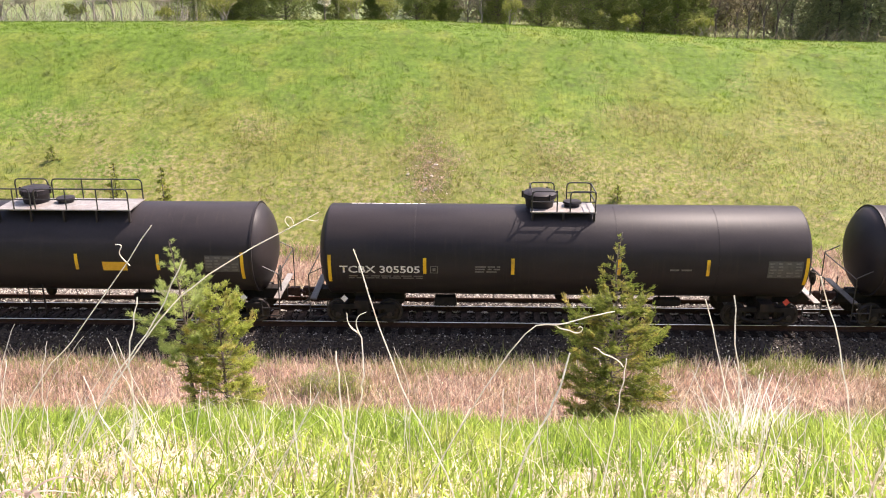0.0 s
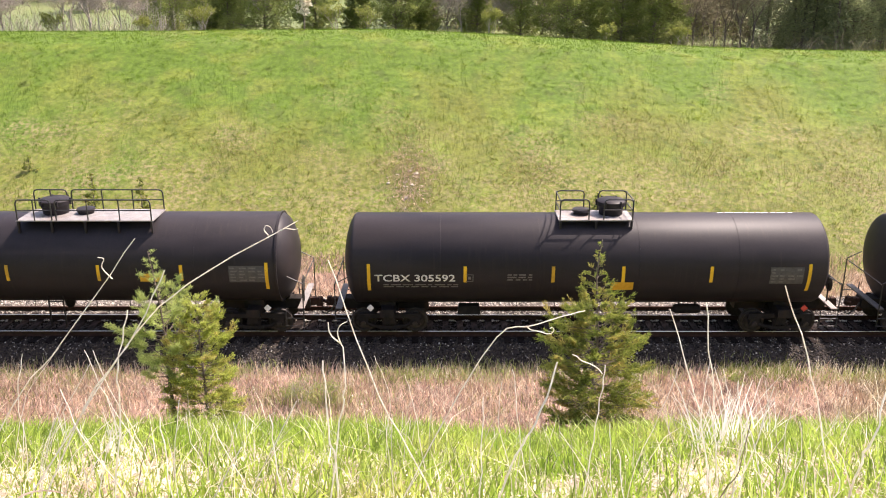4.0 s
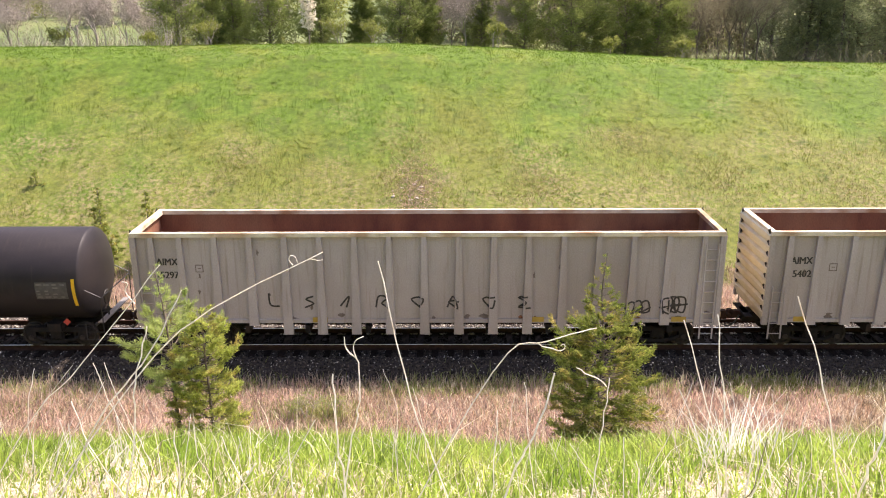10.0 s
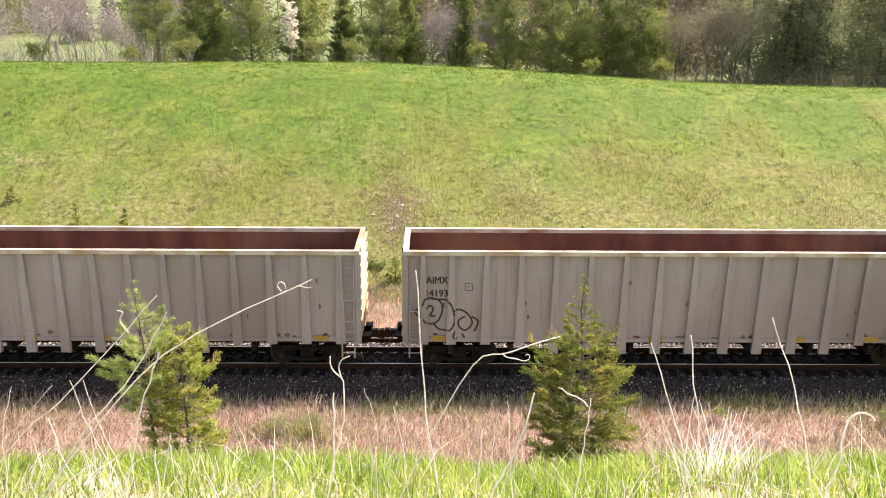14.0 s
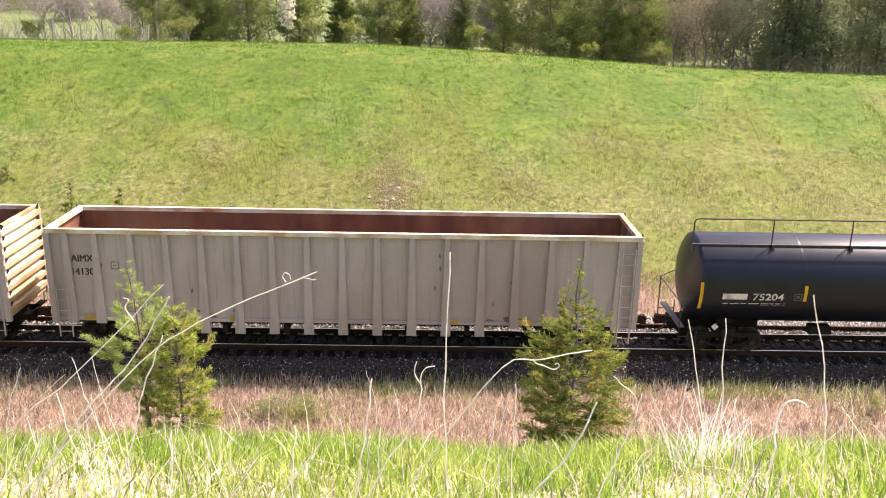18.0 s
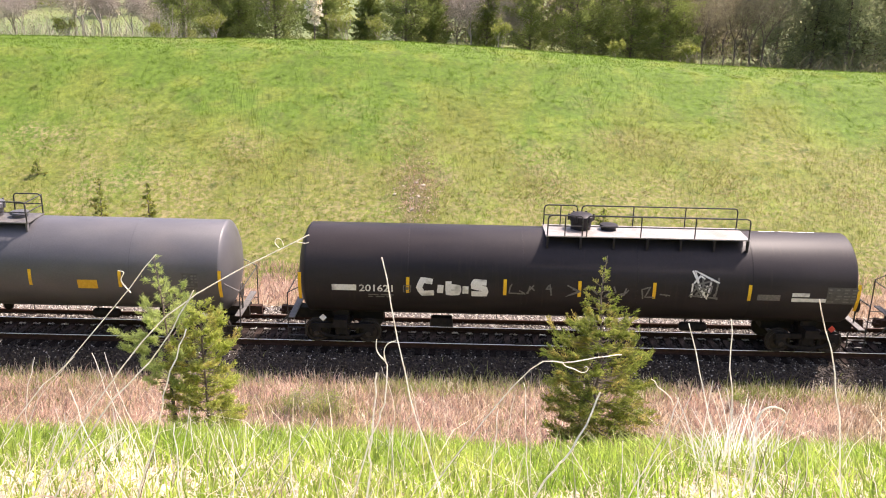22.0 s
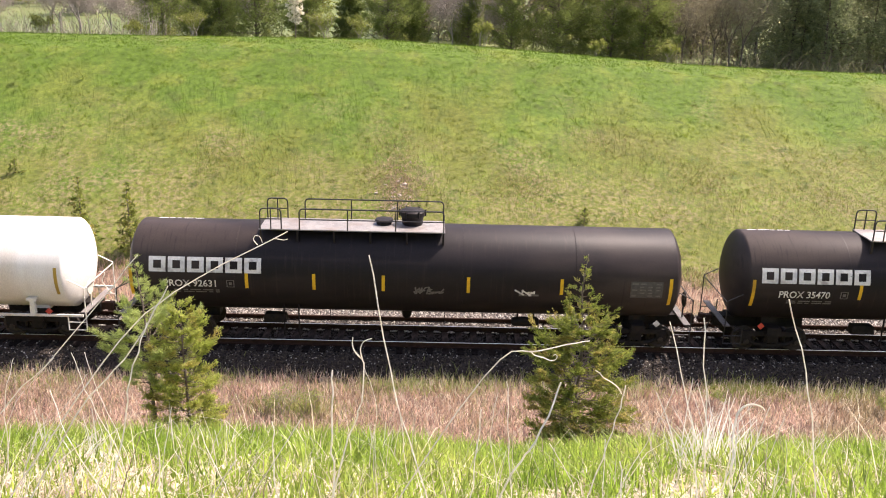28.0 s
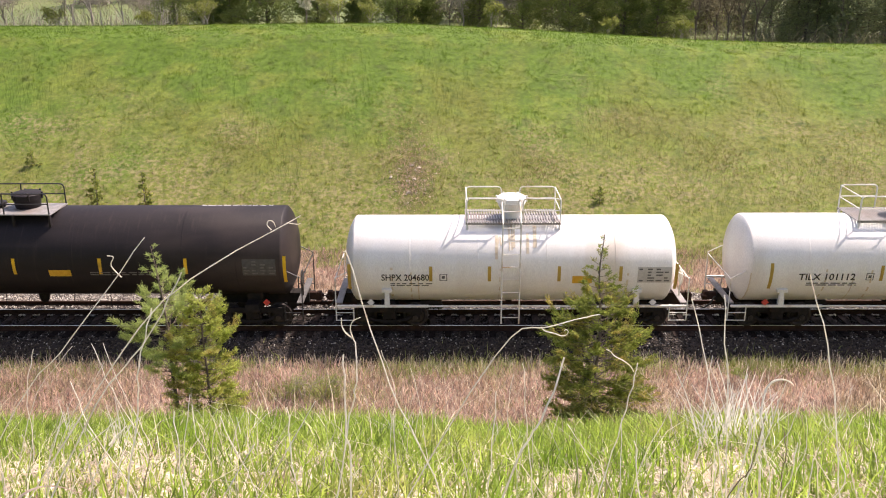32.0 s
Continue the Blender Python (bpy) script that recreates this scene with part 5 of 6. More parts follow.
def gondola(s0, mark, label, seed, scrawl=None):
    L, W, ZT, ZB = 19.58, 3.15, 4.3, 1.14
    car = tagged(new("gondola_car"), label, "gondola car", "cars of the freight train")
    H = L / 2
    rng = random.Random(seed)
    yb = W / 2 - 0.14
    for q in (-1, 1):
        b = bm_new()
        box(b, -H + 0.03, H - 0.03, *sorted((q * yb, q * (yb - 0.02))), ZB, ZT - 0.12)
        sd = part("side_sheet", b, M["gon"], car, smooth=0)
        b = bm_new()
        box(b, -H + 0.05, H - 0.05, *sorted((q * (yb - 0.023), q * (yb - 0.035))), ZB + 0.1, ZT - 0.12)
        part("side_lining", b, M["rustin"], sd, "rust-brown inner face", 0)
        b = bm_new()
        box(b, -H, H, *sorted((q * W / 2, q * (W / 2 - 0.19))), ZT - 0.14, ZT, 0.008)
        part("top_chord", b, M["rim"], car, "worn cream top rail", 0)
        b = bm_new()
        box(b, -H, H, *sorted((q * (yb + 0.06), q * (yb - 0.04))), ZB - 0.03, ZB + 0.1)
        part("side_sill", b, M["gon"], car, smooth=0)
        for i in range(17):
            x = -H + (0.67 if i == 0 else 1.61 + 1.153 * (i - 1))
            deep = 0.42 if 4 <= i <= 12 else 0.1
            b = bm_new()
            box(b, x - 0.165, x + 0.165, *sorted((q * (yb + 0.012), q * (yb + 0.135))), ZB - deep, ZT - 0.14)
            for v in b.verts:
                if v.co.z > 3:
                    v.co.x = x + (v.co.x - x) * 0.5
            part("side_stake", b, M["gon"], car, smooth=0)
        for i in range(8):
            b = bm_new()
            x = -H + 1.3 + i * (L - 2.6) / 7 + rng.uniform(-0.1, 0.1)
            box(b, x - 0.25, x + 0.25, *sorted((q * (yb + 0.064), q * (yb + 0.068))), ZB + 0.0, ZB + 0.18)
            if i in (0, 2, 5, 7) or rng.random() < 0.4:
                part("reflective_patch", b, M["dullyellow"], car, "faded yellow patch", 0)
            else:
                b.free()
    b = bm_new()
    box(b, -H + 0.05, H - 0.05, -yb, yb, ZB - 0.02, ZB + 0.06)
    part("floor_sheet", b, M["rustin"], car, "rusty empty floor", 0)
    b = bm_new()
    box(b, -H - 0.25, H + 0.25, -0.3, 0.3, 0.68, 1.0, 0.02)
    for i in range(9):
        x = -H + 1.6 + i * (L - 3.2) / 8
        box(b, x - 0.08, x + 0.08, -yb, yb, 0.72, 1.0)
    part("centre_sill", b, M["steel"], car)
    for s in (-1, 1):
        b = bm_new()
        box(b, *sorted((s * (H - 0.03), s * (H - 0.06))), -yb, yb, ZB, ZT - 0.1)
        en = part("end_sheet", b, M["gonend"], car, smooth=0)
        b = bm_new()
        box(b, *sorted((s * (H - 0.065), s * (H - 0.08))), -yb + 0.04, yb - 0.04, ZB + 0.08, ZT - 0.1)
        part("end_lining", b, M["rustin"], en, "rust-brown inner face", 0)
        b = bm_new()
        box(b, *sorted((s * H, s * (H - 0.19))), -W / 2, W / 2, ZT - 0.137, ZT + 0.003, 0.008)
        part("end_rim", b, M["rim"], car, smooth=0)
        for i in range(8):  # horizontal ribs
            z = ZB + 0.28 + i * 0.38
            b = bm_new()
            ring_loft(b, [[(s * (H - 0.03), y, z + 0.15), (s * (H + 0.05), y, z + 0.08), (s * (H + 0.05), y, z - 0.08), (s * (H - 0.03), y, z - 0.15)] for y in (-yb - 0.1, yb + 0.1)])
            part("end_rib", b, M["gonend"], car, smooth=0)
            # raised dark triangles imitate the shaded gaps at the rib ends
            for q in (-1, 1):
                b = bm_new()
                ring_loft(b, [[(s * (H + u), q * (yb - 0.02), z + 0.3), (s * (H + u), q * (yb - 0.2), z + 0.2), (s * (H + u), q * (yb - 0.02), z + 0.1)] for u in (0.0, 0.03)])
                part("end_slot", b, M["steel"], car, "dark triangle standing for the shaded gap between end ribs", 0)
        for q in (-1, 1):
            b = bm_new()
            box(b, *sorted((s * (H + 0.02), s * (H - 0.16))), *sorted((q * (W / 2 - 0.02), q * (W / 2 - 0.16))), ZB - 0.1, ZT - 0.13)
            part("corner_post", b, M["gon"], car, smooth=0)
            lx = s * (H - 0.42)
            full = s > 0
            ladder(car, lx, 0.42, q * (W / 2 + 0.0), q * (W / 2 + 0.0), 0.55, 3.9 if full else 2.4, M["gon"], 9 if full else 5)
    for s in (-1, 1):
        b = bm_new()
        box(b, *sorted((s * (H + 0.02), s * (H + 0.28))), -0.7, 0.7, 0.95, 1.0)
        part("end_platform", b, M["steel"], car, smooth=0)
    wall = -yb - 0.004
    for i in range(9):  # dark scuffs
        b = bm_new()
        x, z = rng.uniform(-H + 0.5, H - 0.5), rng.uniform(1.5, 3.7)
        vs = [b.verts.new((x + math.cos(t) * rng.uniform(0.02, 0.06), wall - 0.001, z + math.sin(t) * rng.uniform(0.04, 0.14))) for t in (k * math.pi / 4 for k in range(8))]
        b.faces.new(vs)
        part("scuff", b, M["scuff"], car, "", 0)
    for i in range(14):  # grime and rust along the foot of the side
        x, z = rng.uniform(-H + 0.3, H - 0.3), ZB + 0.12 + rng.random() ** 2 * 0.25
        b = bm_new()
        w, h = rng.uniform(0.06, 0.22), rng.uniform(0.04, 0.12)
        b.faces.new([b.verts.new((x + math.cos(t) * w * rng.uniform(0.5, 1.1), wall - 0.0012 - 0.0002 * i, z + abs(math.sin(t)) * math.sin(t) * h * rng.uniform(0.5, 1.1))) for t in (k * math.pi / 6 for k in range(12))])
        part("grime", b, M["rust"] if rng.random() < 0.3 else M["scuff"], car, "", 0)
    # car mark on the second panel
    for k, line in enumerate(mark):
        one = text_mesh(line, 0.0)
        w = 0.71
        for v in one.verts:
            v.co = (-H + 0.77 + w * v.co.x, wall, 3.16 - 0.46 * k + 0.24 * v.co.y)
        me = bpy.data.meshes.new("letters")
        one.to_mesh(me)
        one.free()
        bm = bm_new()
        for g in range(3):  # heavier strokes
            bm.from_mesh(me)
            for v in list(bm.verts)[-len(me.vertices):]:
                v.co.x += 0.012 * (g - 1)
                v.co.y -= 0.0006 * g
        part("car_mark", bm, M["ink"], car, "black stencilled car mark", 0)
    b = bm_new()
    for x0, x1, z0, z1 in ((2.05, 2.32, 3.15, 3.18), (2.05, 2.32, 2.91, 2.94), (2.05, 2.08, 2.94, 3.15), (2.29, 2.32, 2.94, 3.15), (2.13, 2.24, 3.03, 3.06)):
        box(b, -H + x0, -H + x1, wall - 0.002, wall, z0, z1)
    part("stencil_box", b, M["scuff"], car, smooth=0)
    for x, y0, pts in scrawl or ():
        b = bm_new()
        tube(b, smooth_line([(x + p[0], wall - 0.004, y0 + p[1]) for p in pts], 5), 0.03, 4)
        for v in b.verts:
            v.co.y = max(min(v.co.y, wall), wall - 0.006)
            k = round((v.co.x + H - 1.61) / 1.153)
            if abs(v.co.x + H - 1.61 - 1.153 * k) < 0.135 or abs(v.co.x + H - 0.67) < 0.135:  # over a stake
                v.co.y -= 0.135
        part("graffiti", b, M["ink"], car, "black spray-paint scrawl", 0)
    add_trucks(car, H, H - 1.9, H + 0.7)
    CARS.append((car, s0 + H, L))
    return car


BLK = "black weathered tank car with yellow reflective strips and a top platform"
tank_car(-23.1, 16.55, 1.56, 2.53, "black", BLK, (0.443, 0.719), (0.47, 0.53), (0.068, 0.256, 0.423, 0.607, 0.774, 0.946), None, None, (0.87, 0.94), [(0.66, 0.71, -15, -3, "orange")], rings=True, seed=1)
tank_car(-5.0, 16.8, 1.58, 2.48, "black", BLK, (0.43, 0.56), (0.418, 0.484), (0.03, 0.22, 0.395, 0.605, 0.78, 0.973), "TCBX 305505", (0.05, 0.21), (0.897, 0.965), [], (0.065, 0.218), [(0.32, 0.37, -12, -2, 3, "dim"), (0.705, 0.75, -8, -4, 1, "dim")], seed=2)
tank_car(13.37, 16.5, 1.56, 2.53, "black", BLK, (0.288, 0.56), (0.47, 0.53), (0.06, 0.247, 0.42, 0.6, 0.77, 0.94), "TAEX 3133", (0.078, 0.19), (0.87, 0.94), [(0.684, 0.737, -17, -4, "orange")], (0.85, 0.945), [], rings=True, seed=3)
tank_car(31.35, 16.56, 1.56, 2.53, "black", BLK, (0.443, 0.719), (0.47, 0.53), (0.068, 0.256, 0.423, 0.607, 0.774, 0.946), "TAEX 3165", (0.088, 0.197), (0.87, 0.945), [(0.69, 0.74, -15, -4, "orange")], None, [], rings=True, seed=4)
tank_car(49.5, 16.6, 1.57, 2.49, "black", BLK, (0.439, 0.59), (0.523, 0.58), (0.056, 0.25, 0.427, 0.568, 0.745, 0.942), "TCBX 305592", (0.067, 0.23), (0.863, 0.93), [(0.544, 0.59, -26, -14, "orange")], (0.777, 0.933), [(0.335, 0.385, -12, -2, 3, "dim")], seed=5)
tank_car(67.97, 19.25, 1.545, 2.48, "black", "long black tank car with a pale top walkway and black railings", (0.2, 0.568), (0.467, 0.518), (0.018, 0.188, 0.359, 0.519, 0.688, 0.816, 0.987), "TILX 303873", (0.066, 0.183), (0.92, 0.98), [(0.732, 0.762, -14, -5, "tan")], None, [(0.83, 0.92, -10, 0, 2, "letter"), (0.82, 0.87, -26, -20, 1, "dim")], seed=6)
G = tank_car(89.08, 13.55, 1.56, 2.38, "white", "white tank car with rust stains and a tan patch", (0.412, 0.6), (0.44, 0.472), (0.05, 0.287, 0.454, 0.8, 0.985), "PROX 695647", (0.105, 0.28), (0.9, 0.985), [(0.008, 0.1, -30, 42, "tan"), (0.71, 0.765, -14, -3, "orange"), (0.76, 0.79, -26, -18, "dim")], None, [], True, wordmark=(0.106, 0.348, 9, 24, 6), seed=7)
HT = tank_car(104.26, 16.45, 1.6, 2.45, "black", "black tank car with a white company mark and orange-red chevrons", (0.41, 0.58), (0.516, 0.555), (0.006, 0.177, 0.327, 0.555, 0.79, 0.968), None, None, (0.89, 0.955), [], (0.04, 0.147), [(0.56, 0.66, -16, -4, 2, "dim")], seed=8, wordmark=(0.026, 0.149, -3, 6, 7))
OUTL = "pale grey gondola car with side stakes and a rusty empty inside"
SC = [(-5.35 + 1.2 * i, 1.65, p) for i, p in enumerate([[(0, 0.5), (0.05, 0.1), (0.35, 0.05)], [(0.3, 0.4), (0.05, 0.3), (0.3, 0.15), (0, 0)], [(0, 0.05), (0.3, 0.4), (0.2, 0)], [(0, 0), (0.1, 0.4), (0.4, 0.35), (0.2, 0.15), (0.45, 0)], [(0.3, 0), (0, 0.3), (0.4, 0.35), (0.25, 0.0)], [(0, 0), (0.2, 0.4), (0.35, 0), (0.05, 0.2), (0.4, 0.25)], [(0.4, 0.4), (0, 0.3), (0.3, 0), (0.4, 0.3)], [(0.3, 0.4), (0, 0.35), (0.25, 0.2), (0, 0), (0.4, 0.02)]])]
TAG = [(-9.79, 1.0, [(0.72, 1.65), (0.62, 1.31), (0.66, 0.93), (0.90, 0.74), (1.17, 0.85), (1.31, 1.23), (1.24, 1.53), (0.97, 1.65), (0.72, 1.65)]), (-9.79, 1.0, [(0.76, 1.31), (0.93, 1.38), (1.00, 1.23), (0.90, 1.04), (1.07, 1.02)]), (-9.79, 1.0, [(0.72, 1.65), (1.14, 1.61), (1.48, 1.57), (1.66, 1.31), (1.72, 0.85), (1.55, 0.55), (1.21, 0.55), (1.03, 0.74)]), (-9.79, 1.0, [(1.69, 1.23), (1.97, 1.23), (2.24, 1.00), (2.31, 0.74), (2.10, 0.51), (1.90, 0.62), (1.86, 0.85), (2.07, 1.00)]), (-9.79, 1.0, [(2.31, 1.00), (2.52, 0.81), (2.38, 0.47)]), (-9.79, 1.0, [(1.76, 0.55), (1.69, 0.28), (2.07, 0.17), (1.97, 0.40)]), (-9.79, 1.0, [(0.52, 1.34), (0.41, 1.19), (0.55, 1.04), (0.66, 1.08)])]
SC = SC + [(6.5 + 0.25 * i, 1.3, [(0.1, 0.1), (0.2, 0.5), (0.4, 0.55), (0.45, 0.2), (0.2, 0.15), (0.5, 0.35)]) for i in range(3)] + [(7.8 + 0.22 * i, 1.35, [(0.1, 0.1), (0.05, 0.6), (0.4, 0.6), (0.35, 0.1), (0.0, 0.3), (0.5, 0.4)]) for i in range(3)]
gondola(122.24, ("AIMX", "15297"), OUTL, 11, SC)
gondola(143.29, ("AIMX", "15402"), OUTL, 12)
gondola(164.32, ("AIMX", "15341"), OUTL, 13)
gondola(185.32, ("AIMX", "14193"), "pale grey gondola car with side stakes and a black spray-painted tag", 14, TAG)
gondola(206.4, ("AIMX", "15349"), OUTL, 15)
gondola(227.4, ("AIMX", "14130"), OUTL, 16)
tank_car(248.77, 19.05, 1.55, 2.5, "gloss", "glossy blue-black tank car with a full-length top railing", (0.425, 0.566), (0.466, 0.516), (0.018, 0.203, 0.373, 0.57, 0.70, 0.876, 0.98), "75204", (0.11, 0.165), (0.916, 0.972), [(0.728, 0.772, -14, -5, "orange"), (0.787, 0.857, -22, -16, "letter"), (0.056, 0.1, -12, -4, "letter")], None, [(0.058, 0.16, -19, -17, 1, "letter")], full_rail=True, seed=18)
tank_car(269.54, 16.75, 1.57, 2.49, "grey", "matt grey tank car with a small dark top platform", (0.44, 0.59), (0.462, 0.52), (0.025, 0.214, 0.41, 0.6, 0.78, 0.98), None, None, (0.905, 0.935), [(0.694, 0.734, -17, -5, "orange")], None, [(0.08, 0.22, -12, -5, 1, "dim"), (0.12, 0.22, -22, -16, 2, "dim")], seed=19)
Q = tank_car(288.42, 19.1, 1.56, 2.51, "black", "black tank car with white and grey graffiti along its side", (0.439, 0.794), (0.485, 0.527), (0.011, 0.2, 0.37, 0.5, 0.63, 0.796, 0.985), "201621", (0.115, 0.174), (0.93, 0.985), [(0.81, 0.85, -13, -5, "dim"), (0.87, 0.9, -7, -2, "letter"), (0.87, 0.93, -14, -9, "letter"), (0.067, 0.11, -12, -4, "letter")], (0.83, 0.93), [], seed=20)
tank_car(309.44, 19.15, 1.57, 2.5, "charcoal", "dark grey tank car with a pale top walkway and black railings", (0.21, 0.564), (0.478, 0.524), (0.01, 0.172, 0.345, 0.5075, 0.67, 0.81, 0.983), "CGTX 66737", (0.073, 0.164), (0.914, 0.973), [(0.7, 0.742, -14, -5, "orange"), (0.676, 0.725, -24, -20, "letter"), (0.727, 0.802, -22, -18, "letter")], (0.07, 0.17), [], seed=21)
WS = "short white tank car with a grated top platform and side ladder"
ST = (0.022, 0.261, 0.433, 0.637, 0.817, 0.98)
WHITES = [tank_car(330.44, 11.45, 1.49, 2.27, "white", WS, (0.363, 0.645), (0.46, 0.543), ST, "SHPX 204673", (0.116, 0.256), (0.867, 0.966), [(0.676, 0.734, -17, -6, "dim")], None, [], True, seed=22)]
tank_car(343.63, 19.15, 1.55, 2.45, "white", "long white tank car with a white railed top walkway", (0.437, 0.78), (0.483, 0.538), (0.045, 0.2, 0.326, 0.467, 0.619, 0.8, 0.97), "TILX 303705", (0.09, 0.19), None, [(0.64, 0.68, -17, -6, "orange")], None, [], True, seed=23)
P1 = tank_car(364.37, 18.94, 1.545, 2.52, "dusty", "long black tank car with a large white company mark", (0.24, 0.567), (0.486, 0.53), (0.018, 0.22, 0.338, 0.46, 0.61, 0.775, 0.968), "PROX 92631", (0.075, 0.166), (0.897, 0.954), [], (0.046, 0.133), [(0.7, 0.735, -18, -13, 1, "dim")], wordmark=(0.05, 0.25, 6, 25, 6), seed=24)
P2 = tank_car(384.98, 18.68, 1.545, 2.56, "dusty", "long black tank car with a large white company mark", (0.236, 0.568), (0.474, 0.526), (0.027, 0.22, 0.358, 0.49, 0.635, 0.778, 0.978), "PROX 35470", (0.074, 0.166), (0.902, 0.963), [], (0.035, 0.115), [(0.785, 0.85, -20, -15, 2, "dim")], wordmark=(0.04, 0.239, 6, 25, 6), seed=25)
tank_car(405.38, 18.36, 1.55, 2.57, "dusty", "long black tank car with a pale top walkway and black railings", (0.159, 0.562), (0.472, 0.525), (0.018, 0.162, 0.352, 0.493, 0.65, 0.806, 0.986), "CTCX 781233", (0.069, 0.196), (0.909, 0.97), [(0.555, 0.595, -17, -8, "orange")], (0.82, 0.96), [(0.63, 0.748, -16, -10, 2, "dim")], seed=26)
WHITES.append(tank_car(425.38, 11.45, 1.49, 2.27, "white", WS, (0.363, 0.645), (0.46, 0.543), ST, "SHPX 204680", (0.116, 0.256), (0.867, 0.966), [(0.676, 0.734, -17, -6, "orange")], None, [], True, seed=27))
WHITES.append(tank_car(438.73, 11.5, 1.52, 2.3, "white", WS, (0.345, 0.63), (0.46, 0.543), (0.09, 0.41, 0.6, 0.8, 0.97), "TILX 101112", (0.17, 0.335), (0.867, 0.966), [(0.676, 0.734, -17, -6, "orange")], None, [], True, seed=28))


# rust spots and runs on the white car, chevrons, spray paint
def blot(car, sh, x, a, w, material, seed, name, label, stretch=1.0, off=0.01):
    """An uneven round patch lying on the shell."""
    rg = random.Random(seed)
    b = bm_new()
    c = b.verts.new(sh.at(x, a, off))
    n = 10
    vs = []
    for i in range(n):
        t = 2 * math.pi * i / n
        q = w * rg.uniform(0.6, 1.1)
        vs.append(b.verts.new(sh.at(x + q * math.cos(t), a + math.degrees(q * stretch * math.sin(t) / sh.r), off)))
    for i in range(n):
        b.faces.new((c, vs[i], vs[(i + 1) % n]))
    return part(name, b, M[material], car, label, 0)


def stroke(car, sh, pts, w, material, label, off=0.01, name="graffiti"):
    """A painted line on the shell through (x, angle) places."""
    b = bm_new()
    fine = []
    for p, q in zip(pts, pts[1:]):
        for k in range(4):
            fine.append((p[0] + (q[0] - p[0]) * k / 4, p[1] + (q[1] - p[1]) * k / 4))
    fine.append(pts[-1])
    deg = math.degrees(1 / sh.r)
    rows = []
    for i, p in enumerate(fine):
        a, c = fine[max(i - 1, 0)], fine[min(i + 1, len(fine) - 1)]
        dx, dz = c[0] - a[0], (c[1] - a[1]) / deg
        n = math.hypot(dx, dz) or 1.0
        ox, oz = -dz / n * w / 2, dx / n * w / 2
        rows.append((b.verts.new(sh.at(p[0] + ox, p[1] + oz * deg, off)), b.verts.new(sh.at(p[0] - ox, p[1] - oz * deg, off))))
    for p, q in zip(rows, rows[1:]):
        b.faces.new((p[0], p[1], q[1], q[0]))
    return part(name, b, M[material], car, label, 0)


def rust_spots():
    car, sh, X = G
    rg = random.Random(4)
    for i in range(34):
        u = rg.choice((rg.gauss(0.42, 0.035), rg.gauss(0.49, 0.03), rg.uniform(0.26, 0.75)))
        a = rg.uniform(18, 75)
        blot(car, sh, X(u), a, rg.uniform(0.03, 0.13), "rust", i, "rust_spot", "")
        if rg.random() < 0.5:
            stroke(car, sh, [(X(u), a), (X(u) + rg.uniform(-0.02, 0.02), a - rg.uniform(8, 30))], rg.uniform(0.015, 0.04), "tan", "", 0.009, "rust_run")


def ladder_stains():
    rg = random.Random(31)
    for car, sh, X in WHITES:
        for i in range(9):
            u, a = rg.uniform(0.45, 0.57), rg.uniform(45, 70)
            stroke(car, sh, [(X(u), a), (X(u) + rg.uniform(-0.03, 0.03), a - rg.uniform(10, 40))], rg.uniform(0.03, 0.12), "stain", "", 0.0085, "stain")
        for i in range(5):
            u = rg.uniform(0.03, 0.97)
            stroke(car, sh, [(X(u), rg.uniform(-10, 10)), (X(u) + rg.uniform(-0.02, 0.02), -58)], rg.uniform(0.02, 0.08), "stain", "", 0.0085, "stain")


def marks():
    car, sh, X = HT
    for i in range(3):
        x = X(0.125 + 0.011 * i)
        stroke(car, sh, [(x, 9 + 2 * i), (x + 0.16, 14 + 2 * i), (x + 0.24, 20 + 2 * i)], 0.13, "logo" if i else "orange", "orange-red chevron stroke", 0.009, "chevron")
    car, sh, X = Q
    x0 = X(0.22)
    shapes = [[(0.45, 2), (0.1, 4), (0.0, -6), (0.12, -14), (0.5, -13)], [(0.72, -2), (0.7, -13)], [(0.98, 3), (0.98, -13), (1.3, -12), (1.32, -5), (1.02, -4)], [(1.55, -3), (1.55, -13)], [(2.25, 2), (1.85, 3), (1.8, -3), (2.2, -6), (2.22, -13), (1.75, -13)]]
    for s in shapes:
        stroke(car, sh, [(x0 + a, b) for a, b in s], 0.2, "letter", "white bubble graffiti stroke")
    rg = random.Random(8)
    for i in range(9):
        x = X(0.38) + i * 0.62
        pts = [(x + rg.uniform(-0.1, 0.5), rg.uniform(-15, 2)) for k in range(5)]
        stroke(car, sh, pts, 0.05, "dim", "grey spray-paint scrawl", 0.01 + 0.0004 * i)
    for i in range(8):
        x = X(0.69)
        pts = [(x + rg.uniform(0, 1.0), rg.uniform(-14, 24)) for k in range(4)]
        stroke(car, sh, pts, 0.06, "dim" if i % 3 else "letter", "pale spray-paint scrawl", 0.012 + 0.0004 * i)


def scrawls():
    rg = random.Random(15)
    for (car, sh, X), u, w, paint, n in ((P1, 0.535, 1.1, "dim", 7), (P1, 0.715, 0.7, "letter", 3), (P2, 0.6, 0.9, "teal", 6)):
        for i in range(n):
            x = X(u) + w * (i / n - 0.5)
            stroke(car, sh, [(x + rg.uniform(-0.1, 0.25), -14 + rg.uniform(-3, 7)) for k in range(5)], 0.05, paint, "faded spray-paint scrawl", 0.01 + 0.0004 * i)


scrawls()
rust_spots()
ladder_stains()
marks()


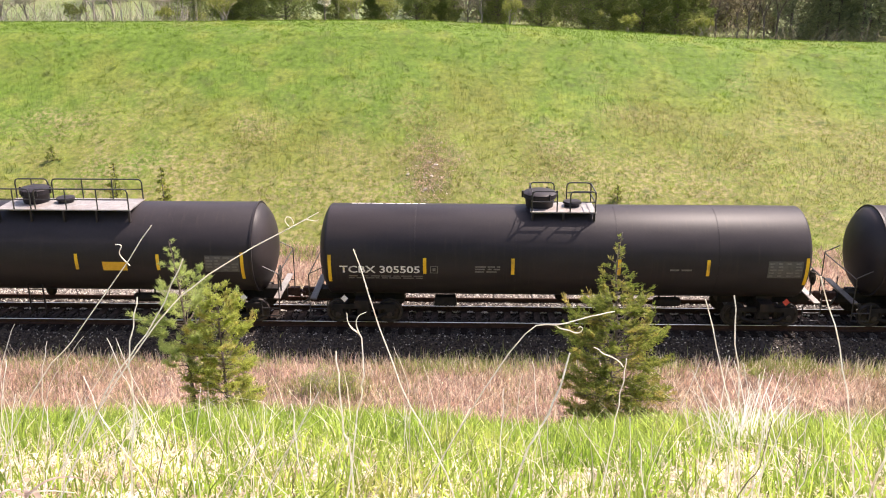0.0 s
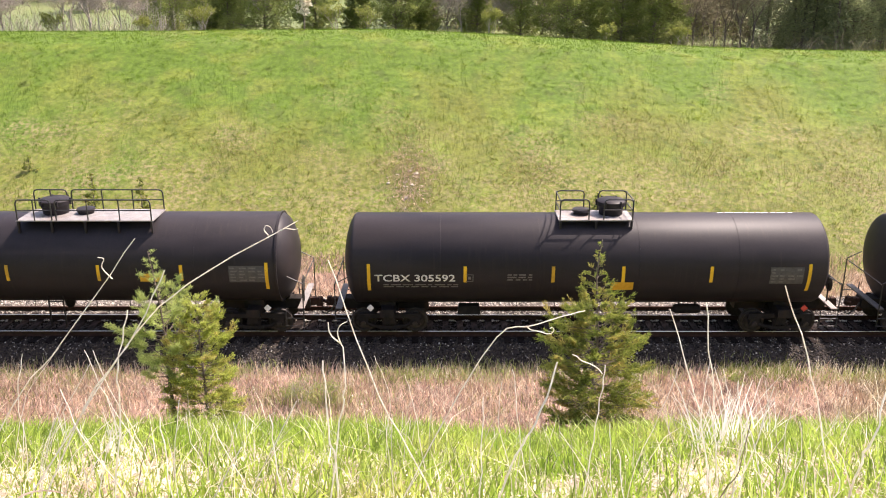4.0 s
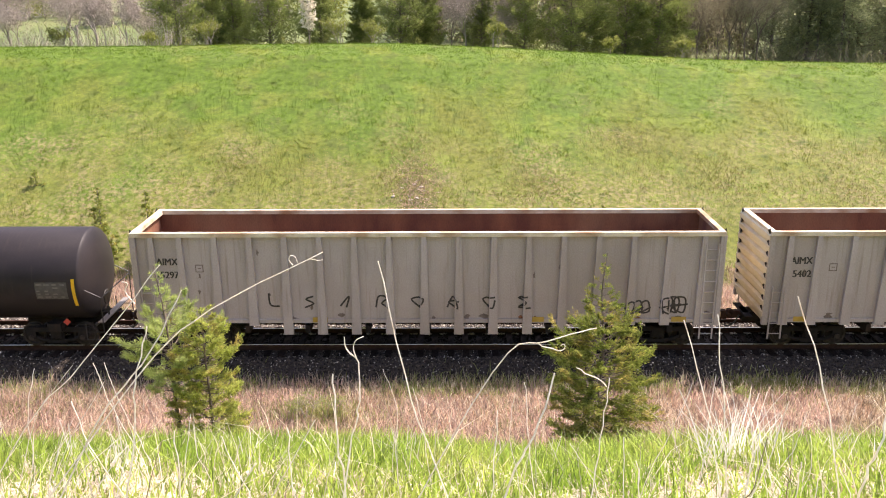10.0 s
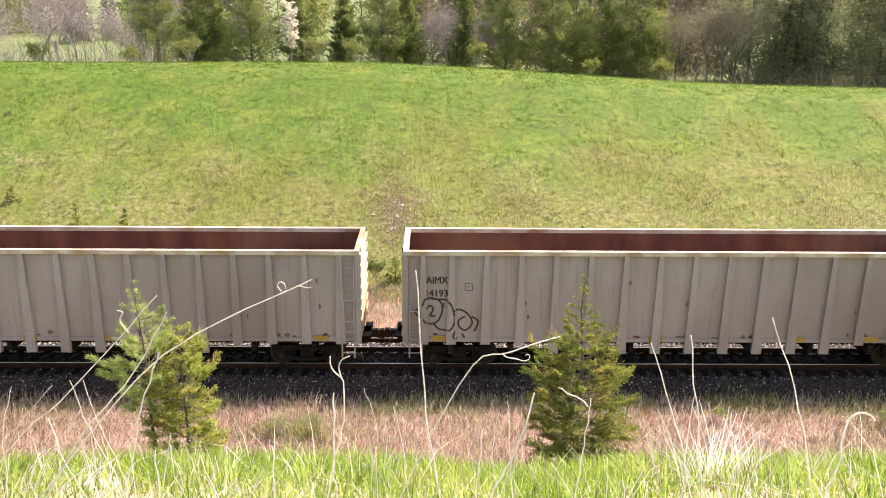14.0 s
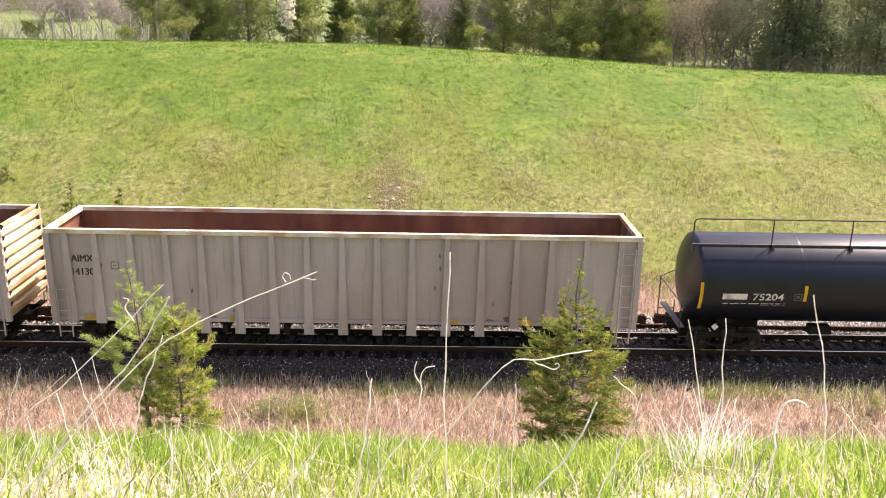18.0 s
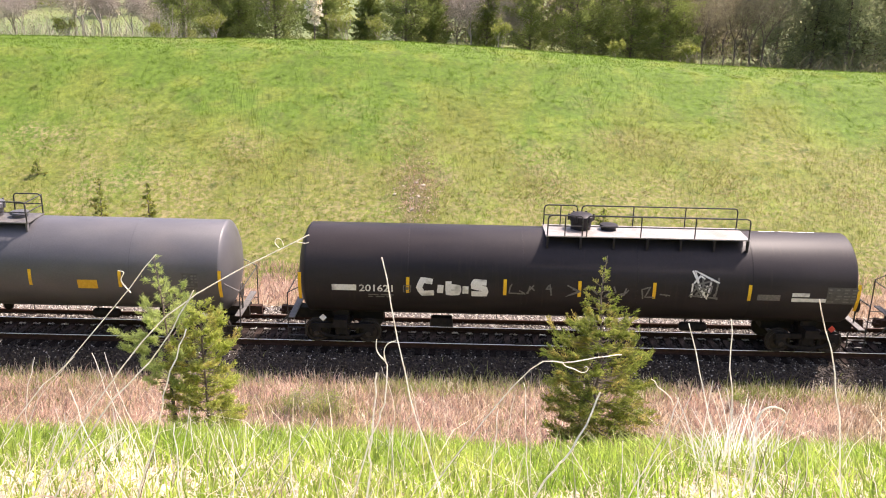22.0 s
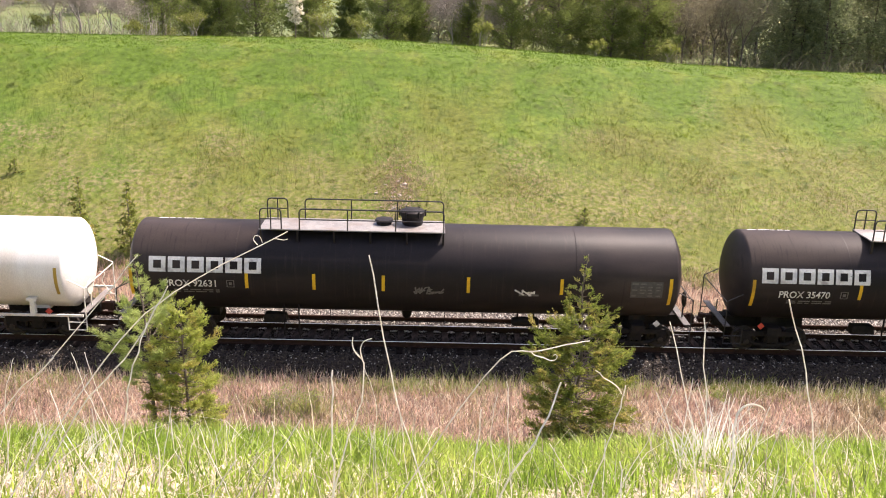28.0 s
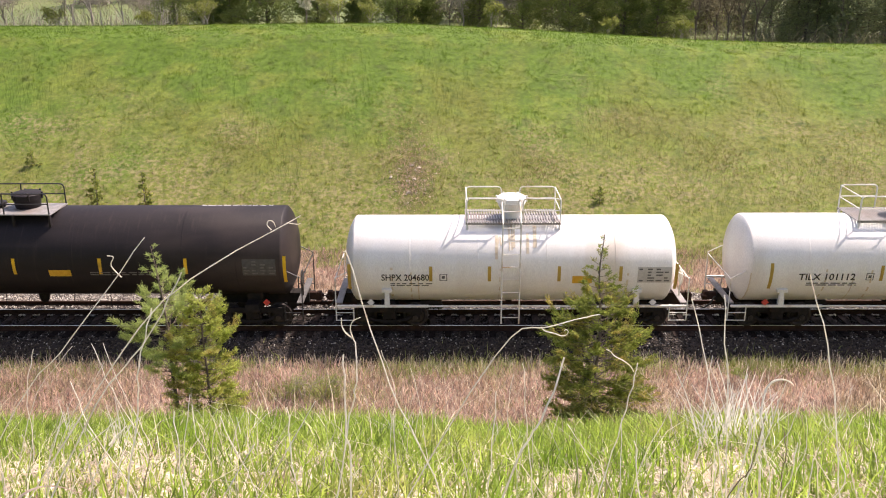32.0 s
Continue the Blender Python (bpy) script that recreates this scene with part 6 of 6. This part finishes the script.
# ---------- dry stalks close to the camera ----------
SWAYING = []
SWAY = [(0, -1), (1, -0.8), (1.5, -0.9), (2, -0.7), (2.7, -1.9), (3.5, -1.9), (5.5, 0.3), (6, 0), (7, -0.2), (8, 0.4), (9, -0.3), (10, 0.7), (11, 1.1), (11.5, 0.8), (12, -0.8), (13, 2), (14, 2.1), (16.5, 3.8), (17, 6.2), (17.5, 6.6), (18, 7.3), (19, 6.9), (20, 4.8), (20.5, 6.5), (21, 2.7), (22, 1.8), (22.3, 2.5), (23, 3.6), (24, 2.6), (25, 4.1), (25.5, 2.2), (28, 2.2), (29, 3.3), (29.2, 3.1), (30, 2.1), (31, 2), (32, 1.1)]


def stalk(x, d, r, low, mid, tip, rows, label="pale dry weed stalk leaning in the wind", extra=(), wood="stalk"):
    """A bent stalk rooted at x, d metres ahead of the eye; rows: seconds and lean in degrees."""
    y = EYE[1] + d
    z = float(gz(x, y)) - 0.03
    root = tagged(new("dry_stalk"), label, "weed stalk", "dry stalks on the near bank")
    up = float(np.interp(y, PROFILE_Y, PROFILE_Z)) - z + 0.022  # the root sits a little lower in hollows
    p0, p1, p2, p3 = Vector((0, 0, 0)), Vector((low[0], 0.02, low[1] + up)), Vector((mid[0], -0.02, mid[1] + up)), Vector((tip[0], 0.03, tip[1] + up))
    pts = []
    key = [p0, p1, p2, p3]
    for i in range(3):  # smooth curve through the four places
        a, b, c, e = key[max(i - 1, 0)], key[i], key[i + 1], key[min(i + 2, 3)]
        for k in range(5):
            q = k / 5
            pts.append(0.5 * (2 * b + (c - a) * q + (2 * a - 5 * b + 4 * c - e) * q * q + (3 * b - 3 * c + e - a) * q ** 3))
    pts.append(p3)
    bm = bm_new()
    kink = random.Random(int(x * 1000) + 7)
    pts = [v + Vector((kink.uniform(-1, 1), kink.uniform(-1, 1), 0)) * r * 0.9 for v in pts]
    tube(bm, pts, r * 0.54, 7, r * 0.36)
    part("stem", bm, M[wood], root)
    for line, rr in extra:
        bm = bm_new()
        tube(bm, smooth_line([(p3.x + u, 0.03, p3.z + v) for u, v in line]), rr * 0.72, 6, rr * 0.42)
        part("twig", bm, M["stalk"], root)
    SWAYING.append((root, (x, y, z), rows))
    return root


FORK = [([(0.0, -0.006), (-0.022, 0.014), (-0.032, 0.035), (-0.033, 0.06)], 0.0035), ([(0.0, -0.006), (-0.008, 0.025), (0.0, 0.05), (0.022, 0.062)], 0.003)]
ARCHTIP = [([(-0.1, -0.052), (-0.114, -0.034), (-0.108, -0.018), (-0.092, -0.022), (-0.084, -0.042)], 0.0024), ([(-0.045, -0.025), (-0.025, -0.028), (-0.008, -0.03), (0.005, -0.026)], 0.0024)]
HOOK = [([(-0.2, -0.045), (-0.185, -0.06), (-0.155, -0.068), (-0.13, -0.078), (-0.113, -0.074), (-0.108, -0.062), (-0.115, -0.055), (-0.122, -0.06)], 0.0028)]
CURL = [([(-0.09, -0.14), (-0.12, -0.1), (-0.11, -0.07), (-0.13, -0.065)], 0.003)]
stalk(0.07, 2.6, 0.0055, (-0.09, 0.32), (-0.21, 0.70), (-0.32, 1.16), [(0, -4.5), (1, -4.0), (1.5, -5.0), (2, -5.0), (2.7, -6.9), (3.5, -6.7), (5.5, 0.3), (6, 0.0), (7, -3.4), (8, -1.0), (9, -2.0), (10, 1.2), (11, 4.4), (11.5, 5.2), (12, 0.2), (13, 2.5), (14, 9.4), (16.5, 11.9), (17, 13.9), (17.5, 17.1), (18, 14.8), (19, 14.7), (20, 9.3), (20.5, 18.9), (21, 2.6), (22, 1.8), (22.3, 0.5), (23, 3.7), (24, 1.6), (25, 3.5), (25.5, -1.0), (28, 2.6), (29, 6.9), (29.2, 6.5), (30, -2.0), (31, 1.4), (32, -3.2)])
stalk(-1.75, 2.9, 0.0055, (0.55, 0.77), (0.84, 1.07), (1.22, 1.29), [(0, 0.7), (1.5, 0.3), (2.7, -1.0), (3.5, -0.3), (5.5, 2.4), (6, 0.0), (7, 0.9), (9, 0.8), (10, 3.5), (11.5, 3.7), (13, 3.9), (14, 5.0), (16.5, 3.7), (17, 5.6), (17.5, 5.8), (18, 6.6), (19, 4.6), (20.5, 5.8), (22.3, 1.0), (23, 1.4), (24, 3.2), (28, 1.0), (29.2, 2.8), (31, 2.3), (32, 0.6)], extra=ARCHTIP)
stalk(-1.86, 2.7, 0.0045, (0.35, 0.58), (0.59, 0.86), (0.85, 1.20), [(0, -0.8), (1.5, -0.4), (2.7, -1.0), (3.5, -0.6), (5.5, 0.7), (6, 0.0), (7, 0.7), (9, 0.1), (10, 2.6), (11.5, 3.6), (13, 4.3), (14, 5.5), (16.5, 6.4), (17.5, 7.4), (19, 6.7), (20.5, 6.2), (22.3, 1.8), (23, 3.4), (24, 3.9), (25.5, 2.1), (28, 2.4), (29.2, 2.7), (31, 2.5), (32, 0.8)], extra=CURL)
stalk(-1.50, 2.5, 0.0055, (0.35, 0.63), (0.53, 0.86), (0.66, 1.09), [(0, -1.1), (1.5, -0.9), (2.7, -1.3), (3.5, -1.1), (5.5, -0.0), (6, 0.0), (7, 0.1), (9, 0.1), (10, 0.9), (11.5, 0.8), (13, 2.1), (14, 2.1), (16.5, 2.4), (17.5, 3.2), (19, 3.2), (20.5, 3.0), (22.3, 2.9), (23, 3.0), (24, 2.9), (25.5, 2.2), (28, 2.0), (29.2, 2.8), (31, 2.0), (32, 1.3)])
stalk(0.93, 2.4, 0.0048, (-0.06, 0.40), (-0.11, 0.74), (-0.14, 1.01), [(0, 0.4), (1, 0.1), (1.5, -0.0), (2, 0.0), (2.7, -1.2), (3.5, -0.9), (5.5, -0.3), (6, 0.0), (7, 0.1), (8, 0.4), (9, -1.0), (10, 0.1), (11, 0.0), (11.5, 0.0), (12, -2.4), (13, 0.2), (14, -0.7), (16.5, 2.3), (17, 3.7), (17.5, 2.6), (18, 5.6), (19, 3.2), (20, 3.6), (20.5, 7.1), (21, 2.5), (22, 2.4), (22.3, 2.5), (23, 2.4), (24, 2.5), (25, 4.1), (25.5, 2.3), (28, 1.3), (29, 3.0), (29.2, 2.8), (30, 3.3), (31, 2.5), (32, 1.6)])
stalk(0.99, 2.5, 0.0045, (-0.11, 0.42), (-0.18, 0.71), (-0.26, 0.98), [(0, 0.9), (1, -0.4), (1.5, -0.7), (2, -0.5), (2.7, -1.9), (3.5, -1.9), (5.5, 0.0), (6, 0.0), (7, -0.2), (8, 0.2), (9, -0.8), (10, -0.3), (11, -1.5), (11.5, 0.1), (12, -2.8), (13, -3.8), (14, -2.2), (16.5, 4.7), (17, 8.0), (17.5, 8.1), (18, 4.9), (19, 5.6), (20, 7.8), (20.5, 12.2), (21, 2.5), (22, 0.8), (22.3, 1.5), (23, 2.7), (24, 2.1), (25, 4.4), (25.5, 2.1), (28, 0.9), (29, 3.1), (29.2, 3.8), (30, 2.2), (31, 1.7), (32, 1.5)])
stalk(1.38, 2.5, 0.0052, (-0.09, 0.33), (-0.20, 0.77), (-0.29, 1.06), [(0, -0.0), (1, -0.6), (1.5, -1.2), (2, -0.4), (2.7, -2.7), (3.5, -2.5), (5.5, -0.4), (6, 0.0), (7, -0.6), (8, -0.7), (9, -1.5), (10, -1.1), (11, -0.6), (11.5, -1.9), (12, -3.4), (13, -3.9), (14, -1.5), (16.5, 2.2), (17, 4.8), (17.5, 4.9), (18, 5.9), (19, 4.5), (20, 3.6), (20.5, 6.5), (21, 3.0), (22, 2.4), (22.3, 3.7), (23, 3.4), (24, 2.2), (25, 4.7), (25.5, 2.6), (28, 1.0), (29, 3.4), (29.2, 3.1), (30, 3.7), (31, 2.5), (32, 1.3)])
stalk(-0.29, 2.7, 0.0048, (0.46, 0.76), (0.65, 0.885), (0.82, 0.905), [(0, -1.2), (1.5, -1.7), (2.7, -4.7), (3.5, -4.6), (5.5, 3.0), (6, 0.0), (7, -1.5), (9, -1.5), (10, -2.1), (11.5, -0.1), (13, -3.5), (16.5, -6.1), (19, 7.2), (22.3, 3.6), (23, 4.0), (24, 2.6), (25.5, 2.7), (28, 0.8), (29.2, 3.6), (31, -0.2), (32, -0.8)], extra=HOOK)
stalk(-0.41, 2.3, 0.0050, (0.10, 0.58), (0.14, 0.78), (0.13, 0.90), [(0, -1.3), (1, -0.4), (1.5, -1.3), (2, -0.5), (2.7, -2.1), (3.5, -2.1), (5.5, 3.2), (6, 0.0), (7, -0.3), (8, 1.0), (9, 1.3), (10, 0.5), (11, 7.6), (11.5, 7.1), (12, 0.7), (13, 0.5), (16.5, 9.0), (17, 11.6), (17.5, 16.6), (18, 16.9), (19, 15.1), (20, 8.1), (21, 6.9), (22, 6.1), (22.3, 5.7), (23, 6.7), (24, 5.5), (25, 7.0), (25.5, 3.5), (28, 5.2), (29, 8.2), (29.2, 8.9), (30, 3.7), (31, 7.5), (32, 0.4)], extra=FORK)
stalk(-0.28, 2.1, 0.0058, (-0.02, 0.52), (-0.03, 0.72), (-0.04, 0.89), [(0, -1.0), (6, 0.2), (9, 0.5), (13, 2.6), (19, 11.6), (23, 6.6), (28, 4.0), (32, 2.7)])
stalk(-0.03, 2.0, 0.0062, (0.20, 0.58), (0.26, 0.76), (0.32, 0.91), [(0, -1.0), (6, 0.0), (9, -0.9), (13, -2.2), (19, 10.2), (23, 4.5), (28, 2.8), (32, 0.5)])
stalk(-1.09, 2.3, 0.0050, (0.12, 0.59), (0.16, 0.84), (0.19, 1.00), [(0, -2.2), (6, 0.0), (9, 0.7), (13, 6.2), (19, 8.6), (23, 7.8), (28, 5.1), (32, 2.8)])

TWIG = [([(-0.006, -0.03), (-0.02, -0.012), (-0.045, 0.004), (-0.075, 0.016), (-0.09, 0.03), (-0.105, 0.036)], 0.003)]
stalk(0.43, 2.5, 0.0046, (0.03, 0.32), (0.05, 0.64), (0.07, 0.78), [(0, 1.0), (2, 0.0), (6, 1.0), (9, 0.5), (13, -0.6), (16.5, 9.0), (19, 14.0), (22, 15.2), (24, 12.0), (28, 8.0), (31, 7.7), (32, 6.5)], extra=TWIG)
stalk(0.98, 2.45, 0.0048, (-0.03, 0.3), (-0.04, 0.55), (-0.05, 0.74), [(t, a * 0.5) for t, a in SWAY])
stalk(1.03, 2.5, 0.0042, (-0.04, 0.3), (-0.05, 0.5), (-0.05, 0.66), [(t, a * 0.6) for t, a in SWAY])
stalk(0.9, 2.4, 0.0038, (0.0, 0.3), (0.02, 0.5), (0.05, 0.62), [(t, a * 0.5) for t, a in SWAY])
NOD = [([(-0.004, -0.008), (0.012, 0.009), (0.032, 0.012), (0.05, 0.002), (0.056, -0.008)], 0.0034)]
stalk(0.86, 1.6, 0.0055, (0.0, 0.66), (0.012, 0.86), (0.05, 0.95), [(0, 0.5), (2, 0.0), (6, 0.5), (9, 0.0), (13, -1.5), (16.5, -6.0), (19, -11.0), (22, -14.4), (28, -14.4), (31, -14.4), (32, -13.5)], extra=NOD)
for x, d, h, ln in ((0.71, 2.2, 0.67, 0.27), (0.42, 2.4, 0.4, 0.2), (1.3, 2.9, 0.45, -0.1), (-0.6, 2.5, 0.42, 0.15), (-1.2, 2.8, 0.5, 0.3)):
    stalk(x, d, 0.0036, (ln * h * 0.5, h * 0.55), (ln * h * 0.8, h * 0.8), (ln * h, h), [(t, a * 0.9) for t, a in SWAY], "dark brown broken weed stem in the grass", wood="darkstem")

# smaller stalks that lean together
rng = random.Random(77)
for i in range(46):
    d = rng.uniform(1.9, 4.0)
    x = rng.uniform(-0.56, 0.56) * (d + 0.3)
    if i < 16:
        x = -rng.uniform(0.28, 0.56) * (d + 0.3)
    elif i < 26:
        x = rng.uniform(0.26, 0.5) * (d + 0.3)
    h = rng.uniform(0.35, 0.72) + (0.08 if i < 16 else 0)
    ln = rng.uniform(-0.4, 0.45)
    cv = rng.uniform(-0.12, 0.12)
    k = rng.uniform(0.5, 1.2)
    stalk(x, d, rng.uniform(0.0024, 0.0048), (ln * h * 0.25 + cv * 0.3, h * 0.33), (ln * h * 0.6 + cv * 0.4, h * 0.7), (ln * h + cv * rng.uniform(0, 1.5), h), [(t, a * k) for t, a in SWAY], "thin bleached weed stalk among the grass")


def straw_tuft(x, d, n, h, seed):
    r = random.Random(seed)
    y = EYE[1] + d
    V, F = [], []
    for i in range(n):
        a, e = r.gauss(-0.06, 0.3), r.uniform(-0.5, 0.5)
        q = h * r.uniform(0.5, 1.1)
        w = r.uniform(0.0026, 0.006)
        p = Vector((r.uniform(-0.07, 0.07), r.uniform(-0.07, 0.07), -0.02))
        o = len(V)
        for k in range(5):
            t = k / 4
            c = p + Vector((a * q * t * (0.4 + 0.6 * t), e * q * t * 0.6, q * t * (1.08 - 0.22 * t * abs(a) * 1.6)))
            V += [(c.x - w * (1 - 0.7 * t), c.y, c.z), (c.x + w * (1 - 0.7 * t), c.y, c.z)]
        F += [(o + 2 * k, o + 2 * k + 1, o + 2 * k + 3, o + 2 * k + 2) for k in range(4)]
    me = bpy.data.meshes.new("straw_tuft")
    me.from_pydata(V, [], F)
    me.materials.append(M["stalk"])
    ob = tagged(new("straw_tuft", me), "tuft of bleached dry grass stems", "grass tuft", "straw tufts on the near bank")
    ob.location = (x, y, float(gz(x, y)))


for i, (x, d, n, h) in enumerate([(1.6, 4.4, 36, 0.54), (1.46, 4.3, 16, 0.5), (1.85, 4.5, 22, 0.42), (-1.9, 4.3, 12, 0.32), (-2.2, 4.6, 12, 0.32), (2.3, 4.7, 10, 0.3), (-0.3, 4.9, 8, 0.28), (0.4, 5.0, 8, 0.26), (-1.2, 4.7, 8, 0.3)]):
    straw_tuft(x, d, n, h, 300 + i)


def broken_reed(x, d, rows):
    """A broken reed with broad withered leaves folded over, close to the ground."""
    y = EYE[1] + d
    z = float(gz(x, y)) - 0.02
    root = tagged(new("broken_reed"), "withered pinkish reed with broad folded leaves", "reed", "dry stalks on the near bank")
    b = bm_new()
    tube(b, smooth_line([(0, 0, 0), (-0.01, 0, 0.12), (0.0, 0.01, 0.2), (0.09, 0.0, 0.225), (0.2, -0.02, 0.23)]), 0.0045, 6, 0.0022)
    part("stem", b, M["stalk"], root)
    for a0, turn, length, wide, drop in ((0.25, 0.4, 0.2, 0.016, 0.16), (-0.35, -0.9, 0.22, 0.012, 0.05), (0.9, 1.2, 0.26, 0.01, 0.02), (0.1, 2.6, 0.16, 0.014, 0.12)):
        b = bm_new()
        last = None
        for k in range(9):
            t = k / 8
            c = Vector((math.sin(a0) * length * t * (1 + 0.3 * t), math.sin(turn) * 0.06 * t, 0.19 + length * 0.3 * math.sin(t * 2.6) - drop * t * t))
            w = wide * math.sin(0.35 + 2.7 * t)
            ring = [b.verts.new(c + Vector((-w * math.cos(turn * t), 0.3 * w, w * 0.5))), b.verts.new(c), b.verts.new(c + Vector((w * math.cos(turn * t), 0.3 * w, w * 0.6)))]
            if last:
                b.faces.new((last[0], last[1], ring[1], ring[0]))
                b.faces.new((last[1], last[2], ring[2], ring[1]))
            last = ring
        part("leaf", b, M["reedleaf"], root, smooth=60)
    SWAYING.append((root, (x, y, z), rows))


broken_reed(-1.33, 2.33, [(t, a * 2.5) for t, a in SWAY])
broken_reed(-1.62, 2.75, [(t, a) for t, a in SWAY])


# ---------- movement ----------
def motions():
    times = [0.0, 0.1] + [float(t) for t in range(1, 32)] + [31.9, 32.0]
    for car, s, length in CARS:
        walk(car, [(t, pose(s - run(t), 0, 0)) for t in times])
    for ws, car, at in WHEELSETS:
        s, length = next((s, n) for c, s, n in CARS if c is car)
        near = [k for k in range(0, 961) if abs(s - run(k / 30)) < 16 + length / 2]
        if not near:
            near = [0, 1]
        rows = [(k / 30, pose(*at, 0, math.degrees(-run(k / 30) / 0.42) % 360, 0)) for k in near]
        walk(ws, rows)
    for root, (x, y, z), rows in SWAYING:
        rows = [(t, a) for t, a in rows]
        if rows[-1][0] < 32:
            rows.append((32.0, rows[-1][1]))
        walk(root, [(t, pose(x, y, z, 0, a, 0)) for t, a in rows])


motions()
